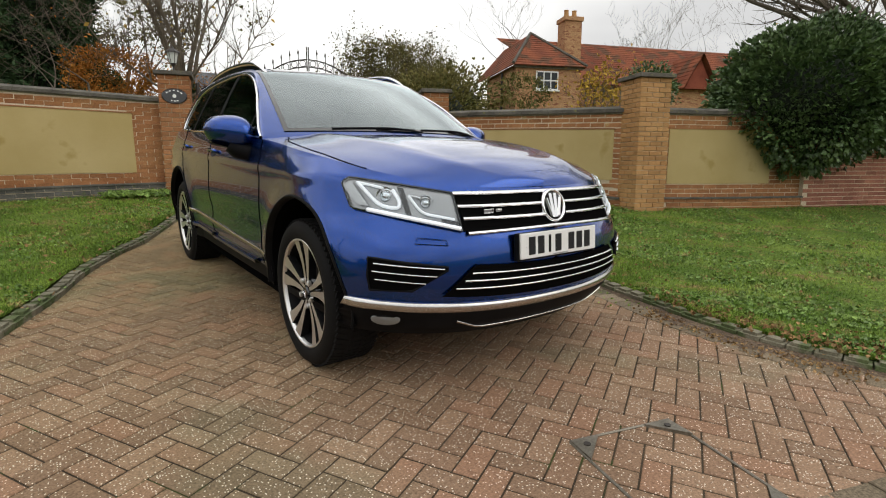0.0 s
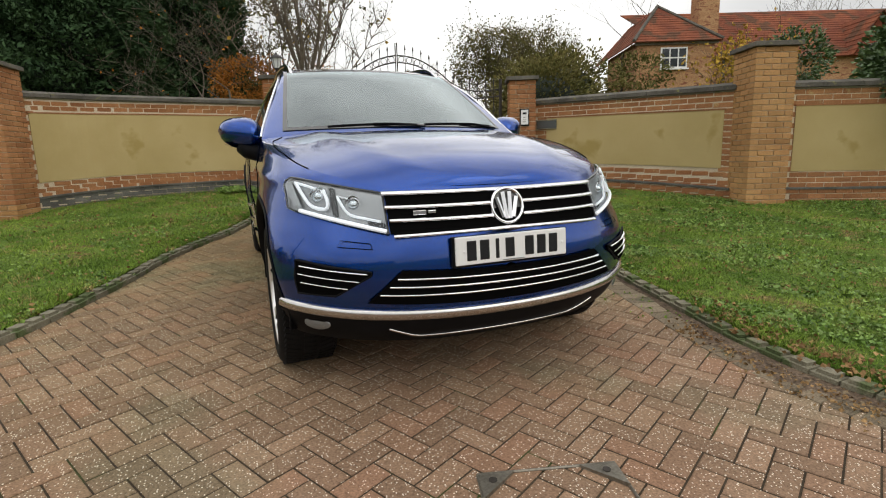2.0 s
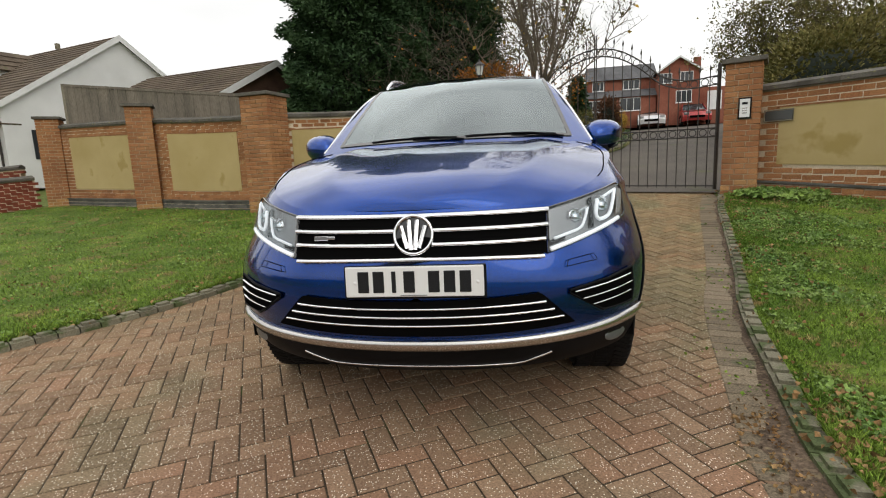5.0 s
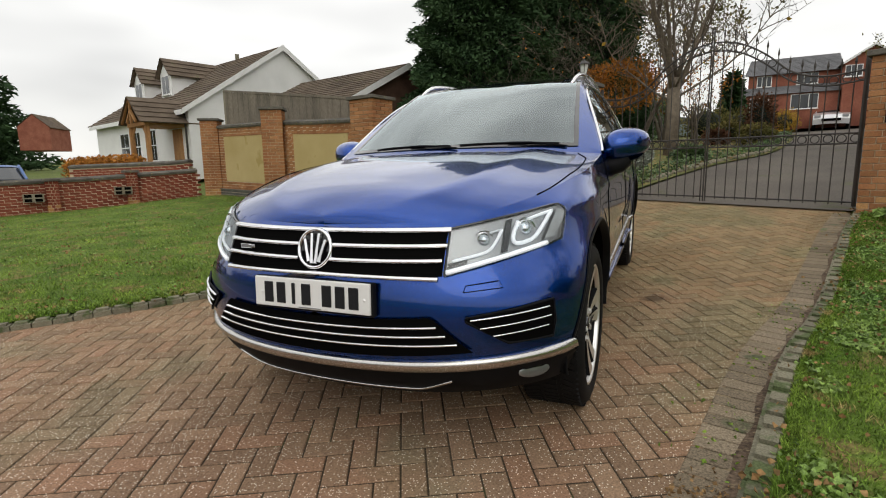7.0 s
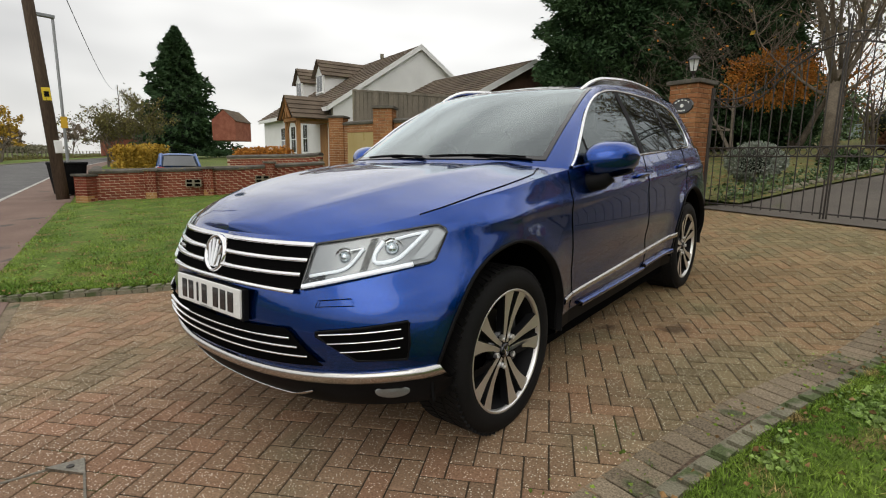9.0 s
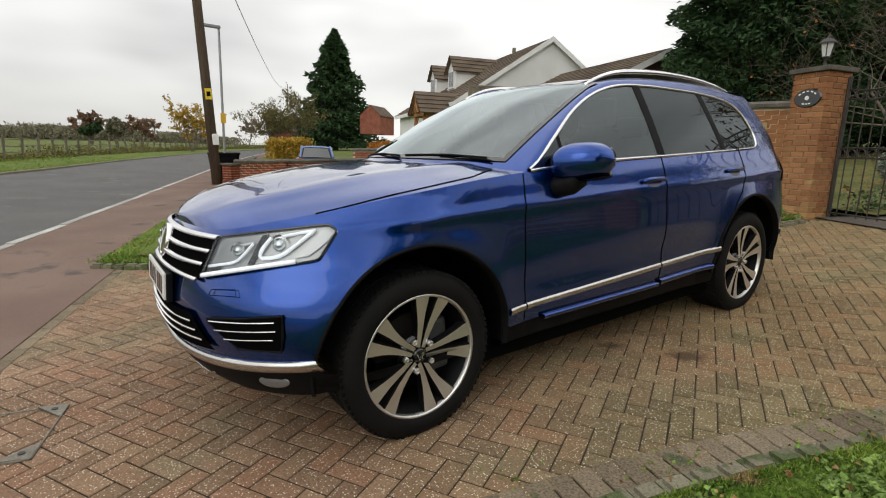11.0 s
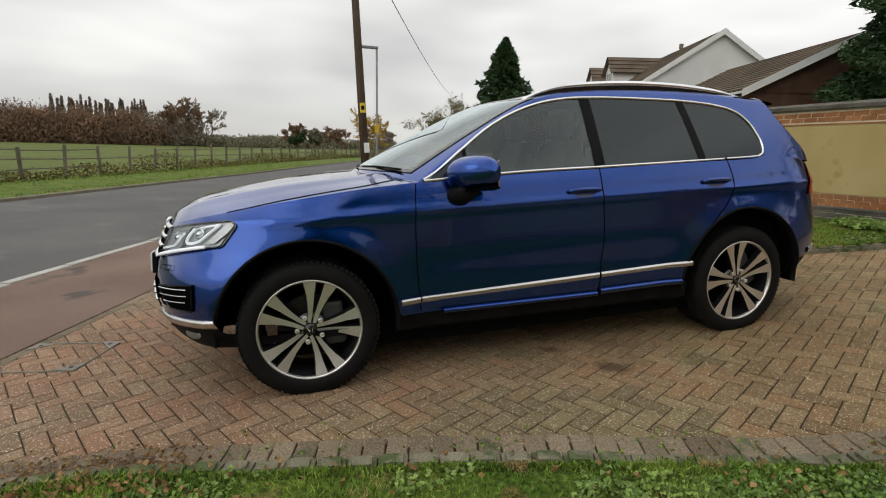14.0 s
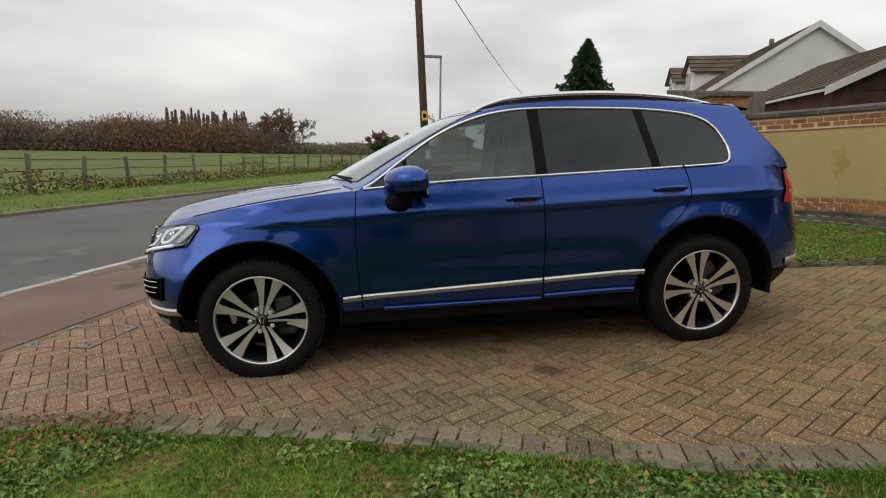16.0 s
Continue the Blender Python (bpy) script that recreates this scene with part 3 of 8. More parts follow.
def side_x(y, z):
    """Half-width of the lower body."""
    w = half_width(z) * (1 - 0.012 * (y / 1.5) ** 2) + flare(y, z)
    w += 0.010 * math.exp(-((z - 0.985 - 0.02 * y) / 0.03) ** 2) * (1 if y > -1.6 else 0.5)
    w -= 0.018 * math.exp(-((z - 0.60) / 0.08) ** 2) * math.exp(-(y / 0.9) ** 4)
    depth = nose_l(z)
    yc, ye = front_y(z) + depth, rear_y(z) - LR
    if y < yc:
        t = min(1, (yc - y) / depth)
        return (w + lerp(z, [(0.68, 0.125), (0.8, 0.08), (0.97, 0.08), (1.1, 0.03)]) * t) * max(0, 1 - t ** nose_e(z)) ** (1 / nose_p(z))
    if y > ye:
        t = min(1, (y - ye) / LR)
        return w * max(0, 1 - t ** 2.3) ** (1 / 4.2)
    return w


@functools.lru_cache(None)
def nose_line(z):
    """Widths and depths of the front's outline at a height."""
    ys = front_y(z) + 1.15 * np.linspace(0, 1, 160) ** 2
    xs = np.maximum.accumulate([side_x(y, z) for y in ys])
    keep = np.concatenate([[True], np.diff(xs) > 1e-5])
    return xs[keep], ys[keep]


def nose(x, z, off=0.0):
    """The point of the front at a width and height, moved out by off."""
    xs, ys = nose_line(round(z, 4))
    at = lambda a: float(np.interp(abs(a), xs, ys))
    dy = (at(abs(x) + 0.006) - at(max(0, abs(x) - 0.006))) / (0.012 if abs(x) > 0.006 else 0.006 + abs(x))
    k = 1 / math.hypot(1, dy)
    off += 0.009
    return Vector((x + math.copysign(off * dy * k, x), at(x) - off * k, z))


def column_ys():
    ys = [front_y(0.6) + 0.95 * (1 - math.cos(a)) for a in np.linspace(0, math.pi / 2, 34)]
    for c in (AXLE_F, AXLE_R):
        ys += [c + ARCH[c] * math.sin(a) for a in np.linspace(-math.pi / 2, math.pi / 2, 41)]
    ys += list(np.linspace(-0.94, 0.93, 30)) + [-0.83, 0.325, 1.285]
    ys += [rear_y(0.6) - 0.5 * (1 - math.cos(a)) for a in np.linspace(0, math.pi / 2, 20)]
    ys = sorted(y for y in ys if y >= front_y(0.6) - 1e-6)
    return [y for i, y in enumerate(ys) if i == 0 or y - ys[i - 1] > 0.0015]


def body_bottom(y):
    z = lerp(y, [(-2.4, 0.425), (-1.9, 0.455), (-1.0, 0.385), (1.0, 0.405), (1.85, 0.50), (2.0, 0.49), (2.3, 0.50)])
    for c in (AXLE_F, AXLE_R):
        if abs(y - c) < ARCH[c]:
            z = max(z, 0.372 + math.sqrt(ARCH[c] ** 2 - (y - c) ** 2))
    return z


def side_rows(y0, y1, sign, off=0.0):
    rows = []
    for y in [q for q in COLUMNS if y0 - 1e-6 <= q <= y1 + 1e-6]:
        zb, zt = body_bottom(y), belt_z(y)
        row = []
        for k in range(31):
            z = zb + (zt - zb) * k / 30
            yy = min(max(y, front_y(z)), rear_y(z))
            row.append((sign * (side_x(yy, z) + off), yy, z))
        rows.append(row if sign > 0 else row[::-1])
    return rows


COLUMNS = column_ys()
for sign in (1, -1):
    part("front_wing", sheet(side_rows(-3, -0.83, sign)), PAINT, car, smooth=True)
    door = part("front_door", sheet(side_rows(-0.83, 0.325, sign)), PAINT, car, smooth=True)
    back_door = part("rear_door", sheet(side_rows(0.325, 1.285, sign)), PAINT, car, smooth=True)
    part("rear_wing", sheet(side_rows(1.285, 3, sign)), PAINT, car, smooth=True)
    # shut lines
    def seam(name, pts, holder, r=0.0035, material=DARK, lift=0.0):
        part(name, tube([(sign * (side_x(y, z) + lift), y, z) for y, z in pts], r, 6), material, holder)
    seam("shut_line", [(-0.83 - 0.02 * math.sin(t * 3), z) for t, z in zip(np.linspace(0, 1, 24), np.linspace(0.40, 1.12, 24))], car)
    seam("shut_line", [(0.325 + 0.012 * math.sin(t * 3), z) for t, z in zip(np.linspace(0, 1, 24), np.linspace(0.41, 1.165, 24))], car)
    rear_cut = spline([(1.0, 0.42), (1.06, 0.62), (1.16, 0.80), (1.28, 0.92), (1.335, 1.05), (1.30, 1.215)], 30)
    seam("shut_line", [tuple(p) for p in rear_cut], car)
    for holder, y, z in ((door, 0.205, 1.04), (back_door, 1.19, 1.062)):
        grip = spline([(y - 0.115, z - 0.004), (y - 0.06, z + 0.006), (y + 0.05, z + 0.006), (y + 0.115, z)], 16)
        prof = [0.006, *([0.0135] * 14), 0.006]
        part("handle", tube([(sign * (side_x(a, b) + 0.026 - 0.02 * abs(i - 7.5) ** 4 / 7.5 ** 4), a, b) for i, (a, b) in enumerate(grip)], prof, 8), PAINT, holder, smooth=True)
        # flat darker oval on the door: the hollow's shade as colour
        rows = [[(sign * (side_x(y + 0.075 * rr * math.cos(t), z - 0.012 + 0.03 * rr * math.sin(t)) + 0.0015), y + 0.075 * rr * math.cos(t), z - 0.012 + 0.03 * rr * math.sin(t)) for t in np.linspace(0, 2 * math.pi, 20)] for rr in (0.02, 1)]
        part("handle_recess", sheet(rows), plain("recess_shade", (0.004, 0.012, 0.07), 0.4, 0.4, 0.6), holder, smooth=True)
    # chrome strip along the sill, blue sill blade, black underside
    def blade(name, y0, y1, low, high, off, material, holder=car):
        rows = []
        for y in np.linspace(y0, y1, 26):
            a, b = low(y), high(y)
            rows.append([(sign * (side_x(y, z) + o), y, z) for z, o in ((a, -0.004), (a + 0.004, off), ((a + b) / 2, off + 0.003), (b - 0.004, off), (b, -0.004))])
        part(name, sheet(rows if sign > 0 else [r[::-1] for r in rows]), material, holder, smooth=True)
    strip = lambda y: 0.462 + 0.034 * (y + 0.93)
    blade("sill_strip", -0.945, -0.835, lambda y: strip(y) - 0.017, lambda y: strip(y) + 0.022, 0.008, SATIN)
    blade("sill_strip", -0.825, 0.318, lambda y: strip(y) - 0.017, lambda y: strip(y) + 0.022, 0.008, SATIN)
    blade("sill_strip", 0.332, 1.0, lambda y: strip(y) - 0.017, lambda y: strip(y) + 0.022, 0.008, SATIN)
    blade("sill_blade", -0.7, 0.31, lambda y: 0.372, lambda y: 0.402, 0.022, PAINT)
    blade("sill_blade", 0.33, 0.93, lambda y: 0.375 + 0.02 * y, lambda y: 0.412 + 0.02 * y, 0.022, PAINT)
    rows = [[(sign * (side_x(y, 0.4) - 0.012), y, 0.41), (sign * (side_x(y, 0.4) - 0.02), y, 0.30), (sign * 0.7, y, 0.2)] for y in np.linspace(-0.98, 0.99, 12)]
    part("sill_skirt", sheet(rows if sign < 0 else [r[::-1] for r in rows]), TRIM_BLACK, car)
    # wheel arch lips and liners
    for c in (AXLE_F, AXLE_R):
        arc = [(c + (ARCH[c] - 0.001) * math.cos(a), 0.372 + (ARCH[c] - 0.001) * math.sin(a)) for a in np.linspace(-0.12, math.pi + (0.02 if c > 0 else 0.12), 40)]
        lip = [[(sign * (side_x(y, max(z, 0.4)) + o), c + (y - c) * k, 0.372 + (z - 0.372) * k) for o, k in ((0.001, 1.012), (0.007, 1.004), (0.007, 0.985), (-0.03, 0.972))] for y, z in arc]
        part("arch_lip", sheet(lip), TRIM_BLACK, car, smooth=True)
        well = [[(sign * (side_x(y, max(z, 0.4)) - 0.01), c + (y - c) * 0.985, 0.372 + (z - 0.372) * 0.985), (sign * 0.86, c + (y - c) * 0.97, 0.372 + (z - 0.372) * 0.97), (sign * 0.5, y, z), (sign * 0.5, c, 0.37)] for y, z in arc]
        part("wheel_arch_liner", sheet(well), DARK, car)
    # tail lamp, wrapped round the corner
    rows = []
    for z in np.linspace(0.935, 1.15, 9):
        y0 = 2.075 - 0.05 * (1.15 - z) / 0.21
        rows.append([(sign * (side_x(y, z) + 0.009), y, z) for y in np.linspace(y0, rear_y(z) - 0.01, 14)])
    rows = rows if sign > 0 else rows[::-1]
    lamp = part("tail_lamp", sheet(rows), RED_LENS, car, smooth=True)
    part("lamp_strip", sheet([[(sign * (side_x(y, z) + 0.011), y, z) for y in np.linspace(2.085, rear_y(z) - 0.02, 9)] for z in (1.0, 1.02)]), plain("pale_lamp_strip", (0.6, 0.35, 0.33), 0.2), lamp)
    blade("rear_bumper_strip", 2.06, 2.30, lambda y: 0.505, lambda y: 0.555, 0.008, ALLOY)
    blade("rear_reflector", 2.14, 2.27, lambda y: 0.468, lambda y: 0.492, 0.004, RED_LENS)
    rows = [[(sign * side_x(y, 0.46) * k, y - (0 if k > 0.98 else 0.05), z) for k, z in ((0.995, 0.502), (0.965, 0.40), (0.86, 0.32))] for y in np.linspace(1.93, 2.32, 12)]
    part("rear_skirt", sheet(rows), TRIM_BLACK, car, smooth=True)

# bonnet: from the edge of the wings to the middle
def bonnet_point(y, k, lift=0.0):
    ze, xe = belt_z(y), side_x(max(y, front_y(belt_z(y))), belt_z(y))
    x = k * xe
    crease = 0.010 * math.exp(-((abs(k) - 0.63) / 0.10) ** 2) * min(1, max(0, (y + 2.2) / 0.3))
    return (x, y, bonnet_z(y) - (bonnet_z(y) - ze) * abs(k) ** 2.6 + crease + lift)


ys = [y for y in COLUMNS if -2.215 <= y <= -0.80]
part("bonnet", sheet([[bonnet_point(y, k) for k in np.linspace(-1, 1, 61)] for y in ys][::-1]), PAINT, car, smooth=True)
for sign in (1, -1):
    gap = [bonnet_point(y, sign * lerp(y, [(-1.82, 1.0), (-1.74, 0.996), (-1.5, 0.968), (-1.1, 0.94), (-0.95, 0.87)]), 0.0005) for y in np.linspace(-1.82, -0.93, 34)]
    part("bonnet_gap", tube(gap, 0.003, 6), DARK, car)

# greenhouse
roof_z = curve([(-1.25, 1.07), (-1.08, 1.167), (-0.95, 1.235), (-0.75, 1.338), (-0.55, 1.436), (-0.35, 1.53), (-0.16, 1.604), (0.02, 1.642), (0.25, 1.666), (0.6, 1.682), (1.0, 1.68), (1.4, 1.658), (1.75, 1.625), (1.90, 1.60), (1.98, 1.50), (2.11, 1.36), (2.23, 1.24), (2.31, 1.1)])


def top_z(x, y):
    back = 0.24 * (abs(x) / 0.75) ** 2.2 * lerp(y, [(-1.2, 1), (0.0, 0.8), (0.5, 0.12), (1.3, 0), (1.6, 0), (2.2, 0)])
    front = 0.12 * (abs(x) / 0.75) ** 2.4 * lerp(y, [(1.3, 0), (1.9, 1)])
    return roof_z(y - back + front) - 0.012 * (abs(x) / 0.66) ** 2


def cabin_x(y, z):
    s = 1 - 0.055 * (max(0, y - 0.1) / 1.8) ** 2 - 0.02 * (max(0, -0.1 - y) / 0.9) ** 2
    w = (0.862 - 0.43 * (z - 1.15) - 0.16 * (z - 1.15) ** 2) * s
    if y > 1.55:
        w *= max(0.05, 1 - ((y - 1.55) / 1.05) ** 4.6)
    return w


def cabin_section(y):
    zb = belt_z(min(y, 2.27)) - 0.012
    side = []
    xs0 = cabin_x(y, zb)
    zs = np.linspace(zb, 1.75, 120)
    hit = next((z for z in zs if z >= top_z(cabin_x(y, z), y)), zb)
    xc = cabin_x(y, hit)
    if hit <= zb + 1e-6:
        grid = np.linspace(xs0, 0, 200)
        xc = next((x for x in grid if top_z(x, y) >= zb), 0.0)
    for z in np.linspace(zb, max(hit, zb), 26):
        side.append((cabin_x(y, z) if hit > zb + 1e-6 else xc, z))
    for x in np.linspace(xc, 0, 34)[1:]:
        side.append((x, max(zb, top_z(x, y))))
    p = np.array(side)
    for _ in range(3):
        q = p.copy()
        q[1:-1] = 0.25 * p[:-2] + 0.5 * p[1:-1] + 0.25 * p[2:]
        q[:18], q[-24:] = p[:18], p[-24:]
        p = q
    return p


win_low = curve([(-0.79, 1.132), (-0.2, 1.163), (0.34, 1.175), (0.89, 1.188), (1.27, 1.197), (1.57, 1.207), (1.7, 1.215)])
win_top = curve([(-0.79, 1.135), (-0.74, 1.16), (-0.56, 1.285), (-0.36, 1.42), (-0.17, 1.512), (0.01, 1.568), (0.2, 1.598), (0.43, 1.606), (0.77, 1.60), (1.15, 1.582), (1.35, 1.558), (1.48, 1.527), (1.57, 1.475), (1.625, 1.405), (1.66, 1.32)])
screen_edge = lambda y: lerp(y, [(-1.1, 0.752), (-0.85, 0.742), (-0.1, 0.632), (0.1, 0.615)])
stations = np.concatenate([np.linspace(-1.09, 0.1, 56), np.linspace(0.13, 1.5, 40), np.linspace(1.53, 2.27, 28)])
sections = [cabin_section(y) for y in stations]
shell = bmesh.new()
grid = [[shell.verts.new((s * x, y, z)) for x, z in (sec if s > 0 else sec)] for s in (1,) for y, sec in zip(stations, sections)]
mirrored = [[shell.verts.new((-x, y, z)) for x, z in sec] for y, sec in zip(stations, sections)]


def is_glass(y, x, z):
    if z < win_top(y) - 0.004 and z > win_low(y) + 0.004 and -0.77 < y < 1.655 and x > 0.55:
        return True
    sy = y - 0.24 * (abs(x) / 0.75) ** 2.2 * lerp(y, [(-1.2, 1), (0.0, 0.8), (0.5, 0.12)])
    return -1.03 < sy < -0.14 and abs(x) < screen_edge(y) - 0.01


for rows, flip in ((grid, False), (mirrored, True)):
    for i in range(len(rows) - 1):
        for j in range(len(rows[0]) - 1):
            vs = (rows[i][j], rows[i][j + 1], rows[i + 1][j + 1], rows[i + 1][j])
            mid = sum((v.co for v in vs), Vector()) / 4
            if not is_glass(mid.y, abs(mid.x), mid.z):
                shell.faces.new(vs[::-1] if flip else vs)
bmesh.ops.remove_doubles(shell, verts=shell.verts, dist=0.0006)
part("roof", shell, PAINT, car, smooth=True)

# windscreen with its dark border, wipers and scuttle
def screen_point(a, b, lift=0.004):
    """a across from -1 to 1, b up from 0 to 1."""
    sy = -1.045 + 0.925 * b
    y = sy
    for _ in range(8):
        x = a * screen_edge(y)
        y = sy + 0.24 * (abs(x) / 0.75) ** 2.2 * lerp(y, [(-1.2, 1), (0.0, 0.8), (0.5, 0.12)])
    return Vector((x, y, top_z(x, y) + lift))


part("windscreen", sheet([[screen_point(a, b) for a in np.linspace(-1, 1, 41)] for b in np.linspace(0, 1, 31)][::-1]), SCREEN, car, smooth=True)
rim = [(a, 0.0) for a in np.linspace(-1, 1, 30)] + [(1, b) for b in np.linspace(0, 1, 24)[1:]] + [(a, 1.0) for a in np.linspace(1, -1, 30)[1:]] + [(-1, b) for b in np.linspace(1, 0, 24)[1:-1]]
part("screen_border", sheet([[screen_point(a, b, 0.0055), screen_point(a * 0.962, 0.5 + (b - 0.5) * 0.93, 0.0055)] for a, b in rim], close_u=True), GLOSS_BLACK, car, smooth=True)
part("scuttle", sheet([[(x, -1.0 + 0.19 * (abs(x) / 0.75) ** 2 + dy, z) for dy, z in ((-0.09, bonnet_z(-1.0) - 0.06 * (abs(x) / 0.8) ** 2 - 0.012), (0.05, 1.178 - 0.06 * (abs(x) / 0.78) ** 2))] for x in np.linspace(-0.78, 0.78, 31)]), TRIM_BLACK, car, smooth=True)
for x0, x1, b in ((0.05, -0.47, 0.018), (0.62, 0.1, 0.022)):
    wiper = part("wiper", tube([screen_point(x / 0.72, b + 0.012 * math.sin(3.1 * k), 0.010) for k, x in zip(np.linspace(0, 1, 10), np.linspace(x0, x1, 10))], 0.004, 6), TRIM_BLACK, car)
    part("wiper_arm", tube([screen_point(x0 / 0.72 + 0.06, -0.01, 0.01), screen_point((x0 + x1) / 1.44 + 0.16, b - 0.004, 0.018), screen_point((x0 + x1) / 1.44, b + 0.006, 0.014)], 0.005, 6), TRIM_BLACK, wiper)
part("glass_roof", sheet([[(x, y, top_z(x, y) + 0.0035) for x in np.linspace(-0.5, 0.5, 17)] for y in np.linspace(-0.06, 1.25, 24)][::-1]), GLOSS_BLACK, car, smooth=True)
part("sensor_pod", box_bm(-0.05, -0.27, 1.525, 0.05, -0.18, 1.553, 0.008), TRIM_BLACK, car)
part("inner_mirror", box_bm(-0.11, -0.30, 1.445, 0.11, -0.26, 1.505, 0.012), TRIM_BLACK, car)

for sign in (1, -1):
    # side windows
    def pane(name, y0, y1, slant0, slant1, material):
        rows = []
        for k in np.linspace(0, 1, 25):
            row = []
            for b in np.linspace(0, 1, 15):
                y = (y0 + (y1 - y0) * k) + (slant0 + (slant1 - slant0) * k) * (b - 0.5)
                y = min(max(y, -0.785), 1.658)
                z = win_low(y) + (win_top(y) - win_low(y)) * b
                row.append((sign * (cabin_x(y, z) + 0.0035), y, z))
            rows.append(row)
        return part(name, sheet(rows if sign > 0 else rows[::-1]), material, car, smooth=True)
    pane("quarter_light", -0.785, -0.52, 0, 0, TINTED)
    pane("front_window", -0.52, 0.30, 0, 0, SIDE_GLASS)
    pane("rear_window", 0.36, 1.07, 0, -0.06, TINTED)
    pane("rear_quarter_window", 1.11, 1.658, -0.06, 0, TINTED)
    for y0, y1, s0, s1, lift in ((-0.54, -0.515, 0, 0, 0.004), (0.295, 0.37, 0, 0, 0.006), (1.06, 1.12, -0.06, -0.06, 0.006)):
        rows = []
        for k in np.linspace(0, 1, 4):
            rows.append([])
            for b in np.linspace(0, 1, 15):
                y = y0 + (y1 - y0) * k + (s0 + (s1 - s0) * k) * (b - 0.5)
                z = win_low(y) + (win_top(y) - win_low(y)) * b
                rows[-1].append((sign * (cabin_x(y, z) + lift), y, z))
        part("window_pillar", sheet(rows if sign > 0 else rows[::-1]), TRIM_BLACK, car, smooth=True)
    ring = [(y, win_low(y)) for y in np.linspace(-0.785, 1.58, 60)] + [tuple(p) for p in spline([(1.60, win_low(1.60)), (1.645, 1.228), (1.663, 1.268), (1.661, 1.315)], 12)] + [(y, win_top(y)) for y in np.concatenate([np.linspace(1.656, 1.5, 16), np.linspace(1.48, -0.3, 40), np.linspace(-0.33, -0.785, 24)])]
    part("window_chrome", tube([(sign * (cabin_x(y, z) + 0.006), y, z) for y, z in ring], 0.0095, 6, caps=False), CHROME, car, smooth=True)
    # roof rail with its feet
    rail = spline([(0.602, -0.06, 1.592), (0.605, 0.06, 1.642), (0.61, 0.25, 1.682), (0.61, 0.65, 1.702), (0.605, 1.05, 1.694), (0.60, 1.4, 1.661), (0.59, 1.62, 1.622), (0.585, 1.72, 1.592)], 40)
    rr = [0.011 + 0.007 * min(1, 5 * min(k, 39 - k) / 39) for k in range(40)]
    rail = rail - np.array((0.03, 0, 0))
    rail_ob = part("roof_rail", tube([(sign * a, b, c) for a, b, c in rail], rr, 10), CHROME, car, smooth=True)
    rows = [[(sign * (a + o), b, c - d) for o, d in ((0.012, 0.008), (0.012, 0.065), (-0.012, 0.065))] for a, b, c in rail]
    part("rail_base", sheet(rows), GLOSS_BLACK, rail_ob)
    # door mirror: painted shell, black foot, glass
    rows = []
    for v in np.linspace(-1, 1, 17):
        ring_pts = []
        for t in np.linspace(0, 2 * math.pi, 28, endpoint=False):
            c, s = math.cos(t), math.sin(t)
            k = max(0.0, 1 - abs(v) ** 2.6) ** 0.5
            x = 0.968 + 0.135 * v
            taper = 1 - 0.16 * v
            ring_pts.append((sign * x, -0.50 + 0.03 * v + k * taper * (0.118 * c if c < 0 else 0.075 * c), 1.178 + 0.012 * v + k * taper * 0.09 * math.copysign(abs(s) ** 0.8, s)))
        rows.append(ring_pts)
    mirror = part("door_mirror", sheet(rows, close_v=True), PAINT, car, smooth=True, m=Matrix.Translation((sign * 0.9, -0.5, 1.152)) @ Matrix.Diagonal((1.0, 1.26, 1.12, 1)) @ Matrix.Translation((sign * -0.9, 0.5, -1.165)))
    part("mirror_foot", tube([(sign * 0.845, -0.60, 1.075), (sign * 0.885, -0.58, 1.07), (sign * 0.935, -0.555, 1.085), (sign * 0.97, -0.54, 1.115)], [0.038, 0.05, 0.052, 0.05], 10), TRIM_BLACK, mirror, smooth=True)
    part("mirror_glass", box_bm(sign * 0.87, -0.437, 1.115, sign * 1.055, -0.43, 1.24, 0.003), CHROME, mirror)
    part("mirror_underside", sheet([[(sign * (0.965 + 0.118 * v), -0.50 + 0.03 * v + 0.085 * w * max(0.05, 1 - v ** 4) ** 0.5, 1.092 + 0.012 * v + 0.02 * v * v) for w in np.linspace(-1.05, 0.75, 5)] for v in np.linspace(-1, 0.95, 9)]), TRIM_BLACK, mirror, smooth=True)
    part("indicator", tube([(sign * (0.965 + 0.11 * v), -0.50 + 0.03 * v - 0.103 * max(0, 1 - abs(v) ** 2.6) ** 0.5 * (1 - 0.16 * v), 1.15 + 0.012 * v) for v in np.linspace(-0.75, 0.85, 12)], 0.005, 6), LAMP_GREY, mirror)

# front: patches laid on the nose
def nose_patch(name, low, high, x0, x1, off, material, holder=car, n=24, m=8, label=""):
    """Between two height lines over a stretch of width."""
    rows = [[nose(x, low(x) + (high(x) - low(x)) * b, off) for b in np.linspace(0, 1, m)] for x in np.linspace(x0, x1, n)]
    return part(name, sheet(rows if x1 > x0 else rows[::-1]), material, holder, label, smooth=True)


def nose_bar(name, x0, x1, zf, off, h, depth, material, holder, n=30):
    rows = []
    for x in np.linspace(x0, x1, n):
        z = zf(x)
        rows.append([nose(x, z - h, off - depth), nose(x, z - h * 0.8, off), nose(x, z, off + 0.003), nose(x, z + h * 0.8, off), nose(x, z + h, off - depth)])
    return part(name, sheet(rows[::-1]), material, holder, smooth=True)


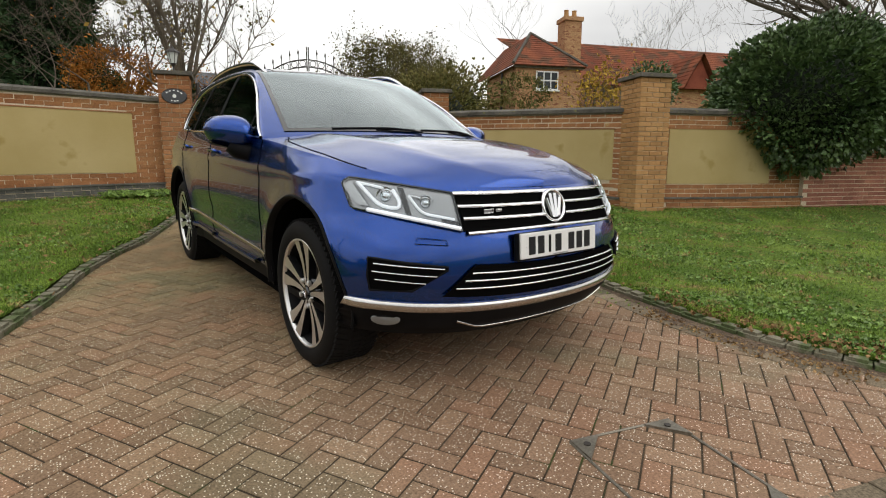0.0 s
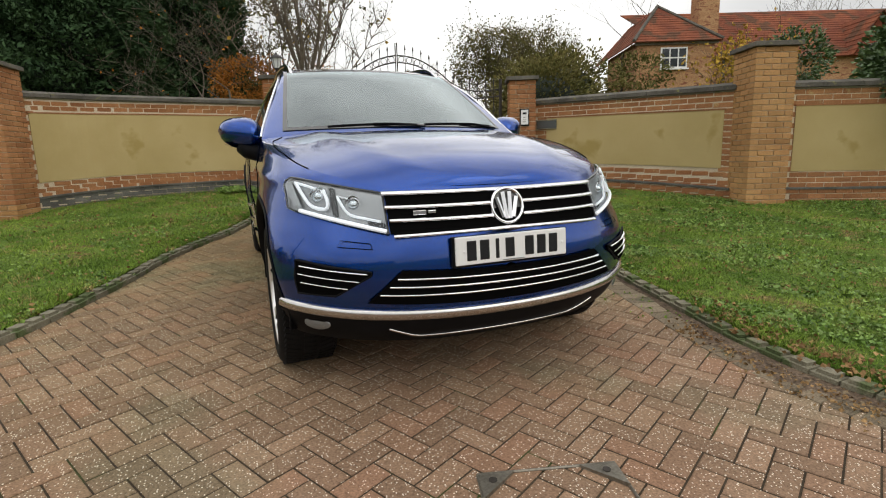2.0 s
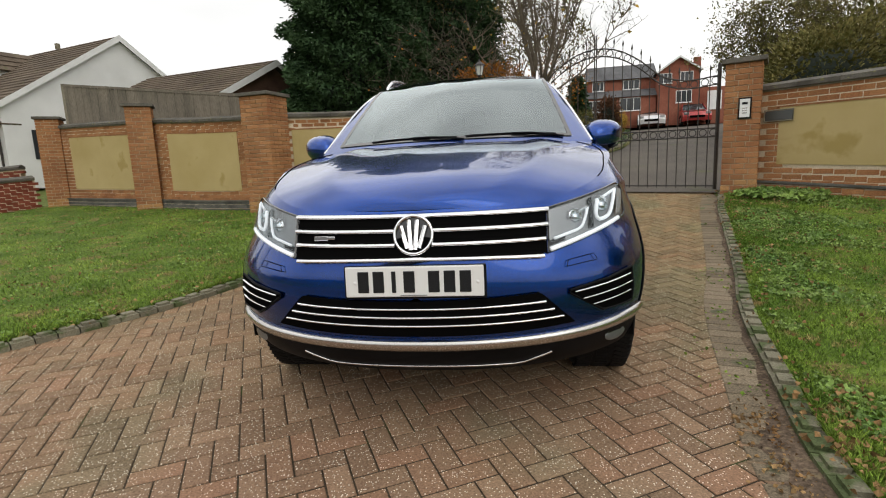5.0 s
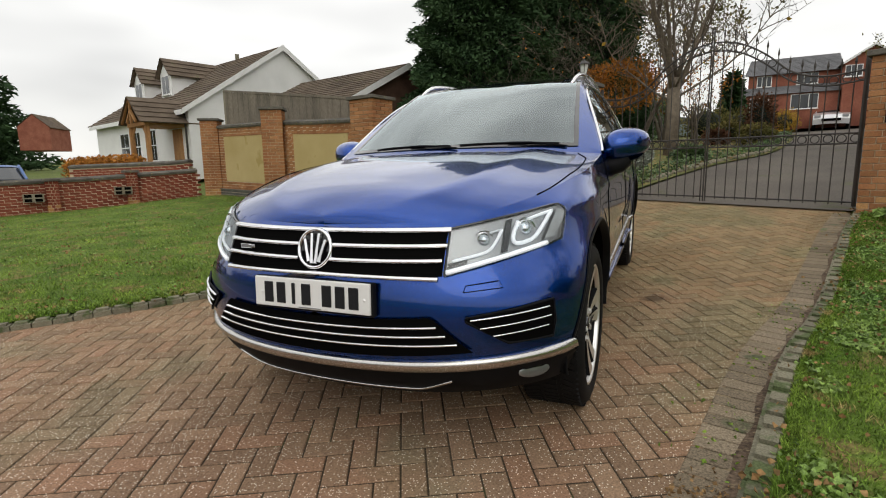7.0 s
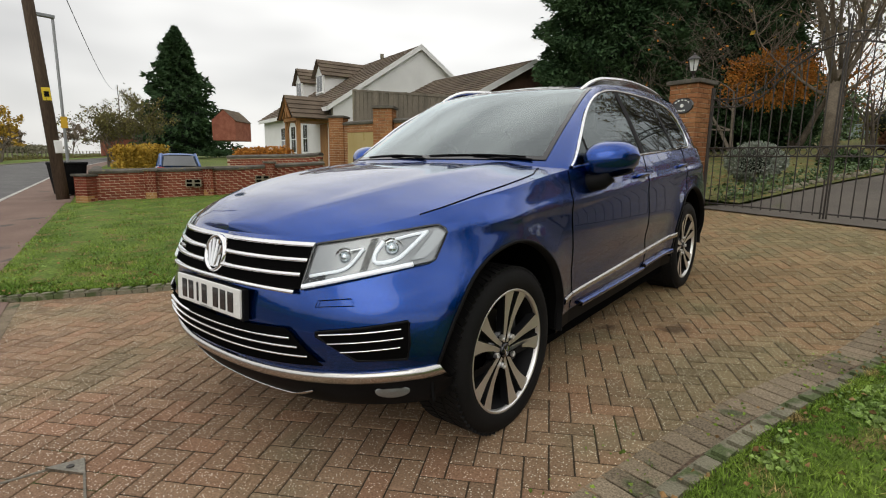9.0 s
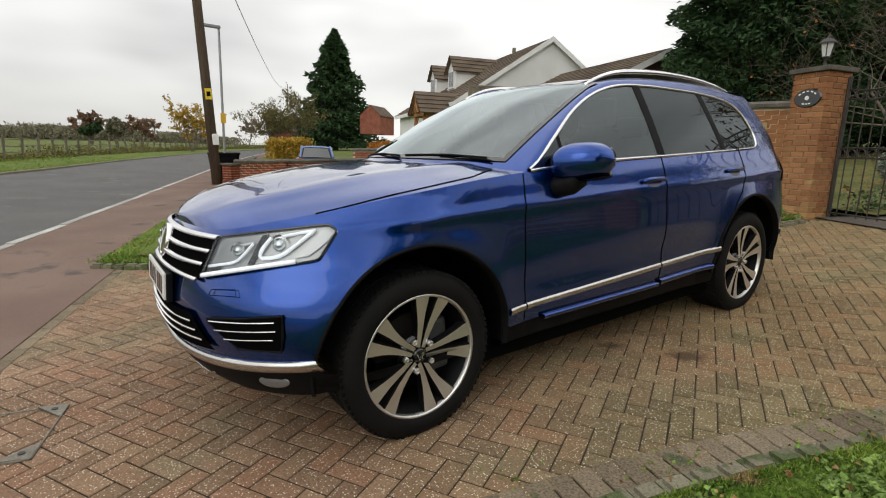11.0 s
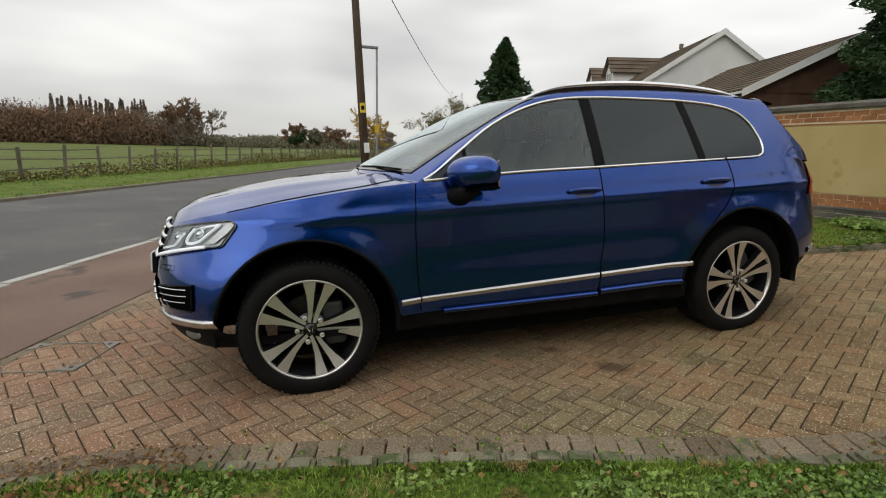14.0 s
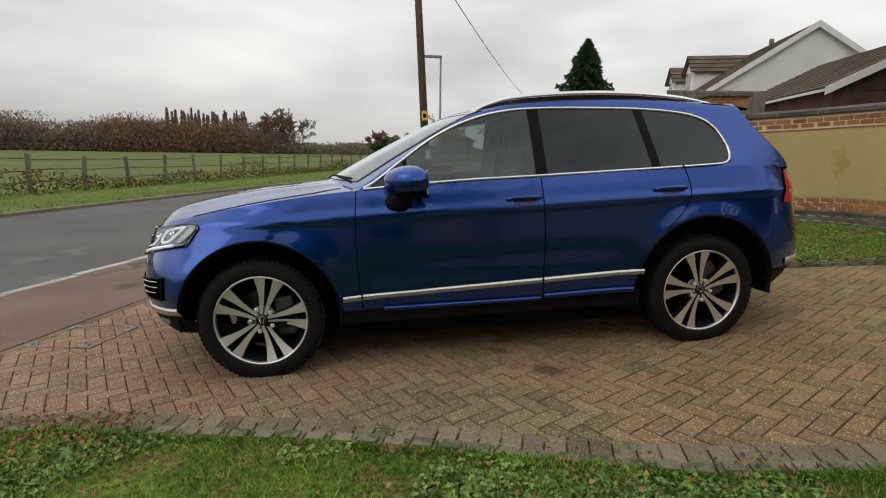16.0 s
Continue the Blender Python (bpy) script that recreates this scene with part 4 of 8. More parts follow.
grille = nose_patch("grille", lambda x: 0.757, lambda x: 0.912, -0.485, 0.485, 0.004, DARK, n=30, label="gloss black grille behind chrome bars")
for k, (z, w) in enumerate(((0.914, 0.492), (0.862, 0.488), (0.812, 0.478), (0.760, 0.472))):
    for a, b in (((-w, w),) if k in (0,) else ((-w, -0.07), (0.07, w)) if k < 3 else ((-w, w),)):
        nose_bar("grille_bar", a, b, lambda x, z=z: z - 0.012 * (x / 0.49) ** 2 * (1 if z < 0.8 else 0.3), 0.016, 0.0075, 0.014, CHROME, grille)
part("badge_mark", box_bm(-0.40, nose(-0.4, 0.838).y - 0.026, 0.828, -0.345, nose(-0.37, 0.838).y - 0.016, 0.846, 0.002), CHROME, grille)
part("badge_mark", box_bm(-0.343, nose(-0.33, 0.838).y - 0.024, 0.834, -0.31, nose(-0.33, 0.838).y - 0.017, 0.846, 0.002), CHROME, grille)
eye = Vector((0, front_y(0.845) - 0.014, 0.845))
badge = part("badge", lathe([(0.0, 0.0), (0.066, 0.0), (0.066, 0.004)], 40), GLOSS_BLACK, car, m=Matrix.Translation(eye) @ pose(0, 0, 0, 74))
part("badge_ring", lathe([(0.064, 0.0), (0.066, 0.012), (0.072, 0.016), (0.077, 0.012), (0.079, 0.0), (0.077, -0.02)], 48), CHROME, badge, smooth=True)
for a, b in (((-0.046, 0.034), (-0.022, -0.050)), ((-0.016, 0.056), (-0.008, -0.056)), ((0.016, 0.056), (0.008, -0.056)), ((0.046, 0.034), (0.022, -0.050))):
    part("badge_stroke", tube([(a[0], a[1], 0.008), (b[0], b[1], 0.008)], 0.009, 6), CHROME, badge)

plate_y = front_y(0.68) - 0.022
plate = part("number_plate", box_bm(-0.259, -0.006, -0.0565, 0.259, 0.006, 0.0575, 0.004), PLATE_WHITE, car, "white plate with black bars", m=pose(0, plate_y, 0.682, -5))
part("plate_holder", box_bm(-0.267, 0.004, -0.066, 0.267, 0.03, 0.058, 0.004), TRIM_BLACK, plate)
for k in range(7):
    x = -0.19 + 0.058 * k + (0.034 if k > 3 else 0)
    part("plate_bar", box_bm(x - 0.021 if k not in (2,) else x - 0.008, -0.0085, -0.04, x + 0.021 if k not in (2,) else x + 0.008, -0.005, 0.04, 0.002), GLOSS_BLACK, plate)
for x in (-0.222, 0.237):
    part("plate_screw", lathe([(0.0, 0.003), (0.007, 0.0)], 12), WHITE, plate, m=pose(x, -0.007, -0.002, 90))
part("maker_line", box_bm(-0.05, -0.0085, -0.052, 0.05, -0.005, -0.048), LAMP_GREY, plate)

intake = nose_patch("lower_intake", lambda x: 0.462 + 0.02 * (abs(x) / 0.56) ** 2, lambda x: 0.462 + 0.02 * (abs(x) / 0.56) ** 2 + 0.142 * min(1, max(0, (0.59 - abs(x)) / 0.13)), -0.59, 0.59, 0.004, DARK, n=61, label="black lower intake behind chrome blades")
for z, w in ((0.575, 0.475), (0.542, 0.505), (0.508, 0.54)):
    nose_bar("intake_blade", -w, w, lambda x, z=z: z + 0.012 * (x / 0.56) ** 2, 0.014, 0.0045, 0.012, CHROME, intake)
LIP = side_x(-1.90, 0.44)
nose_bar("chrome_lip", -LIP, LIP, lambda x: 0.415 + 0.03 * (abs(x) / 0.9) ** 2, 0.008, 0.024, 0.016, SATIN, car, 60)
skirt = nose_patch("front_skirt", lambda x: 0.262 + 0.045 * (abs(x) / 0.88) ** 2, lambda x: 0.398 + 0.03 * (abs(x) / 0.9) ** 2, -LIP + 0.005, LIP - 0.005, 0.0, TRIM_BLACK, n=60)
nose_bar("skid_edge", -0.5, 0.5, lambda x: 0.305 + 0.05 * max(0, abs(x) - 0.38) / 0.12, 0.006, 0.006, 0.008, SATIN, skirt)
for sign in (1, -1):
    vent = nose_patch("side_vent", lambda x: 0.514 + 0.085 * max(0, (0.70 - abs(x)) / 0.13), lambda x: 0.608 + 0.04 * (abs(x) - 0.57) / 0.3, sign * 0.568, sign * 0.835, 0.001, DARK, n=20, label="black corner vent with chrome blades")
    if sign < 0:
        vent.data.flip_normals()
    for z, a, b in ((0.606, 0.585, 0.815), (0.573, 0.615, 0.822), (0.540, 0.655, 0.815)):
        nose_bar("vent_blade", sign * a, sign * b, lambda x, z=z: z + 0.025 * (abs(x) - 0.6) / 0.28, 0.010, 0.0032, 0.008, CHROME, vent, 14)
    frame_pts = [nose(sign * x, z, 0.002) for x, z in ((0.572, 0.598), (0.57, 0.611), (0.72, 0.631), (0.83, 0.647), (0.838, 0.57), (0.83, 0.510), (0.70, 0.511), (0.572, 0.598))]
    part("vent_frame", tube(frame_pts, 0.005, 6), TRIM_BLACK, vent)
    washer = [nose(sign * x, z, 0.002) for x, z in ((0.56, 0.70), (0.565, 0.722), (0.665, 0.732), (0.68, 0.708), (0.56, 0.70))]
    part("washer_cover", tube(washer, 0.0014, 5), DARK, car)
    # headlamp
    low, high = (lambda x: 0.757 + 0.082 * (abs(x) - 0.49) / 0.335), (lambda x: 0.912 + 0.060 * (abs(x) - 0.49) / 0.335 - 0.03 * max(0, (abs(x) - 0.79) / 0.035) ** 2)
    lamp = nose_patch("headlamp", low, high, sign * 0.492, sign * 0.828, -0.006, LAMP_GREY, n=26, m=12, label="clear headlamp with white running lights")
    def lp(u, v, off):
        x = 0.492 + 0.333 * u
        return nose(sign * x, low(x) + (high(x) - low(x)) * v, off)
    def guide(name, pts, r, material, off=0.008):
        part(name, tube([lp(u, v, off) for u, v in spline(pts, 20)], r, 8), material, lamp, smooth=True)
    part("running_strip", tube([lp(u, 0.06, 0.010) for u in np.linspace(0.015, 0.87, 24)], 0.009, 8), RUN_LIGHT, lamp, smooth=True)
    guide("light_guide", [(0.60, 0.80), (0.575, 0.50), (0.60, 0.30), (0.68, 0.25), (0.76, 0.30), (0.82, 0.55), (0.87, 0.84)], 0.0075, RUN_LIGHT)
    guide("light_guide", [(0.68, 0.80), (0.78, 0.84), (0.88, 0.86)], 0.0055, RUN_LIGHT)
    guide("light_guide", [(0.06, 0.27), (0.2, 0.27), (0.36, 0.28), (0.42, 0.42), (0.47, 0.70)], 0.0055, RUN_LIGHT)
    guide("light_guide", [(0.36, 0.70), (0.42, 0.71), (0.47, 0.72)], 0.005, CHROME)
    part("reflector", sheet([[lp(u0 + (u1 - u0) * k, v, 0.006) for k in (0, 0.33, 0.66, 1)] for v, u0, u1 in ((0.16, 0.85, 0.93), (0.4, 0.875, 0.965), (0.65, 0.90, 0.985), (0.88, 0.92, 0.99))]), plain("pale_reflector", (0.55, 0.56, 0.57), 0.25, 0.4), lamp, smooth=True)
    part("inner_trim", sheet([[lp(u, v, 0.0) for u in (0.5, 0.53, 0.555)] for v in np.linspace(0.14, 0.9, 5)]), GLOSS_BLACK, lamp)
    part("inner_trim", sheet([[lp(u, v, 0.0) for u in (0.02, 0.1, 0.2)] for v in np.linspace(0.12, 0.24, 3)]), GLOSS_BLACK, lamp)
    for cu, cv, r in ((0.33, 0.56, 0.036), (0.69, 0.56, 0.042)):
        c = lp(cu, cv, -0.002)
        d = lp(cu, cv, 0.1) - c
        unit = part("projector", lathe([(r, 0.0), (r * 0.9, -0.008), (r * 0.7, -0.012), (r * 0.62, 0.0), (r * 0.42, 0.010), (r * 0.2, 0.014), (0.0, 0.015)], 24), CHROME, lamp, m=Matrix.Translation(c) @ pose(0, 0, 0, 84, 0, math.degrees(math.atan2(d.x, -d.y))), smooth=True)
        part("glass_bulb", lathe([(r * 0.62, 0.003), (r * 0.42, 0.013), (r * 0.2, 0.018), (0.0, 0.019)], 20), LENS, unit, smooth=True)
    ring = [(u, 0.0) for u in np.linspace(0, 0.98, 18)] + [(1.0, v) for v in np.linspace(0.05, 0.95, 7)] + [(u, 1.0) for u in np.linspace(0.98, 0, 18)] + [(0.0, v) for v in np.linspace(0.9, 0, 5)]
    part("lamp_bezel", tube([lp(u, v, 0.004) for u, v in ring], 0.0045, 6), GLOSS_BLACK, lamp)
    cover = nose_patch("lamp_cover", low, high, sign * 0.494, sign * 0.823, 0.018, LENS, lamp, n=26, m=12)
    # fog lamp set into the skirt
    c = nose(sign * 0.765, 0.372, 0.002)
    d = nose(sign * 0.765, 0.372, 0.1) - c
    fog = part("fog_lamp", lathe([(0.048, 0.0), (0.044, 0.003), (0.03, 0.001), (0.012, 0.004), (0.0, 0.005)], 20), LAMP_GREY, skirt, m=Matrix.Translation(c) @ pose(0, 0, 0, 90, 0, math.degrees(math.atan2(d.x, -d.y))) @ Matrix.Diagonal((1.35, 0.55, 1, 1)), smooth=True)
    part("lens", lathe([(0.047, 0.004), (0.03, 0.007), (0.0, 0.008)], 20), LENS, fog, smooth=True)

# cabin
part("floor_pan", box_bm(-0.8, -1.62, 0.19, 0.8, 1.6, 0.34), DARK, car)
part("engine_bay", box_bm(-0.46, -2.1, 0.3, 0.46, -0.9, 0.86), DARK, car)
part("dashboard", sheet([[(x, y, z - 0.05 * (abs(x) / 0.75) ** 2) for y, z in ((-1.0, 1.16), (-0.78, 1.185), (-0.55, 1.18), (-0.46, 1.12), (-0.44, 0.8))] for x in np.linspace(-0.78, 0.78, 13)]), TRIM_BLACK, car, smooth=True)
# solid near-black block in place of the cabin's shaded hollow
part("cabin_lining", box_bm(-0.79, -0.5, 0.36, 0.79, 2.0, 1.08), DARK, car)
wheel_ring = [(-0.37 + 0.185 * math.cos(a), -0.36 + 0.06 * math.sin(a), 1.10 + 0.175 * math.sin(a)) for a in np.linspace(0, 2 * math.pi, 33)]
part("steering_wheel", tube(wheel_ring, 0.017, 8), TRIM_BLACK, car)
for x in (-0.37, 0.37):
    seat = part("seat", sheet([[(x + w * a, y + 0.03 * (1 - abs(a)), z) for a in (-1, -0.8, 0, 0.8, 1)] for w, y, z in ((0.24, 0.12, 0.7), (0.25, 0.16, 0.95), (0.24, 0.22, 1.15), (0.2, 0.28, 1.30), (0.12, 0.31, 1.36), (0.1, 0.42, 1.34), (0.24, 0.40, 1.1), (0.25, 0.38, 0.7))]), LEATHER, car, smooth=True)
    part("headrest", box_bm(x - 0.13, 0.27, 1.36, x + 0.13, 0.37, 1.545, 0.035), LEATHER, seat, smooth=True)
bench = part("rear_bench", box_bm(-0.68, 1.15, 0.6, 0.68, 1.32, 1.3, 0.05), LEATHER, car, smooth=True)
for x in (-0.42, 0.0, 0.42):
    part("headrest", box_bm(x - 0.12, 1.2, 1.3, x + 0.12, 1.3, 1.46, 0.03), LEATHER, bench, smooth=True)
part("tailgate", sheet([[(x, rear_y(z) - 0.5 + 0.5 * (1 - (abs(x) / 0.91) ** 4.2) ** (1 / 2.3) + 0.002, z) for z in np.linspace(0.60, 1.26, 14)] for x in np.linspace(-0.64, 0.64, 21)]), PAINT, car, smooth=True)
part("rear_deck", sheet([[(k * side_x(y, belt_z(y)), y, belt_z(y) + 0.02 * (1 - k * k)) for k in np.linspace(-1, 1, 15)] for y in np.linspace(1.5, 2.26, 16)][::-1]), PAINT, car, smooth=True)
part("spoiler", sheet([[(x, y - 0.1 * (abs(x) / 0.62) ** 2, z - 0.03 * (abs(x) / 0.6) ** 2) for y, z in ((1.66, 1.655), (1.85, 1.637), (2.0, 1.612), (2.005, 1.597), (1.84, 1.585))] for x in np.linspace(-0.60, 0.60, 21)][::-1]), PAINT, car, smooth=True)

# wheels
def build_wheel():
    hub = thing("wheel", "", "")
    part("tyre", lathe([(0.272, -0.125), (0.29, -0.138), (0.32, -0.142), (0.352, -0.132), (0.368, -0.112), (0.373, -0.06), (0.3735, 0.0), (0.373, 0.06), (0.368, 0.112), (0.352, 0.132), (0.32, 0.142), (0.29, 0.138), (0.276, 0.127)], 72, "X"), RUBBER, hub, smooth=True)
    tread = bmesh.new()
    for k in range(72):
        a = 2 * math.pi * k / 72
        for x0, x1, sk in ((-0.118, -0.045, 0.4), (0.045, 0.118, -0.4), (-0.03, 0.03, 0.0)):
            made = bmesh.ops.create_cube(tread, size=1, matrix=Matrix.Rotation(a, 4, "X") @ Matrix.Translation(((x0 + x1) / 2, 0, 0.371)) @ Matrix.Rotation(sk, 4, "Z") @ Matrix.Diagonal((x1 - x0, 0.024, 0.012, 1)))
    part("tread", tread, RUBBER, hub)
    part("rim_barrel", lathe([(0.272, -0.12), (0.245, -0.1), (0.235, 0.0), (0.25, 0.09), (0.266, 0.112)], 56, "X"), TRIM_BLACK, hub, smooth=True)
    part("rim_lip", lathe([(0.264, 0.108), (0.267, 0.126), (0.273, 0.132), (0.280, 0.129), (0.282, 0.115)], 72, "X"), ALLOY, hub, smooth=True)
    part("brake_disc", lathe([(0.0, 0.02), (0.17, 0.02), (0.17, -0.01)], 40, "X"), plain("brake_iron", (0.03, 0.027, 0.025), 0.5, 0.6), hub)
    part("brake_caliper", box_bm(-0.04, 0.06, -0.13, 0.055, 0.19, 0.12, 0.02), plain("caliper_grey", (0.05, 0.05, 0.052), 0.5), hub)
    for k in range(5):
        for s in (-1, 1):
            bm = bmesh.new()
            prof = []
            for r, off, w, x in ((0.035, 0.0135, 0.0105, 0.102), (0.09, 0.0185, 0.014, 0.103), (0.145, 0.028, 0.019, 0.106), (0.19, 0.039, 0.025, 0.111), (0.235, 0.051, 0.035, 0.118), (0.272, 0.060, 0.042, 0.125)):
                ring = [(x - 0.035, r, s * off - w * 1.15), (x - 0.004, r, s * off - w), (x, r, s * off - w * 0.7), (x, r, s * off + w * 0.7), (x - 0.004, r, s * off + w), (x - 0.035, r, s * off + w * 1.15)]
                prof.append(ring)
            m = Matrix.Rotation(2 * math.pi * k / 5, 4, "X")
            spoke = part("spoke", sheet(prof, close_v=True), TRIM_BLACK, hub, m=m)
            part("machined_face", sheet([[(a + 0.0015, b, c + (c - s * off) * 0.22) for (a, b, c), off in ((r[2], o), (r[3], o))] for r, o in zip(prof, (0.0135, 0.0185, 0.028, 0.039, 0.051, 0.060))]), ALLOY, spoke)
        a = 2 * math.pi * (k + 0.5) / 5
        part("wheel_bolt", lathe([(0.0135, 0.10), (0.0135, 0.116), (0.009, 0.118), (0.008, 0.112), (0.0, 0.112)], 10, "X"), ALLOY, hub, m=Matrix.Translation((0, 0.07 * math.cos(a), 0.07 * math.sin(a))))
    part("hub_face", lathe([(0.0, 0.098), (0.045, 0.098), (0.086, 0.092), (0.094, 0.07)], 40, "X"), GLOSS_BLACK, hub, smooth=True)
    cap = part("hub_cap", lathe([(0.0, 0.114), (0.027, 0.114), (0.032, 0.108), (0.032, 0.095)], 28, "X"), GLOSS_BLACK, hub, smooth=True)
    part("cap_mark", tube([(0.115, -0.016, 0.012), (0.115, -0.006, -0.014), (0.115, 0.0, 0.0), (0.115, 0.006, -0.014), (0.115, 0.016, 0.012)], 0.003, 5), CHROME, cap)
    return hub


first = build_wheel()
first.parent = car
first.matrix_basis = pose(0.775, AXLE_F, WHEEL_R, 3.4)
for m in (pose(0.765, AXLE_R, WHEEL_R, 27.5), pose(-0.775, AXLE_F, WHEEL_R, 20, 0, 180), pose(-0.765, AXLE_R, WHEEL_R, 40, 0, 180)):
    copy_thing(first, m)

# ---- boundary walls, real bricks on a mortar core ----
def brick_mesh(name, length, depth, height, material, worn=0.004):
    bm = box_bm(-length / 2, -depth / 2, -height / 2, length / 2, depth / 2, height / 2)
    bmesh.ops.bevel(bm, geom=[e for e in bm.edges if abs(e.verts[0].co.y - e.verts[1].co.y) < 1e-6 and e.verts[0].co.y < 0], offset=worn, segments=1, affect="EDGES")
    me = bpy.data.meshes.new(name)
    bm.to_mesh(me)
    bm.free()
    me.materials.append(material)
    return me


def put(me, name, parent, m):
    ob = new(name, me)
    ob.parent = parent
    ob.matrix_basis = m
    return ob


COURSE = 0.0715
BRICK_OF = {}
def brick_of(material, length=0.2175):
    key = (material.name, round(length, 3))
    if key not in BRICK_OF:
        BRICK_OF[key] = brick_mesh("brick", length, 0.1025, 0.062, material)
    return BRICK_OF[key]


def pier(at, size, courses, turn, label, material=BRICK):
    """Bricks laid pinwheel fashion round a core, course on course, with a slab cap."""
    g = float(ground_z(*at))
    root = thing("brick_pier", label, "pier", pose(at[0], at[1], g, 0, 0, turn), group="brick piers of the garden wall")
    h, height = size / 2, courses * COURSE
    part("core", box_bm(-h + 0.012, -h + 0.012, -0.2, h - 0.012, h - 0.012, height - 0.004), MORTAR, root)
    run = size - 0.1025
    length = run / 2 - 0.010
    me, foot = brick_of(material, length), brick_of(BRICK_PALE, length)
    for c in range(-1, courses):
        z = COURSE * (c + 0.5)
        for side in range(4):
            for k in range(2):
                s = -h + length / 2 + k * (length + 0.010) + (0.1025 + 0.010 if c % 2 else 0)
                m = pose(0, 0, 0, 0, 0, 90 * side) @ pose(s, -h + 0.05125 + random.uniform(-0.0012, 0.0012), z, random.uniform(-0.4, 0.4))
                put(foot if c < 3 and random.random() < 0.75 else me, "brick", root, m)
    part("cap", box_bm(-h - 0.045, -h - 0.045, height, h + 0.045, h + 0.045, height + 0.06, 0.008), COPING, root)
    return root


def wall_run(name, pts, height, label, panels, plinth=0.2, material=BRICK, parts_from=0, coping=True, thick=0.24, panel_up=0.0, stone=False, rise=0.0):
    """A wall along a curve (its face looks to the right of the way). panels: (from, to) stretches of it in metres that are rendered
    between the brick bands. Bricks are single pieces up to 300, the others are joined."""
    root = thing(name, label, "wall", kind="structure")
    run = np.concatenate([[0], np.cumsum(np.linalg.norm(np.diff(pts, axis=0), axis=1))])
    total = run[-1]
    def where(s, out=0.0, z=0.0):
        s = min(max(s, 0), total)
        p = np.array([np.interp(s, run, pts[:, 0]), np.interp(s, run, pts[:, 1])])
        q = np.array([np.interp(min(s + 0.03, total), run, pts[:, k]) - np.interp(max(s - 0.03, 0), run, pts[:, k]) for k in (0, 1)])
        q /= np.linalg.norm(q)
        r = p + np.array((q[1], -q[0])) * out
        return r, math.degrees(math.atan2(q[1], q[0])), float(ground_z(*p))
    up = lambda s, z: z * (1 + rise * max(0, s) / total) if z > plinth + 0.1 else z
    def strip(part_name, s0, s1, z0, z1, out, back, material, crown=0.0, step=0.12):
        rows = []
        for s in np.linspace(s0, s1, max(2, int((s1 - s0) / step) + 1)):
            a, _, g = where(s, out)
            b, _, _ = where(s, -back)
            row = [(*a, g + up(s, z0)), (*a, g + up(s, z1)), (*b, g + up(s, z1)), (*b, g + up(s, z0))]
            if crown:
                c, _, _ = where(s, (out - back) / 2)
                row.insert(2, (*c, g + up(s, z1) + crown))
            rows.append(row)
        bm = sheet(rows[::-1], close_v=True)
        bm.faces.new([v for v in bm.verts[:len(rows[0])]])
        bm.verts.ensure_lookup_table()
        bm.faces.new([bm.verts[-1 - k] for k in range(len(rows[0]))])
        return part(part_name, bm, material, root)
    strip("core", 0, total, -0.2, height, -0.004, thick, MORTAR)
    p_low, p_high = plinth + 0.03 + 3 * COURSE + panel_up, height - 3 * COURSE + panel_up
    for a, b in panels:
        strip("render_panel", a, b, p_low - 0.004, p_high + 0.004, 0.007, 0.03, RENDER)
        strip("panel_head", a - 0.02, b + 0.02, p_high + 0.003, p_high + 0.022, 0.014, 0.02, material)
    if plinth:
        strip("plinth_core", 0, total, -0.2, plinth - 0.01, 0.045, 0.0, MORTAR)
        strip("plinth_cap", 0, total, plinth, plinth + 0.028, 0.075, 0.02, PLINTH)
    if coping:
        strip("coping_bed", 0, total, height + 0.001, height + 0.022, 0.012, thick + 0.01, CONCRETE)
        edges = np.arange(0, total, 0.45)
        for a in edges:
            strip("coping_stone", a + 0.002, min(a + 0.446, total), height + 0.023, height + 0.075, 0.045, thick + 0.045, COPING, 0.05, 0.15)
    spots = []
    courses = int(round(height / COURSE))
    for c in range(-1, courses):
        z = COURSE * (c + 0.5)
        shift = 0.1125 if c % 2 else 0.0
        s = shift + 0.11
        while s < total + 0.05:
            inside = any(a + 0.12 < s < b - 0.12 for a, b in panels) and p_low - 0.03 < z < p_high + 0.03
            if z < plinth:
                spots.append((s, z, 0.055 - 0.05125))
            elif not inside:
                spots.append((s, z, -0.05125))
            s += 0.225
    me = brick_of(material)
    random.shuffle(spots)
    joined, foot = bmesh.new(), bmesh.new()
    for i, (s, z, out) in enumerate(spots):
        p, turn, g = where(s, out + random.uniform(-0.001, 0.002))
        m = pose(p[0], p[1], g + up(s, z), random.uniform(-0.3, 0.3), 0, turn)
        if z < plinth and stone:
            bmesh.ops.create_cube(foot, size=1, matrix=m @ Matrix.Diagonal((0.2175, 0.1025, 0.062, 1)))
        elif i < 290:
            put(me, "brick", root, m)
        else:
            bmesh.ops.create_cube(joined, size=1, matrix=m @ Matrix.Diagonal((0.2175, 0.1025, 0.062, 1)))
    if foot.verts:
        tagged(part("plinth_bricks", foot, PLINTH, root), kind="stuff")
    else:
        foot.free()
    if joined.verts:
        tagged(part("brickwork", joined, material, root), kind="stuff")
    else:
        joined.free()
    return root


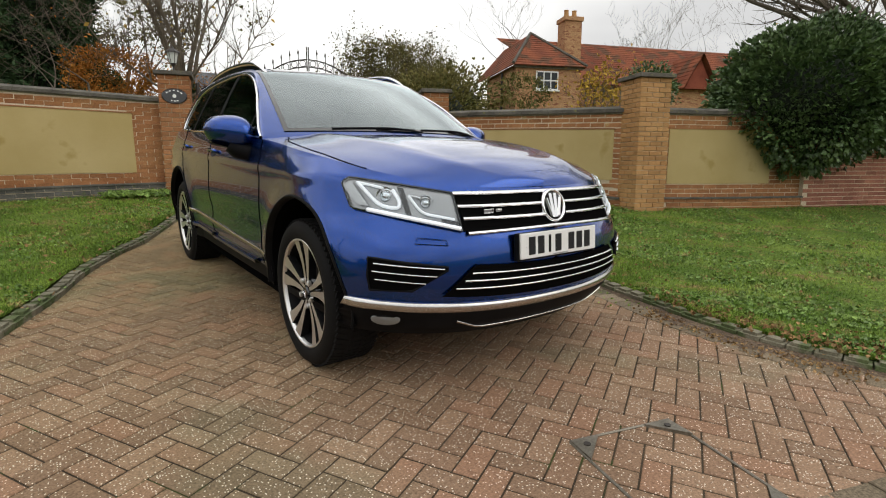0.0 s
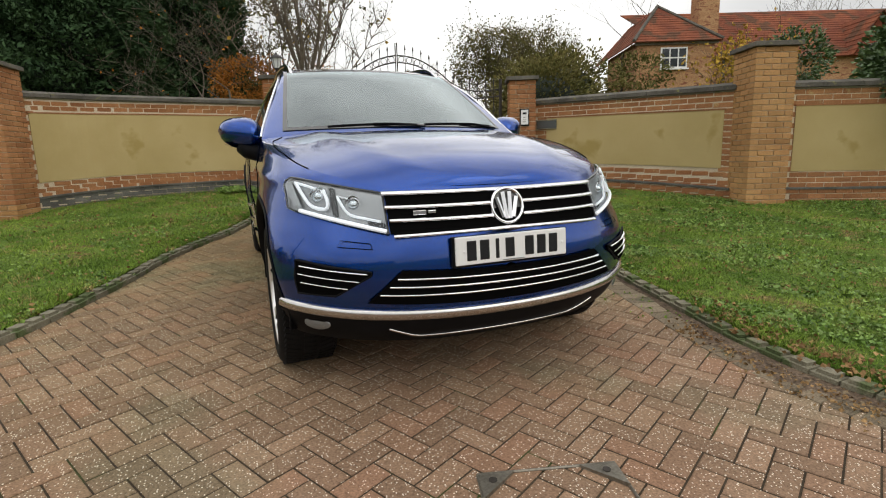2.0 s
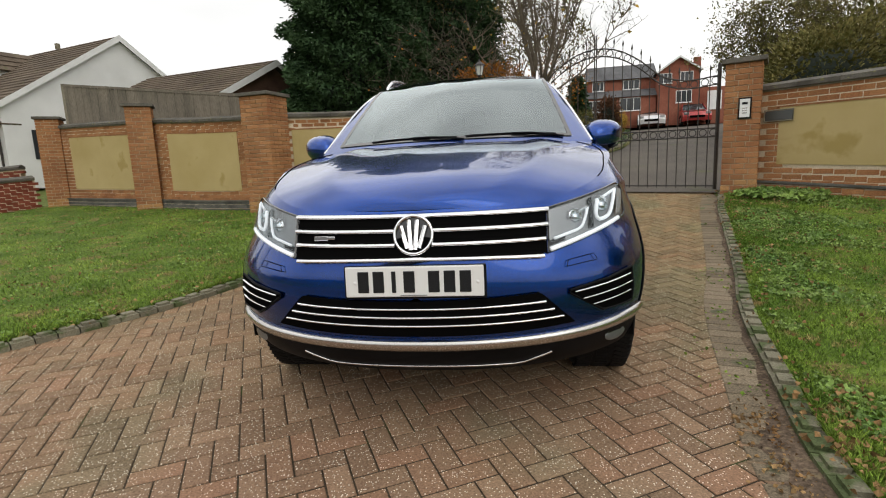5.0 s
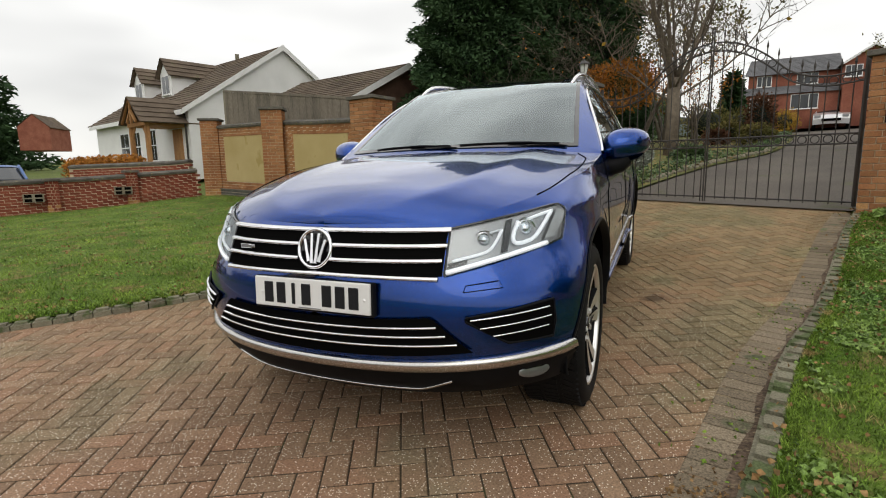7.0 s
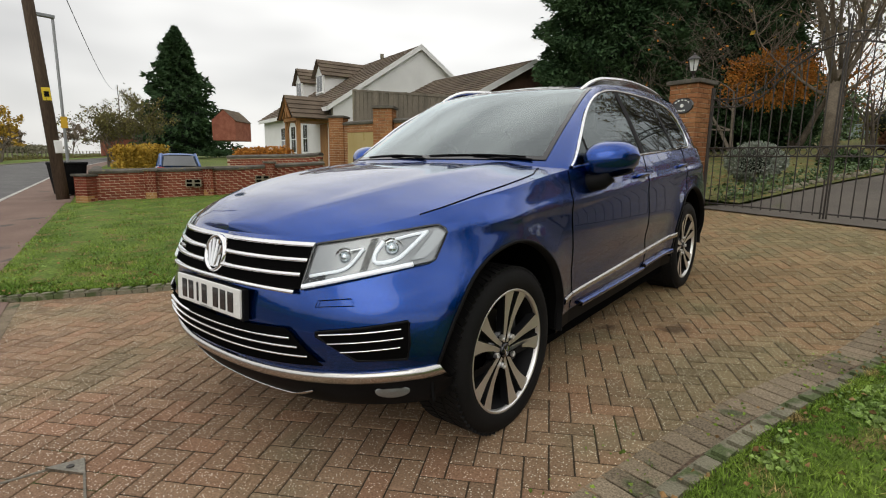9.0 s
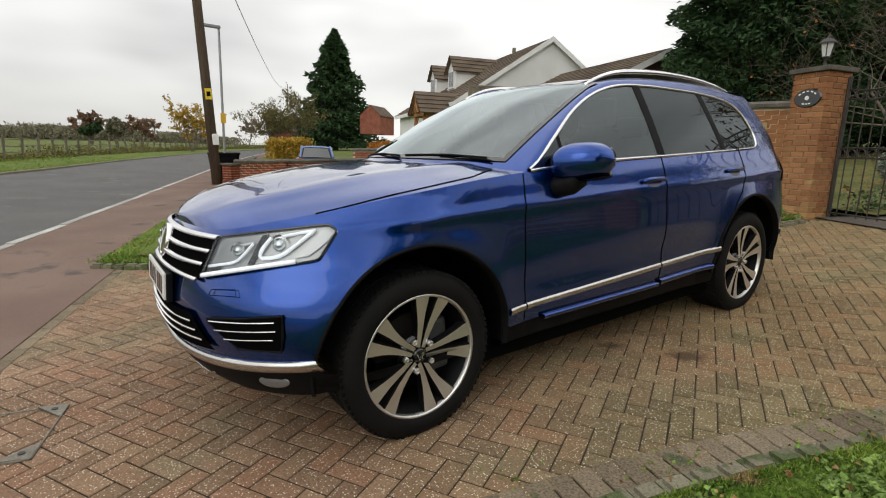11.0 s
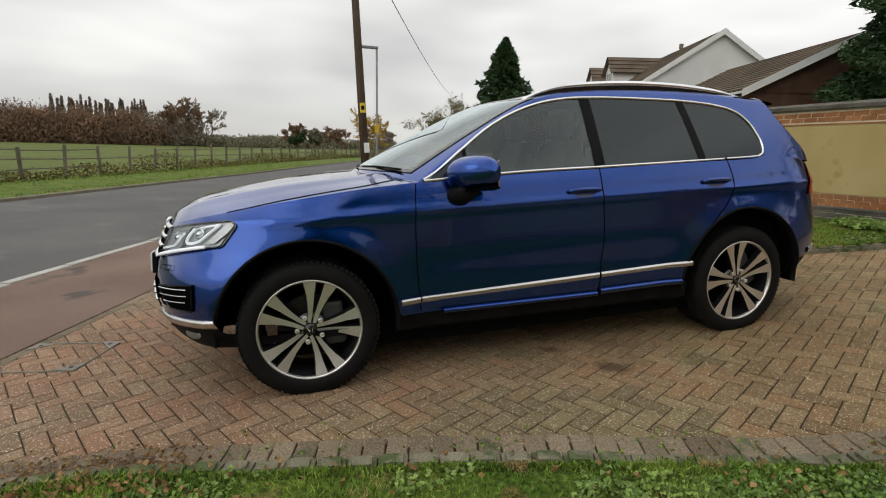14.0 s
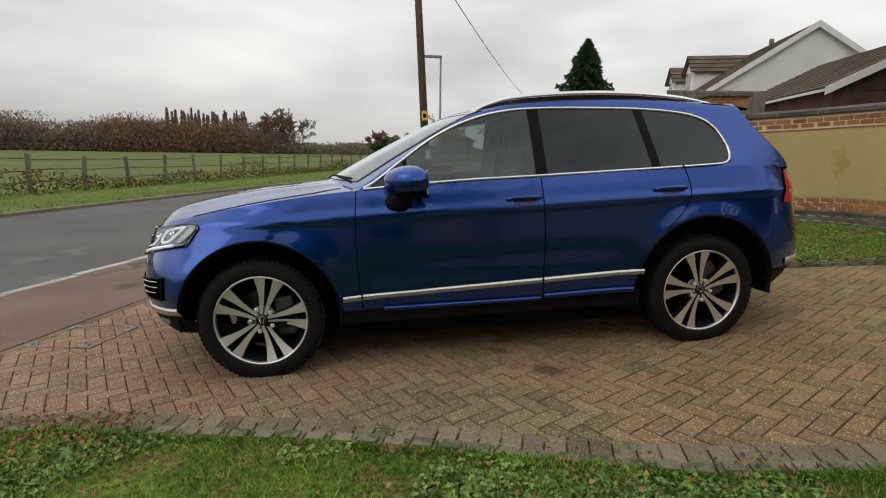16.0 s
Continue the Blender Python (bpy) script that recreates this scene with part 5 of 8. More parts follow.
run_of = lambda pts: float(np.linalg.norm(np.diff(pts, axis=0), axis=1).sum())
wall_run("wall_west", WALL_L[::-1], 1.67, "curved orange brick wall with an ochre render panel and slate coping", [(0.14, run_of(WALL_L) - 0.42)], stone=True, rise=-0.13)
wall_run("wall_east", WALL_R, 1.33, "curved orange brick wall with an ochre render panel and slate coping", [(0.26, run_of(WALL_R) - 0.14)], plinth=0.16, rise=0.12)
wall_run("wall_far_west", spline([(-10.3, 7.2), (-7.0, 5.84), (-4.2, 5.02)], 30), 1.85, "orange brick wall with two ochre render panels and slate coping", [(0.62, 3.2), (4.25, 6.05)], stone=True, rise=-0.09)
wall_run("wall_far_east", spline([(5.82, 0.46), (6.67, 0.0), (8.2, -0.72)], 20), 1.5, "orange brick wall with an ochre render panel, overgrown by a bush", [(0.12, 2.0)])
wall_run("wall_road_east", spline([(8.15, -0.78), (9.64, -1.42), (18, -5.2)], 30), 1.4, "pinkish red brick wall running on beside the lawn", [], plinth=0, material=mat("pink_brick", (0.25, 0.10, 0.07), (0.36, 0.16, 0.11), 2, 0.9, 0.5, 70, each=0.2, vary=0.15), coping=False)
pier(PIER_P, 0.445, 26, -16, "orange brick gate pier with a slab cap and oval plaque")
pier(PIER_G, 0.42, 24, -26, "orange brick gate pier with a slab cap and an intercom")
pier(PIER_L, 0.58, 29, -12, "tall orange brick pier with a slab cap")
pier(PIER_R, 0.52, 28, -24, "tall yellowish brick pier with a slab cap", BRICK_PALE)
pier((-6.95, 5.7), 0.46, 29, 30, "orange brick wall pier with a slab cap")
pier((-10.35, 7.15), 0.46, 29, 30, "orange brick wall pier with a slab cap")

# red garden wall by the road, stepped
wall_run("wall_red_garden", spline([(-13.5, 1.45), (-12.3, 4.1), (-10.75, 6.9)], 24), 0.76, "low dark red brick garden wall with grey coping bricks", [], plinth=0, material=BRICK_RED, rise=-0.07)
wall_run("wall_red_terrace", spline([(-14.9, 6.05), (-13.9, 6.4), (-12.9, 6.75), (-11.5, 7.3)], 20), 1.02, "red brick terrace wall with coping before the white house", [], plinth=0, material=BRICK_RED)
wall_run("wall_red_return", spline([(-24.5, 5.1), (-18.8, 3.2), (-13.5, 1.5)], 24), 0.66, "low dark red brick garden wall along the footway", [], plinth=0, material=BRICK_RED)
pier((-13.52, 1.38), 0.36, 10, 30, "short red brick wall end with a slab cap", BRICK_RED)
for at, high in (((-12.93, 2.72), 11), ((-12.35, 4.02), 11), ((-11.55, 5.5), 12)):
    pier(at, 0.26, high, 65, "low red brick pier rising above the garden wall", BRICK_RED)
for s in (0.40, 0.70):
    p = np.array((-13.5, 1.45)) + s * (np.array((-10.75, 6.9)) - np.array((-13.5, 1.45)))
    grid = thing("pierced_block", "grey pierced concrete block set in the red wall", "vent block", pose(p[0] + 0.05, p[1] - 0.03, float(ground_z(*p)) + 0.42, 0, 0, 60))
    part("frame", box_bm(-0.2, -0.015, -0.1, 0.2, 0.06, 0.1), CONCRETE, grid)
    # no holes cut: dark plates on the face imitate their shade
    for a in (-0.1, 0.1):
        for b in (-0.05, 0.05):
            part("opening", box_bm(a - 0.07, -0.019, b - 0.035, a + 0.07, -0.0152, b + 0.035), DARK, grid)

# things on the gate piers
face = pose(PIER_P[0], PIER_P[1], float(ground_z(*PIER_P)), 0, 0, -16)
plaque = thing("oval_plaque", "oval black house plaque with pale bars on the pier", "plaque", face @ pose(0, -0.2245, 1.54))
part("board", lathe([(0, 0.012), (0.165, 0.012), (0.18, 0.0), (0.18, -0.006)], 40), GLOSS_BLACK, plaque, m=pose(0, 0, 0, 90) @ Matrix.Diagonal((1, 0.66, 1, 1)), smooth=False)
part("rosette", lathe([(0, 0.02), (0.028, 0.017), (0.03, 0.01)], 10), WHITE, plaque, m=pose(0, 0, 0, 90))
for x, z, w, r in ((-0.1, 0.05, 0.03, 35), (-0.055, 0.075, 0.03, 18), (0, 0.084, 0.03, 0), (0.055, 0.075, 0.03, -18), (0.1, 0.05, 0.03, -35), (-0.04, -0.07, 0.028, -8), (0.0, -0.075, 0.028, 0), (0.04, -0.07, 0.028, 8)):
    part("pale_bar", box_bm(-w / 2, -0.017, -0.009, w / 2, -0.012, 0.009), WHITE, plaque, m=pose(x, 0, z, 0, -r))
lantern = thing("lantern", "black lantern with pale glass on top of the gate pier", "lantern", face @ pose(0, 0, 26 * COURSE + 0.06))
part("stem", lathe([(0.06, 0), (0.06, 0.012), (0.02, 0.03), (0.016, 0.10), (0.03, 0.13), (0.05, 0.15), (0.0, 0.152)], 14), IRON, lantern, smooth=True)
part("glass", lathe([(0.05, 0.15), (0.082, 0.31)], 6), plain("frosted_glass", (0.62, 0.64, 0.62), 0.3), lantern)
for k in range(6):
    a = math.pi / 3 * k
    part("glazing_bar", tube([(0.051 * math.cos(a), 0.051 * math.sin(a), 0.15), (0.084 * math.cos(a), 0.084 * math.sin(a), 0.31)], 0.006, 4), IRON, lantern)
part("hood", lathe([(0.11, 0.305), (0.105, 0.325), (0.055, 0.365), (0.03, 0.375), (0.02, 0.40), (0.006, 0.42), (0.0, 0.425)], 6), IRON, lantern)
face = pose(PIER_G[0], PIER_G[1], float(ground_z(*PIER_G)), 0, 0, -26)
intercom = thing("intercom", "white gate intercom panel in a black frame on the pier", "intercom", face @ pose(0.03, -0.212, 1.14))
part("frame", box_bm(-0.075, -0.02, -0.135, 0.075, 0.0, 0.135, 0.006), TRIM_BLACK, intercom)
part("panel", box_bm(-0.058, -0.027, -0.115, 0.058, -0.018, 0.115, 0.004), WHITE, intercom)
part("grille", box_bm(-0.03, -0.03, 0.045, 0.03, -0.026, 0.075), TRIM_BLACK, intercom)
for z in (0.0, -0.03, -0.06):
    part("button", box_bm(-0.028, -0.031, z - 0.009, 0.028, -0.026, z + 0.009, 0.002), SATIN, intercom)
p, q = WALL_R[2], WALL_R[4]
turn = math.degrees(math.atan2(*(q - p)[::-1]))
box = thing("letter_box", "flat grey metal letter box set in the brick wall", "letter box", pose(*p, float(ground_z(*p)) + 1.03, 0, 0, turn))
part("flap", box_bm(-0.13, -0.03, -0.06, 0.19, 0.02, 0.06, 0.004), plain("dull_zinc", (0.10, 0.105, 0.10), 0.5, 0.6), box)
part("rim", tube([(-0.14, -0.028, -0.07), (0.2, -0.028, -0.07), (0.2, -0.028, 0.07), (-0.14, -0.028, 0.07), (-0.14, -0.028, -0.07)], 0.008, 6), CONCRETE, box)

# ---- the iron gate ----
HINGE_L, HINGE_R = Vector((0.24, 5.36, 0)), Vector((3.38, 3.7, 0))


def gate_leaf(start, end, stile, label):
    z0 = float(ground_z(start.x, start.y))
    way = (end - start).normalized()
    root = thing("gate_leaf", label, "gate", Matrix.Translation((start.x, start.y, z0)) @ Matrix.Rotation(math.atan2(way.y, way.x), 4, "Z"), group="leaves of the iron gate")
    dz = float(ground_z(end.x, end.y)) - z0
    L = (end - start).length - 0.015
    top = curve([(0, 1.62), (0.28, 1.60), (0.45, 1.70), (0.62, 1.95), (0.8, 2.14), (0.92, 2.2), (1.0, 2.215)])
    fall = lambda s: dz * s / L
    part("hinge_stile", tube([(0.02, 0, 0.03), (0.02, 0, 1.78)], 0.026, 8), IRON, root)
    part("meeting_stile", tube([(L, 0, 0.0 + dz), (L, 0, 2.42 + dz)], 0.011, 6), IRON, root)
    for z in (0.08, 0.78, 0.90):
        part("rail", tube([(0, 0, z), (L, 0, z + dz)], 0.011, 6), IRON, root)
    for d in (0, -0.115):
        part("top_rail", tube([(s, 0, top(s / L) + d + fall(s)) for s in np.linspace(0.02, L, 30)], 0.011, 6), IRON, root)
    n = 13
    for k in range(1, n):
        s = L * k / n
        z = top(s / L) + fall(s) + 0.10
        part("bar", tube([(s, 0, 0.05 + fall(s)), (s, 0, z)], 0.0075, 6), IRON, root)
        part("spear_head", lathe([(0.004, 0), (0.016, 0.03), (0.010, 0.06), (0.0, 0.11)], 6), IRON, root, m=Matrix.Translation((s, 0, z - 0.02)))
    ring = tube([(0.047 * math.cos(a), 0, 0.047 * math.sin(a)) for a in np.linspace(0, 2 * math.pi, 17)], 0.007, 5, caps=False)
    me = bpy.data.meshes.new("ring")
    ring.to_mesh(me)
    ring.free()
    me.materials.append(IRON)
    for k in range(n):
        s = L * (k + 0.5) / n
        put(me, "ring", root, Matrix.Translation((s, 0, 0.84 + fall(s))))
        put(me, "ring", root, Matrix.Translation((s, 0, top(s / L) - 0.058 + fall(s))))
    if stile:
        part("drop_bolt", tube([(L - 0.03, -0.02, -0.02 + dz), (L - 0.03, -0.02, 0.5 + dz)], 0.01, 6), IRON, root)
    return root


MEET = (HINGE_L + HINGE_R) / 2
gate_leaf(HINGE_L, MEET, True, "black wrought iron gate leaf with rings and spear heads, closed")
gate_leaf(HINGE_R, MEET, False, "black wrought iron gate leaf with rings and spear heads, closed")

# ---- houses ----
def roof_slope(name, a, b, c, d, parent, material, pitch=0.28, thick=0.035):
    """Tile courses from the eave a-b up to the ridge d-c, each lapping the one below."""
    a, b, c, d = (Vector(p) for p in (a, b, c, d))
    up = (b - a).cross(d - a).normalized()
    if up.z < 0:
        up = -up
    n = max(3, int((d - a).length / pitch))
    board = bmesh.new()
    board.faces.new([board.verts.new(p - up * 0.02) for p in ((a, b, c, d) if (c - d).length > 1e-4 else (a, b, c))])
    roof = part(name, board, material, parent)
    for k in range(n):
        bm = bmesh.new()
        t0, t1 = k / n, (k + 1) / n
        p0, p1, q0, q1 = a.lerp(d, t0), b.lerp(c, t0), a.lerp(d, min(1, t1 + 0.02)), b.lerp(c, min(1, t1 + 0.02))
        v = [bm.verts.new(p) for p in (p0, p1, p1 + up * thick, p0 + up * thick, q1 + up * 0.006, q0 + up * 0.006)]
        bm.faces.new((v[0], v[1], v[2], v[3]))
        bm.faces.new((v[3], v[2], v[4], v[5]))
        part("tile_course", bm, material, roof)
    return roof


def window(parent, m, w, h, bars=(1, 1), material=None):
    frame = part("window", box_bm(-w / 2, -0.03, 0, w / 2, 0.02, h), material or WHITE, parent, m=m)
    nx, nz = bars
    for i in range(nx):
        for j in range(nz):
            x0, x1 = -w / 2 + 0.05 + (w - 0.05) * i / nx, -w / 2 + (w - 0.05) * (i + 1) / nx
            z0, z1 = 0.05 + (h - 0.05) * j / nz, (h - 0.05) * (j + 1) / nz
            part("pane", box_bm(x0, -0.036, z0, x1, -0.0305, z1), PANE, frame)
    part("sill", box_bm(-w / 2 - 0.05, -0.09, -0.05, w / 2 + 0.05, 0.0, -0.004), material or WHITE, frame)
    return frame


PANE = plain("dark_window_pane", (0.03, 0.035, 0.04), 0.05, 0.0, 0.5)
FAR_BRICK = mat("far_red_brick", (0.22, 0.075, 0.05), (0.30, 0.12, 0.08), 1.5, 0.9, 0.3, 30, speck=0.25)
OLD_BRICK = mat("old_mixed_brick", (0.34, 0.175, 0.09), (0.47, 0.29, 0.155), 2.5, 0.9, 0.5, 22, 0.01, speck=0.35, spots=(0.24, 0.10, 0.06), spot_scale=5, spot_at=0.55, stretch=(1, 1, 3))
OAK = mat("oak_post", (0.30, 0.15, 0.06), (0.42, 0.23, 0.10), 4, 0.7, 0.3, 60, stretch=(1, 1, 0.2))
SLATE = mat("grey_slate", (0.11, 0.11, 0.115), (0.17, 0.17, 0.175), 1, 0.8, 0.3, 30, each=0.15)

# white chalet house: ridge along the road
white = thing("white_house", "white rendered chalet house with brown tiled roof and dormers", "house", Matrix.Translation((-19.1, 14.25, 0.58)) @ Matrix.Rotation(math.radians(162.2), 4, "Z") @ Matrix.Scale(1.082, 4))
# local x runs along the ridge away from the gable, local y towards the road
zb, ze, zr, run, length = 0.1, 3.24, 6.4, 4.75, 12.0
wall_bm = bmesh.new()
front = [wall_bm.verts.new(p) for p in ((0, 0, zb), (0, 0, ze), (0, -run, zr - 0.12), (0, -2 * run, ze), (0, -2 * run, zb))]
backv = [wall_bm.verts.new((length, v.co.y, v.co.z)) for v in front]
wall_bm.faces.new(front)
wall_bm.faces.new(backv[::-1])
for k in range(5):
    wall_bm.faces.new((front[k], backv[k], backv[(k + 1) % 5], front[(k + 1) % 5]))
bmesh.ops.recalc_face_normals(wall_bm, faces=wall_bm.faces)
part("wall", wall_bm, WHITE_WALL, white)
ov = 0.35
roof_slope("roof", (-0.15, ov, ze - 0.22), (length + 0.2, ov, ze - 0.22), (length + 0.2, -run, zr), (-0.15, -run, zr), white, TILE_BROWN, 0.32, 0.05)
roof_slope("roof", (-0.15, -2 * run - ov, ze - 0.22), (length + 0.2, -2 * run - ov, ze - 0.22), (length + 0.2, -run, zr), (-0.15, -run, zr), white, TILE_BROWN, 0.32, 0.05)
for y1 in (ov, -2 * run - ov):
    part("bargeboard", sheet([[(-0.2, y1, ze - 0.40), (-0.2, y1, ze - 0.17)], [(-0.2, -run, zr - 0.22), (-0.2, -run, zr + 0.05)]]), WHITE, white)
    part("fascia", box_bm(-0.15, y1 - 0.02, ze - 0.4, length, y1 + 0.02, ze - 0.2), WHITE, white)
part("gable_window", box_bm(-0.03, -2.2, 1.2, 0.02, -0.9, 2.3), PANE, white)
for u in (5.45, 9.0):
    dormer = part("dormer", box_bm(u - 0.65, -3.6, 4.0, u + 0.65, -1.45, 5.35), WHITE_WALL, white)
    part("dormer_gable", prism([(u - 0.65, 5.35), (u + 0.65, 5.35), (u, 6.0)], 1.44, 3.6), WHITE_WALL, dormer, m=pose(0, 0, 0, 90))
    roof_slope("dormer_roof", (u - 0.85, -1.25, 5.2), (u - 0.85, -4.2, 5.2), (u, -4.2, 6.15), (u, -1.25, 6.15), dormer, TILE_BROWN, 0.3, 0.05)
    roof_slope("dormer_roof", (u + 0.85, -1.25, 5.2), (u + 0.85, -4.2, 5.2), (u, -4.2, 6.15), (u, -1.25, 6.15), dormer, TILE_BROWN, 0.3, 0.05)
    window(dormer, pose(u, -1.44, 4.35, 0, 0, 180), 0.9, 0.95, (2, 1))
part("flue", tube([(4.2, -run, zr), (4.2, -run, zr + 0.25)], 0.11, 10), CONCRETE, white)
for u, w in ((3.9, 0.7), (5.9, 0.8), (7.6, 1.2)):
    window(white, pose(u, 0.01, 0.95, 0, 0, 180), w, 1.5, (2, 2))
part("front_door", box_bm(0.75, -0.02, 0.2, 1.65, 0.05, 2.3), OAK, white)
part("downpipe", tube([(0.25, 0.06, 0.2), (0.25, 0.06, 2.9), (0.25, 0.3, 3.05)], 0.04, 8), IRON, white)
porch = part("porch", box_bm(0.25, 0.0, 2.35, 2.15, 1.7, 2.5), OAK, white)
for x in (0.35, 2.05):
    part("post", box_bm(x - 0.08, 1.5, 0.1, x + 0.08, 1.66, 2.4), OAK, porch)
    part("brace", tube([(x, 1.58, 1.8), (x + (0.45 if x < 1 else -0.45), 1.58, 2.38)], 0.05, 6), OAK, porch)
roof_slope("porch_roof", (0.0, 1.95, 2.45), (0.0, -0.6, 2.45), (1.2, -0.6, 3.55), (1.2, 1.95, 3.55), porch, TILE_BROWN, 0.3, 0.05)
roof_slope("porch_roof", (2.4, 1.95, 2.45), (2.4, -0.6, 2.45), (1.2, -0.6, 3.55), (1.2, 1.95, 3.55), porch, TILE_BROWN, 0.3, 0.05)
for a, b in (((0.1, 2.5), (1.2, 3.5)), ((2.3, 2.5), (1.2, 3.5)), ((1.2, 2.45), (1.2, 3.45)), ((0.7, 2.5), (1.2, 3.0)), ((1.7, 2.5), (1.2, 3.0))):
    part("truss", tube([(a[0], 1.85, a[1]), (b[0], 1.85, b[1])], 0.06, 4), OAK, porch)

# brown-roofed bungalow behind the wall
plain_brown = mat("stained_board", (0.075, 0.042, 0.03), (0.12, 0.07, 0.05), 2, 0.85, 0.3, 40)
bung = thing("bungalow", "low brick bungalow with brown tiled roof and white bargeboard", "house", Matrix.Translation((-7.93, 14.82, 0.34)) @ Matrix.Rotation(math.radians(164.4), 4, "Z") @ Matrix.Scale(0.89, 4))
part("wall", box_bm(0.25, -3.4, -0.4, 7.1, 3.4, 3.35), plain_brown, bung)
part("gable_wall", prism([(-3.4, 3.3), (3.4, 3.3), (0, 5.1)], 0.25, 0.5), plain_brown, bung, m=Matrix(((0, 0, 1, 0), (1, 0, 0, 0), (0, 1, 0, 0), (0, 0, 0, 1))))
roof_slope("roof", (0, 3.75, 3.38), (7.35, 3.75, 3.38), (7.35, 0, 5.3), (0, 0, 5.3), bung, TILE_BROWN, 0.3, 0.05)
roof_slope("roof", (0, -3.75, 3.38), (7.35, -3.75, 3.38), (7.35, 0, 5.3), (0, 0, 5.3), bung, TILE_BROWN, 0.3, 0.05)
for s in (1, -1):
    part("bargeboard", sheet([[(-0.04, s * 3.8, 3.14), (-0.04, s * 3.8, 3.4)], [(-0.04, 0, 5.04), (-0.04, 0, 5.32)]]), WHITE, bung)
# weathered fence behind the wall
fence_a, fence_b = Vector((-10.7, 8.1, 0)), Vector((-4.4, 6.15, 0))
back_fence = thing("board_fence", "tall weathered grey board fence with a sloping top", "fence", Matrix.Translation(fence_a) @ Matrix.Rotation(math.atan2(fence_b.y - fence_a.y, fence_b.x - fence_a.x), 4, "Z"))
fence_top = lambda x: 3.36 - 0.13 * x
for k in range(5):
    x0 = 1.6 * k
    part("post", box_bm(x0 - 0.05, -0.03, 0, x0 + 0.05, 0.06, fence_top(x0) + 0.03), CONCRETE if k == 0 else WOOD, back_fence)
    if k < 4:
        part("cap_rail", tube([(x0, -0.02, fence_top(x0)), (x0 + 1.6, -0.02, fence_top(x0 + 1.6))], 0.04, 4), WOOD, back_fence)
        for n_board in range(11):
            x = x0 + 0.06 + 0.14 * n_board
            part("board", box_bm(x, -0.035 + 0.006 * (n_board % 2), 0.3, x + 0.136, -0.012 + 0.006 * (n_board % 2), fence_top(x + 0.07) - 0.03), WOOD, back_fence)

# old farmhouse beyond the east wall
farm = thing("farmhouse", "old orange brick farmhouse with red clay tile roofs", "house", Matrix.Translation((10.78, 8.48, 0.64)) @ Matrix.Rotation(math.radians(-24.5), 4, "Z") @ Matrix.Scale(0.866, 4))
# local x along the wing's front, local y away from the drive
W, DEP, E = 2.68, 3.5, 4.2
part("wing_wall", box_bm(0, 0, 0, W, DEP, E), OLD_BRICK, farm)
apex0, apex1 = (W / 2, 1.9, 5.8), (W / 2, DEP + 1.5, 5.8)
roof_slope("wing_roof", (-0.18, -0.18, E - 0.06), (W + 0.18, -0.18, E - 0.06), apex0, apex0, farm, TILE_RED, 0.2, 0.025)
roof_slope("wing_roof", (-0.18, DEP + 1.5, E - 0.06), (-0.18, -0.18, E - 0.06), apex0, apex1, farm, TILE_RED, 0.2, 0.025)
roof_slope("wing_roof", (W + 0.18, -0.18, E - 0.06), (W + 0.18, DEP + 1.5, E - 0.06), apex1, apex0, farm, TILE_RED, 0.2, 0.025)
for a in ((-0.18, -0.18, E), (W + 0.18, -0.18, E)):
    part("hip_tile", tube([a, (apex0[0], apex0[1], apex0[2] + 0.03)], 0.06, 6), COPING, farm)
part("eave_board", box_bm(-0.1, -0.08, E - 0.14, W + 0.1, -0.02, E - 0.05), WOOD, farm)
window(farm, pose(1.27, -0.02, 3.27), 0.92, 0.7, (3, 2))
part("downpipe", tube([(-0.06, 1.4, 1.5), (-0.06, 1.4, 4.1)], 0.05, 8), IRON, farm)
part("main_wall", box_bm(W, 1.6, 0, 14, 6, 3.8), OLD_BRICK, farm)
roof_slope("main_roof", (W - 0.1, 1.35, 3.78), (14.3, 1.35, 3.7), (14.3, 4.1, 6.0), (0.6, 4.1, 6.1), farm, TILE_RED, 0.2, 0.025)
for k in range(9):
    part("timber", box_bm(W + 0.25 + 0.42 * k, 1.56, 2.6, W + 0.33 + 0.42 * k, 1.6, 3.75), WOOD, farm)
part("timber", box_bm(W, 1.55, 2.5, 9, 1.6, 2.6), WOOD, farm)
chim = part("chimney", box_bm(2.95, 2.0, 4.2, 3.72, 2.7, 6.6), OLD_BRICK, farm)
part("chimney_head", box_bm(2.89, 1.94, 6.45, 3.78, 2.76, 6.63, 0.02), OLD_BRICK, chim)
for x in (3.15, 3.52):
    part("chimney_pot", lathe([(0.11, 6.63), (0.12, 6.65), (0.09, 6.9), (0.11, 6.95), (0.07, 6.95)], 12), BRICK_PALE, chim, m=Matrix.Translation((x, 2.35, 0)))
part("gable_dormer", prism([(8.4, 3.75), (9.9, 3.75), (9.15, 5.05)], -3.2, -1.28), BRICK_RED, farm, m=pose(0, 0, 0, 90))
roof_slope("dormer_roof", (8.25, 1.1, 3.75), (8.25, 3.4, 3.75), (9.15, 3.4, 5.25), (9.15, 1.1, 5.25), farm, TILE_RED, 0.2, 0.025)
roof_slope("dormer_roof", (10.05, 1.1, 3.75), (10.05, 3.4, 3.75), (9.15, 3.4, 5.25), (9.15, 1.1, 5.25), farm, TILE_RED, 0.2, 0.025)

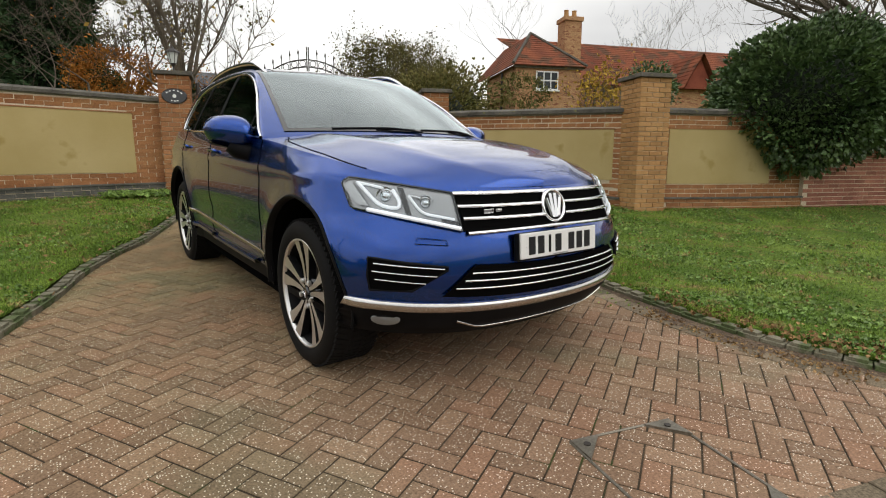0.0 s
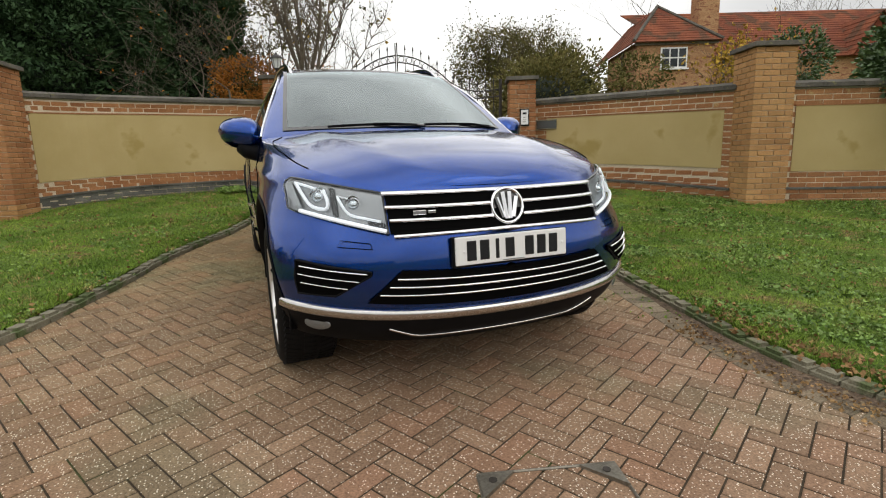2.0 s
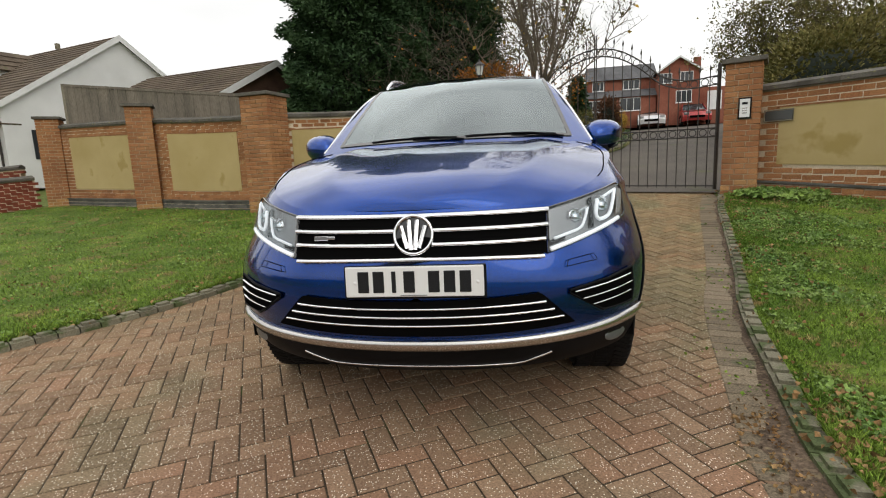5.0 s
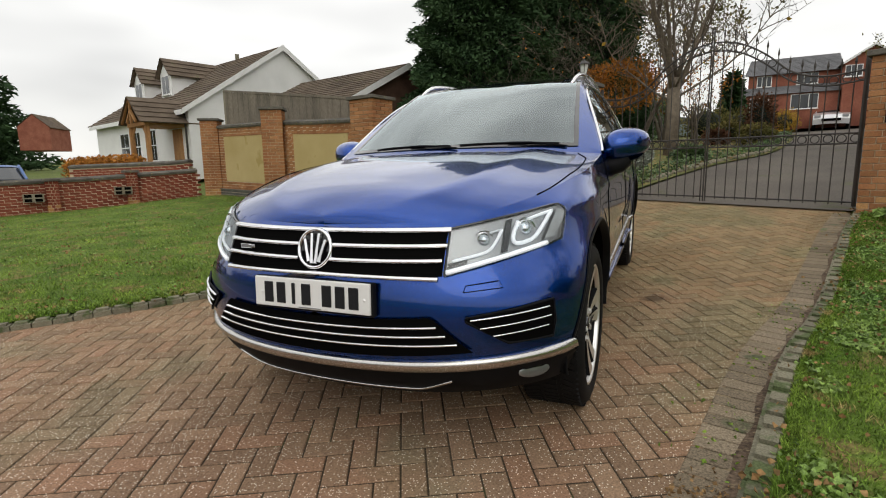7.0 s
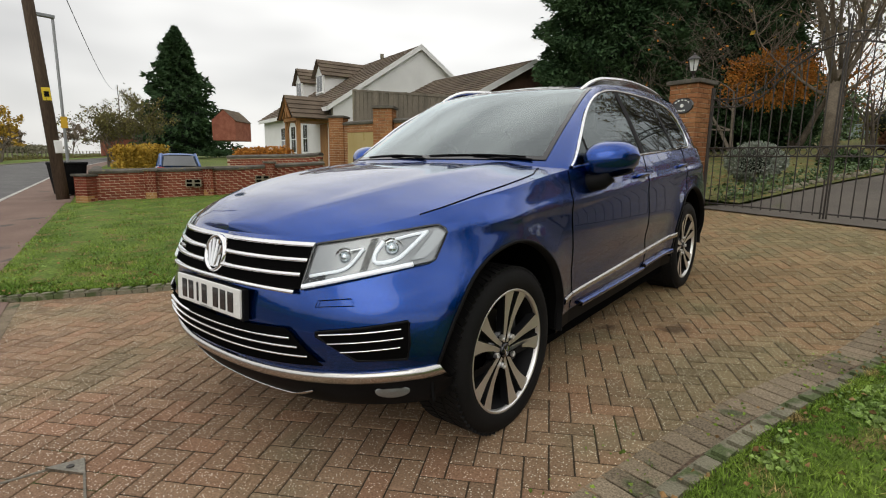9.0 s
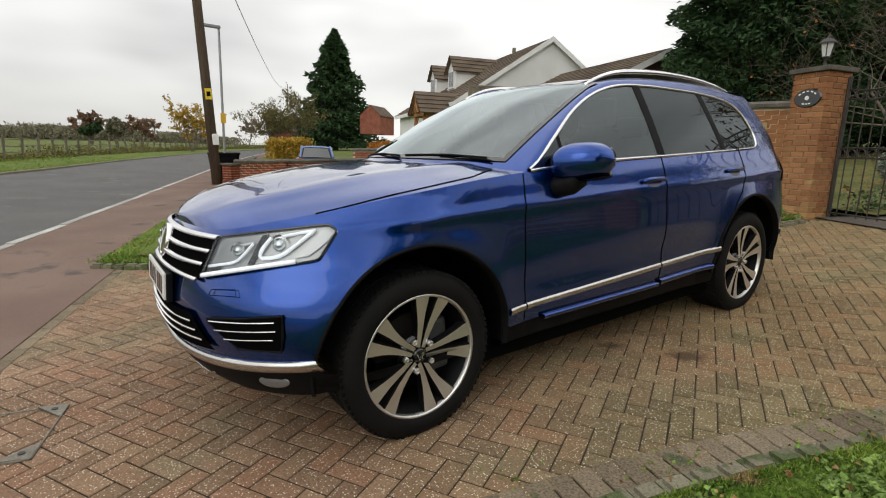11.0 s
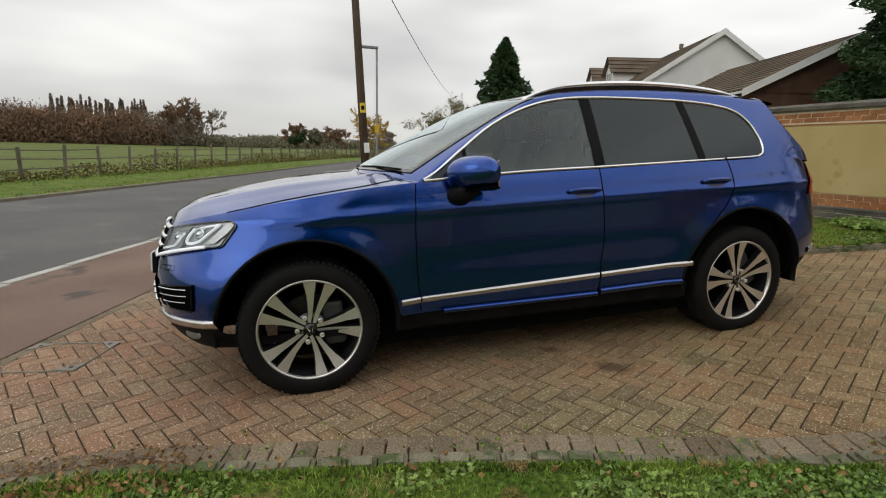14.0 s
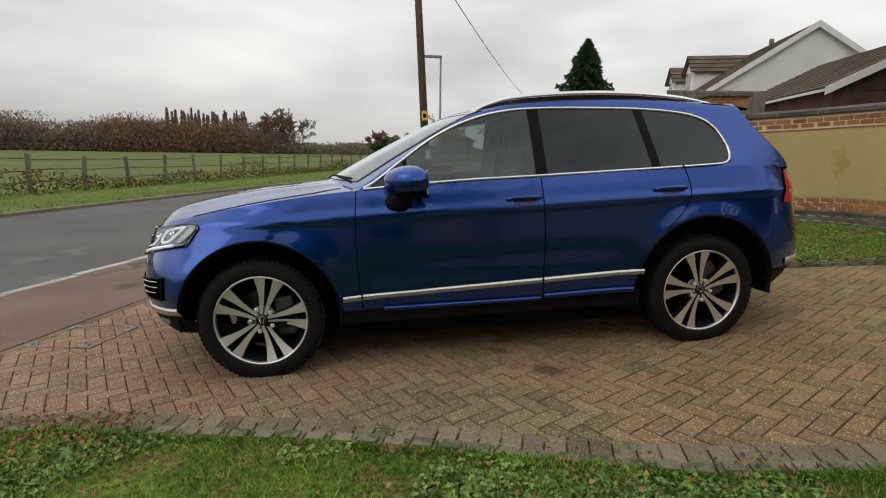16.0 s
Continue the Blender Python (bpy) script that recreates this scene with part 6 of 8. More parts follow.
# red brick house at the head of the drive
far_house = thing("brick_house", "red brick house with a gabled wing and grey slate roof", "house", Matrix.Translation((10.81, 33.1, 3.89)) @ Matrix.Rotation(math.radians(-7.7), 4, "Z") @ Matrix.Scale(0.725, 4))
part("wing_wall", prism([(0, -1.2), (3.5, -1.2), (3.5, 3.75), (1.75, 4.85), (0, 3.75)], -6, 0), FAR_BRICK, far_house, m=pose(0, 0, 0, 90))
roof_slope("wing_roof", (-0.25, -0.3, 3.6), (-0.25, 6, 3.6), (1.75, 6, 4.95), (1.75, -0.3, 4.95), far_house, SLATE)
roof_slope("wing_roof", (3.75, -0.3, 3.6), (3.75, 6, 3.6), (1.75, 6, 4.95), (1.75, -0.3, 4.95), far_house, SLATE)
for a, b in ((-0.25, 1.75), (3.75, 1.75)):
    part("bargeboard", sheet([[(a, -0.32, 3.45), (a, -0.32, 3.62)], [(b, -0.32, 4.8), (b, -0.32, 4.98)]]), WHITE, far_house)
part("main_wall", box_bm(-6.5, 2, -1.2, 0, 8, 3.6), FAR_BRICK, far_house)
roof_slope("main_roof", (-6.8, 1.7, 3.5), (0.2, 1.7, 3.5), (0.2, 5, 5.3), (-6.4, 5, 5.3), far_house, SLATE)
part("lean_to", box_bm(-6.6, 0.6, -1.2, -0.1, 2, 1.75), FAR_BRICK, far_house)
roof_slope("lean_to_roof", (-6.8, 0.4, 1.7), (-0.05, 0.4, 1.7), (-0.05, 2, 2.5), (-6.8, 2, 2.5), far_house, SLATE)
for x, y, z, w, h in ((2.2, 0, 0.8, 1.35, 1.1), (0.6, 0, 2.6, 1.1, 0.9), (2.4, 0, 2.7, 1.1, 0.85), (-2.2, 2, 2.55, 1.5, 0.9), (-5.3, 2, 2.55, 1.1, 0.9), (-2.4, 0.6, 0.4, 1.9, 1.2), (-5.6, 0.6, 0.4, 1.4, 1.1)):
    window(far_house, pose(x, y - 0.02, z), w, h, (3, 1))
part("garage", box_bm(3.6, 0.5, -1.2, 6.6, 5, 2.1), FAR_BRICK, far_house)
part("garage_door", box_bm(4.3, 0.42, 0.05, 5.5, 0.48, 1.75), WHITE, far_house)
part("chimney", box_bm(3.9, 4.5, 4, 4.5, 5.1, 5.5), FAR_BRICK, far_house)

# brick barn gable and a low roof further along the road
barn = thing("brick_barn", "plain red brick outbuilding with a steep gable", "barn", Matrix.Translation((-64.5, 33.4, 3.75)) @ Matrix.Rotation(math.radians(35), 4, "Z") @ Matrix.Scale(0.8, 4))
part("wall", prism([(-2, 0), (2, 0), (2, 3.3), (0, 5.0), (-2, 3.3)], -6, 0), FAR_BRICK, barn, m=pose(0, 0, 0, 90))
roof_slope("roof", (-2.2, -0.1, 3.15), (-2.2, 6, 3.15), (0, 6, 5.1), (0, -0.1, 5.1), barn, TILE_BROWN)
roof_slope("roof", (2.2, -0.1, 3.15), (2.2, 6, 3.15), (0, 6, 5.1), (0, -0.1, 5.1), barn, TILE_BROWN)
cottage = thing("cottage", "distant cottage with a dark hipped roof beside the road", "house", Matrix.Translation((-92.94, 32.45, 1.6)) @ Matrix.Rotation(math.radians(-17), 4, "Z"))
part("wall", box_bm(-6, -4, 0, 6, 4, 2.8), FAR_BRICK, cottage)
for p in (((-6.5, -4.5, 2.7), (6.5, -4.5, 2.7), (2.5, 0, 6.2), (-2.5, 0, 6.2)), ((6.5, -4.5, 2.7), (6.5, 4.5, 2.7), (2.5, 0, 6.2), (2.5, 0, 6.2)), ((-6.5, 4.5, 2.7), (-6.5, -4.5, 2.7), (-2.5, 0, 6.2), (-2.5, 0, 6.2)), ((6.5, 4.5, 2.7), (-6.5, 4.5, 2.7), (-2.5, 0, 6.2), (2.5, 0, 6.2))):
    roof_slope("roof", *p, cottage, TILE_BROWN, 0.6)


# ---- small parked cars in the distance ----
def parked_car(at, turn, colour, label, scale=1.0):
    paint = plain("parked_car_paint", colour, 0.3, 0.3, 1.0)
    root = thing("parked_car", label, "car", pose(at[0], at[1], at[2] if len(at) > 2 else float(ground_z(at[0], at[1])) + 0.02, 0, 0, turn) @ Matrix.Diagonal((scale, scale, scale, 1)))
    def shell(name, profile, w, crown, material, holder, n=9):
        rows = []
        for t in np.linspace(-1, 1, n):
            rows.append([(t * w * (1 - crown * max(0, z - 0.85) * 1.1), y * (1 - 0.05 * abs(t) ** 3), z - 0.04 * abs(t) ** 4) for y, z in profile])
        bm = sheet(rows, close_v=True)
        bm.verts.ensure_lookup_table()
        k = len(profile)
        bm.faces.new(bm.verts[:k][::-1])
        bm.faces.new(bm.verts[-k:])
        bmesh.ops.recalc_face_normals(bm, faces=bm.faces)
        return part(name, bm, material, holder, smooth=False)
    body = shell("body", [(-2.05, 0.25), (-2.1, 0.55), (-2.0, 0.78), (-1.0, 0.98), (1.7, 1.0), (2.02, 0.92), (2.08, 0.5), (2.0, 0.25)], 0.86, 0.0, paint, root)
    shell("cabin", [(-1.05, 0.96), (-0.35, 1.42), (0.2, 1.5), (1.2, 1.47), (1.9, 1.0)], 0.78, 0.3, PANE, root)
    shell("roof_panel", [(-0.32, 1.43), (0.2, 1.515), (1.2, 1.485), (1.3, 1.43), (0.2, 1.46)], 0.75, 0.3, paint, root)
    for s in (-1, 1):
        for y in (-1.25, 1.3):
            part("wheel", lathe([(0.0, 0.06), (0.19, 0.06), (0.21, 0.09), (0.31, 0.09), (0.32, -0.09)], 24, "X"), RUBBER, root, m=pose(s * 0.8, y, 0.32, 0, 0, 0 if s > 0 else 180))
            part("rim", lathe([(0.0, 0.075), (0.2, 0.07), (0.21, 0.05)], 16, "X"), ALLOY, root, m=pose(s * 0.8, y, 0.32, 0, 0, 0 if s > 0 else 180))
        part("headlamp", box_bm(s * 0.5, -2.07, 0.62, s * 0.8, -1.95, 0.76, 0.02), LAMP_GREY, root)
        part("tail_lamp", box_bm(s * 0.58, 1.98, 0.72, s * 0.82, 2.08, 0.95, 0.02), RED_LENS, root)
        part("pillar", tube([(s * 0.74, -1.0, 0.98), (s * 0.63, -0.35, 1.43)], 0.03, 6), paint, root)
        part("pillar", tube([(s * 0.73, 0.4, 0.98), (s * 0.62, 0.4, 1.48)], 0.03, 6), paint, root)
        part("pillar", tube([(s * 0.70, 1.9, 0.98), (s * 0.61, 1.25, 1.46)], 0.05, 6), paint, root)
    part("front_grille", box_bm(-0.45, -2.11, 0.4, 0.45, -2.04, 0.55), DARK, root)
    part("number_plate", box_bm(-0.26, 2.06, 0.5, 0.26, 2.095, 0.61), PLATE_WHITE, root)
    return root


parked_car((10.70, 34.41), -13, (0.75, 0.75, 0.76), "white hatchback parked on the drive beyond the gate")
parked_car((13.0, 33.2), -8, (0.35, 0.02, 0.02), "small red car parked beside the brick house")
parked_car((6.43, 35.89), 70, (0.02, 0.03, 0.03), "dark estate car parked in front of the brick house")
parked_car((2.72, 35.47), 75, (0.30, 0.36, 0.36), "pale green estate car parked under the bare tree")
parked_car((-20.6, 6.95, -0.12), 249, (0.03, 0.10, 0.30), "blue hatchback parked behind the red garden wall")

# ---- trees, shrubs and hedges ----
def leaf_mesh(name, centres, size, material, parent, out=None, aspect=1.6, label="", seed=1):
    """Many small bent leaves, one mesh."""
    rng = np.random.default_rng(seed)
    n = len(centres)
    a = rng.normal(size=(n, 3))
    if out is not None:
        a = a * 0.6 + out
    a /= np.linalg.norm(a, axis=1)[:, None]
    b = np.cross(a, rng.normal(size=(n, 3)))
    b /= np.linalg.norm(b, axis=1)[:, None] + 1e-9
    s = size * rng.uniform(0.6, 1.3, (n, 1))
    lift = np.cross(a, b) * s * 0.25
    v = np.stack([centres - b * s / 2, centres + a * s * aspect / 2 + lift, centres + b * s / 2, centres - a * s * aspect / 2 + lift], axis=1).reshape(-1, 3)
    f = np.arange(4 * n).reshape(-1, 4)
    me = bpy.data.meshes.new(name)
    me.from_pydata(v.tolist(), [], f.tolist())
    me.materials.append(material)
    ob = new(name, me)
    if parent is not None:
        ob.parent = parent
    if label:
        ob["label"] = label
    return ob


def bare_tree(name, at, height, label, seed, spread=0.55, levels=5, trunk=0.16, upright=0.5, leaf=None, leaves=0, leaf_size=0.07, stems=1, twig=0.004):
    rng = random.Random(seed)
    root = thing(name, label, "tree", Matrix.Translation((at[0], at[1], float(ground_z(at[0], at[1])) - 0.05)))
    wood, fine, tips = bmesh.new(), bmesh.new(), []
    def grow(p, d, length, r, level):
        pts, rad, q, e = [p], [r], p.copy(), d.copy()
        for k in range(4):
            e = (e + Vector((rng.uniform(-1, 1), rng.uniform(-1, 1), rng.uniform(-0.6, 1) * upright)) * 0.16).normalized()
            q = q + e * length / 4
            pts.append(q.copy())
            rad.append(max(twig, r * (1 - 0.14 * (k + 1))))
        tube(pts, rad, 7 if level < 2 else 4 if level < 4 else 3, False, wood if level < 2 else fine)
        if level >= levels - 1:
            tips.extend(pts[1:])
        if level < levels:
            for k in range(rng.choice((2, 3, 3)) if level else 4):
                i = rng.choice((2, 3, 4, 4))
                side = Vector((rng.gauss(0, 1), rng.gauss(0, 1), rng.gauss(0.1, 0.5))).normalized()
                grow(pts[i], (e * (1 - spread) + side * spread + Vector((0, 0, 0.25 * upright))).normalized(), length * rng.uniform(0.58, 0.82), rad[i] * rng.uniform(0.5, 0.72), level + 1)
    for s in range(stems):
        lean = Vector((rng.uniform(-0.3, 0.3), rng.uniform(-0.3, 0.3), 1)).normalized() if stems > 1 else Vector((0.03, 0.02, 1)).normalized()
        grow(Vector((rng.uniform(-0.15, 0.15), rng.uniform(-0.15, 0.15), 0)) * (stems > 1), lean, height * 0.34, trunk, 0)
    part("trunk", wood, BARK, root, smooth=True)
    part("branchwork", fine, BARK, root)
    if leaves and tips:
        c = np.array([tuple(rng.choice(tips) + Vector((rng.gauss(0, 0.12), rng.gauss(0, 0.12), rng.gauss(-0.05, 0.12)))) for _ in range(leaves)])
        leaf_mesh("crown", c, leaf_size, leaf, root, seed=seed)
    return root


def conifer(name, at, height, radius, label, seed, n=9000, size=0.24, column=0.8, low=0.05, ragged=0.35):
    rng = np.random.default_rng(seed)
    root = thing(name, label, "tree", Matrix.Translation((at[0], at[1], float(ground_z(at[0], at[1])) - 0.05)))
    part("trunk", tube([(0, 0, 0), (0.05, 0, height * 0.5), (0, 0, height * 0.97)], [radius * 0.09, radius * 0.06, 0.02], 8), BARK, root)
    h = low + (1 - low) * rng.random(n) ** 1.25
    th = rng.random(n) * 2 * math.pi
    lobes = 1 + ragged * 0.5 * np.sin(th * 3 + h * 17 + seed) * np.sin(h * 41 + th) + ragged * 0.35 * np.sin(th * 7 + h * 63)
    rr = radius * np.clip(1 - h, 0, 1) ** column * lobes * (0.62 + 0.4 * rng.random(n) ** 0.5) + 0.05
    c = np.stack([rr * np.cos(th), rr * np.sin(th), h * height + rng.normal(0, 0.08, n)], axis=1)
    out = np.stack([np.cos(th), np.sin(th), -0.35 + 0.5 * rng.random(n)], axis=1) * 1.2
    leaf_mesh("crown", c, size, LEAF_DARK, root, out, 2.9, seed=seed)
    # added near-black core: stands in for the shade inside the crown
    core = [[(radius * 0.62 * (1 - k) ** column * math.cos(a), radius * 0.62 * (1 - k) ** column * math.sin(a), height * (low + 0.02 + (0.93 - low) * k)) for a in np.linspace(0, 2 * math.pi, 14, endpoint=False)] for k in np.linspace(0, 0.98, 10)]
    part("inner_shade", sheet(core, close_v=True), plain("crown_shade", (0.006, 0.012, 0.006), 0.9), root, smooth=True)
    return root


def shrub(name, at, radii, label, material, seed, n=4000, size=0.07, lift=0.0, category="shrub", core=True, ragged=1.0):
    rng = np.random.default_rng(seed)
    z = float(ground_z(at[0], at[1])) + lift
    root = thing(name, label, category, Matrix.Translation((at[0], at[1], z)))
    d = rng.normal(size=(n, 3))
    d /= np.linalg.norm(d, axis=1)[:, None]
    bump = 1 + 0.2 * np.sin(d[:, 0] * 4 + seed) * np.cos(d[:, 1] * 3.3 + d[:, 2] * 5) + 0.12 * np.sin(d[:, 2] * 11 + d[:, 0] * 9) * np.sin(d[:, 1] * 10 + seed) + 0.07 * np.sin(d[:, 0] * 23 + d[:, 2] * 19)
    r = (1 + (bump - 1) * ragged) * (1.04 - (0.14 + 0.26 * ragged) * (1 - rng.random(n) ** 0.8))
    c = d * r[:, None] * np.array(radii) + np.array((0, 0, radii[2]))
    leaf_mesh("foliage", c, size, material, root, d, 1.5, seed=seed)
    # added near-black ball that imitates the shade between the leaves
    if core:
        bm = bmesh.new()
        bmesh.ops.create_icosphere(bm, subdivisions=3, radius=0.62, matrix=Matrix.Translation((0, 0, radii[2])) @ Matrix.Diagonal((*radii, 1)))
        part("inner_shade", bm, plain("foliage_shade", (0.008, 0.014, 0.007), 0.9), root)
    return root


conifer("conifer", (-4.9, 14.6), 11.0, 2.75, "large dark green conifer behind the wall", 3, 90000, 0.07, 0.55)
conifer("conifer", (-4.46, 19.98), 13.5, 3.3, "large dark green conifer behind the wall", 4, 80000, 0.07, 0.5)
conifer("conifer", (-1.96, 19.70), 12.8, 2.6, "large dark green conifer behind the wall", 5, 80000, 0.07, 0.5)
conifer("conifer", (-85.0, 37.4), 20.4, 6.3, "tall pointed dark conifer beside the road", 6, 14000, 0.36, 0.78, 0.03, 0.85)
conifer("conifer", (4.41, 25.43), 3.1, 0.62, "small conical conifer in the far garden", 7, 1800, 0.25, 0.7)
TAN_BARK = mat("tan_bark", (0.12, 0.098, 0.074), (0.185, 0.152, 0.115), 6, 0.95, 0.6, 40, 0.01)


def limbed_tree(at, fork, label, seed, bias=Vector((0, 0, 0)), out=(0.15, 0.5), low_from=8, bark=None):
    """A short trunk that forks into many steep limbs, low ones sweeping out, all set with twigs."""
    rng = random.Random(seed)
    root = thing("bare_tree", label, "tree", Matrix.Translation((at[0], at[1], float(ground_z(at[0], at[1])) - 0.05)))
    part("trunk", tube([(0, 0, 0), (0.03, 0.02, fork * 0.5), (0, 0, fork + 0.1)], [0.21, 0.165, 0.17], 12), bark or TAN_BARK, root, smooth=True)
    twigs, tips = bmesh.new(), []
    def run(p, d, length, r0, r1, bend, lift, n=6, bm=None, sides=5):
        pts, q, e = [p.copy()], p.copy(), d.normalized()
        for k in range(n):
            e = (e + Vector((rng.gauss(0, bend), rng.gauss(0, bend), rng.gauss(lift, bend * 0.6)))).normalized()
            q = q + e * length / n
            pts.append(q.copy())
        tube(pts, [r0 + (r1 - r0) * k / n for k in range(n + 1)], sides, True, bm)
        return pts, e
    for k in range(12):
        a = 2.4 * k + rng.uniform(-0.3, 0.3)
        low = k >= 8
        wide = rng.uniform(1.1, 1.9) if low else rng.uniform(*out)
        limb = bmesh.new()
        z = fork - (rng.uniform(0.0, 0.5) if low else rng.uniform(-0.05, 0.25))
        pts, _ = run(Vector((0.1 * math.cos(a), 0.1 * math.sin(a), z)), Vector((wide * math.cos(a), wide * math.sin(a), 1)) + bias * rng.uniform(0.5, 1.3), rng.uniform(2.6, 3.6) if low else rng.uniform(4.2, 5.6), 0.035 if low else rng.uniform(0.045, 0.07), 0.010, 0.10, 0.06, 8, limb, 7)
        part("limb", limb, bark or TAN_BARK, root, smooth=True)
        for i in range(2, 9):
            for _ in range(2 if i < 8 else 3):
                d = pts[i] - pts[i - 1]
                side = Vector((rng.gauss(0, 1), rng.gauss(0, 1), rng.gauss(0.3, 0.4))).normalized()
                sub, e = run(pts[i], d.normalized() * 0.7 + side * 0.8, rng.uniform(0.8, 1.7) * (1.1 - 0.05 * i), 0.02, 0.007, 0.14, 0.08, 5, twigs, 4)
                for j in (1, 2, 3, 4, 5):
                    for _ in range(2):
                        s2 = Vector((rng.gauss(0, 1), rng.gauss(0, 1), rng.gauss(0.3, 0.5))).normalized()
                        tip, _ = run(sub[j], e * 0.6 + s2 * 0.8, rng.uniform(0.25, 0.6), 0.008, 0.004, 0.15, 0.05, 3, twigs, 3)
                        tips.append(tip[-1])
    part("branchwork", twigs, bark or TAN_BARK, root)
    c = np.array([tuple(rng.choice(tips)) for _ in range(90)])
    leaf_mesh("crown", c, 0.09, LEAF_YELLOW, root, seed=seed)


limbed_tree((1.48, 12.09), 2.15, "leafless grey tree with steep limbs and a few dry leaves", 11)
bare_tree("bare_tree", (-0.56, 12.44), 6.0, "thin bare tree with rusty hanging leaves", 12, 0.6, 5, 0.06, 0.3, LEAF_RUST, 50, 0.06, 2)
bare_tree("thinning_tree", (0.26, 18.32), 9.0, "tall tree with thinning olive yellow leaves behind the gate", 13, 0.45, 5, 0.12, 0.7, LEAF_OLIVE, 2600, 0.09, 3)
bare_tree("thinning_tree", (1.45, 22.50), 7.5, "tall tree with thinning olive yellow leaves behind the gate", 14, 0.45, 5, 0.1, 0.7, LEAF_OLIVE, 2200, 0.09, 3)
bare_tree("rusty_tree", (2.32, 16.48), 4.6, "slender tree with hanging orange yellow leaves", 19, 0.5, 4, 0.05, 0.3, LEAF_RUST, 1000, 0.055, 3)
shrub("rusty_shrub", (-0.04, 13.63), (1.15, 0.85, 0.75), "drooping shrub with rust orange autumn leaves", LEAF_RUST, 21, 5200, 0.05, 1.5, core=False)
for k, (x, y, h) in enumerate(((8.40, 13.47, 4.4), (9.32, 14.66, 5.2), (11.35, 16.42, 5.6), (13.59, 18.38, 5.8), (16.02, 19.94, 5.8), (17.94, 21.21, 5.0), (10.30, 13.34, 3.8))):
    bare_tree("scrub_tree", (x, y), h, "tangled thin-stemmed tree with thinning olive leaves", 30 + k, 0.42, 4, 0.06, 0.8, LEAF_OLIVE, 4200, 0.055, 5)
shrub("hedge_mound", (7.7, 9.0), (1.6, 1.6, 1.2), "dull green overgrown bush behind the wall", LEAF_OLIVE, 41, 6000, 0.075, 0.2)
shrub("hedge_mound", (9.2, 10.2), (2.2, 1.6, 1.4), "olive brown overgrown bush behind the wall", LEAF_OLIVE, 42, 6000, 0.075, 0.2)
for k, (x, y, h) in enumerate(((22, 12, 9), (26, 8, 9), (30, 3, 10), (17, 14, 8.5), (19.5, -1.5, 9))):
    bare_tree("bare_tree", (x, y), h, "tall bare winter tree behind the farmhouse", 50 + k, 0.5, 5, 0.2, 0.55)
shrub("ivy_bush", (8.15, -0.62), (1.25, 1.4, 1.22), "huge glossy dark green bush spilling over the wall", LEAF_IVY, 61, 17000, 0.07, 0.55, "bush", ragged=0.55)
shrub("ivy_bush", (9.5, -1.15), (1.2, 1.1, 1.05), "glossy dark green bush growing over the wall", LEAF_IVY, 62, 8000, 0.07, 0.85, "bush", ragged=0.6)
limbed_tree((11.6, -1.0), 3.0, "dark leaning bare tree spreading over the wall", 63, Vector((-0.35, 1.1, -0.1)), (0.5, 1.0), 7, BARK)
bare_tree("yellow_tree", (11.7, 5.2), 3.6, "small tree with the last yellow leaves", 64, 0.45, 4, 0.05, 0.8, LEAF_YELLOW, 900, 0.07, 3)
shrub("shrub", (9.2, 6.6), (0.75, 0.6, 0.5), "light green climbing shrub under the window", LEAF_OLIVE, 65, 1100, 0.055, 1.6, core=False)
shrub("shrub", (11.2, 3.9), (0.75, 0.6, 0.7), "dark evergreen shrub above the wall", LEAF_IVY, 66, 1900, 0.06, 1.45, core=False)
LEAF_BROWN = mat("brown_leaf", (0.085, 0.04, 0.022), (0.14, 0.07, 0.04), 3, 0.8, 0, each=0.35)
DRY_LEAF = mat("dry_leaf", (0.20, 0.14, 0.06), (0.32, 0.25, 0.12), 3, 0.8, 0, each=0.35)
FROSTY = mat("pale_leaf", (0.20, 0.24, 0.19), (0.36, 0.38, 0.33), 4, 0.8, 0, each=0.3)
shrub("rounded_shrub", (0.55, 8.0), (0.5, 0.5, 0.36), "clipped rounded shrub with pale variegated leaves", FROSTY, 67, 3500, 0.04, 0.1, ragged=0.25)
for k, (x, y, r, h, m) in enumerate(((2.9, 15.5, 0.4, 0.3, LEAF_BROWN), (4.2, 15.9, 0.45, 0.8, LEAF_BROWN), (3.85, 14.2, 0.5, 0.36, LEAF_OLIVE), (3.0, 21.5, 1.0, 0.85, LEAF_OLIVE), (4.4, 23.0, 0.9, 0.7, LEAF_OLIVE), (1.9, 10.2, 0.4, 0.24, LEAF_IVY), (0.35, 9.4, 0.4, 0.35, LEAF_IVY), (3.4, 17.0, 0.6, 0.4, LEAF_OLIVE), (8.1, 33.5, 0.8, 0.7, LEAF_YELLOW), (12.2, 35.5, 1.4, 1.1, LEAF_BROWN))):
    shrub("garden_shrub", (x, y), (r, r, h), "low garden shrub in autumn colours beside the drive", m, 70 + k, 1900, 0.06, 0.0)
# low rockery edge beside the drive beyond the gate
stones = thing("rockery", "row of mossy stones edging the drive", "rockery")
rk = random.Random(8)
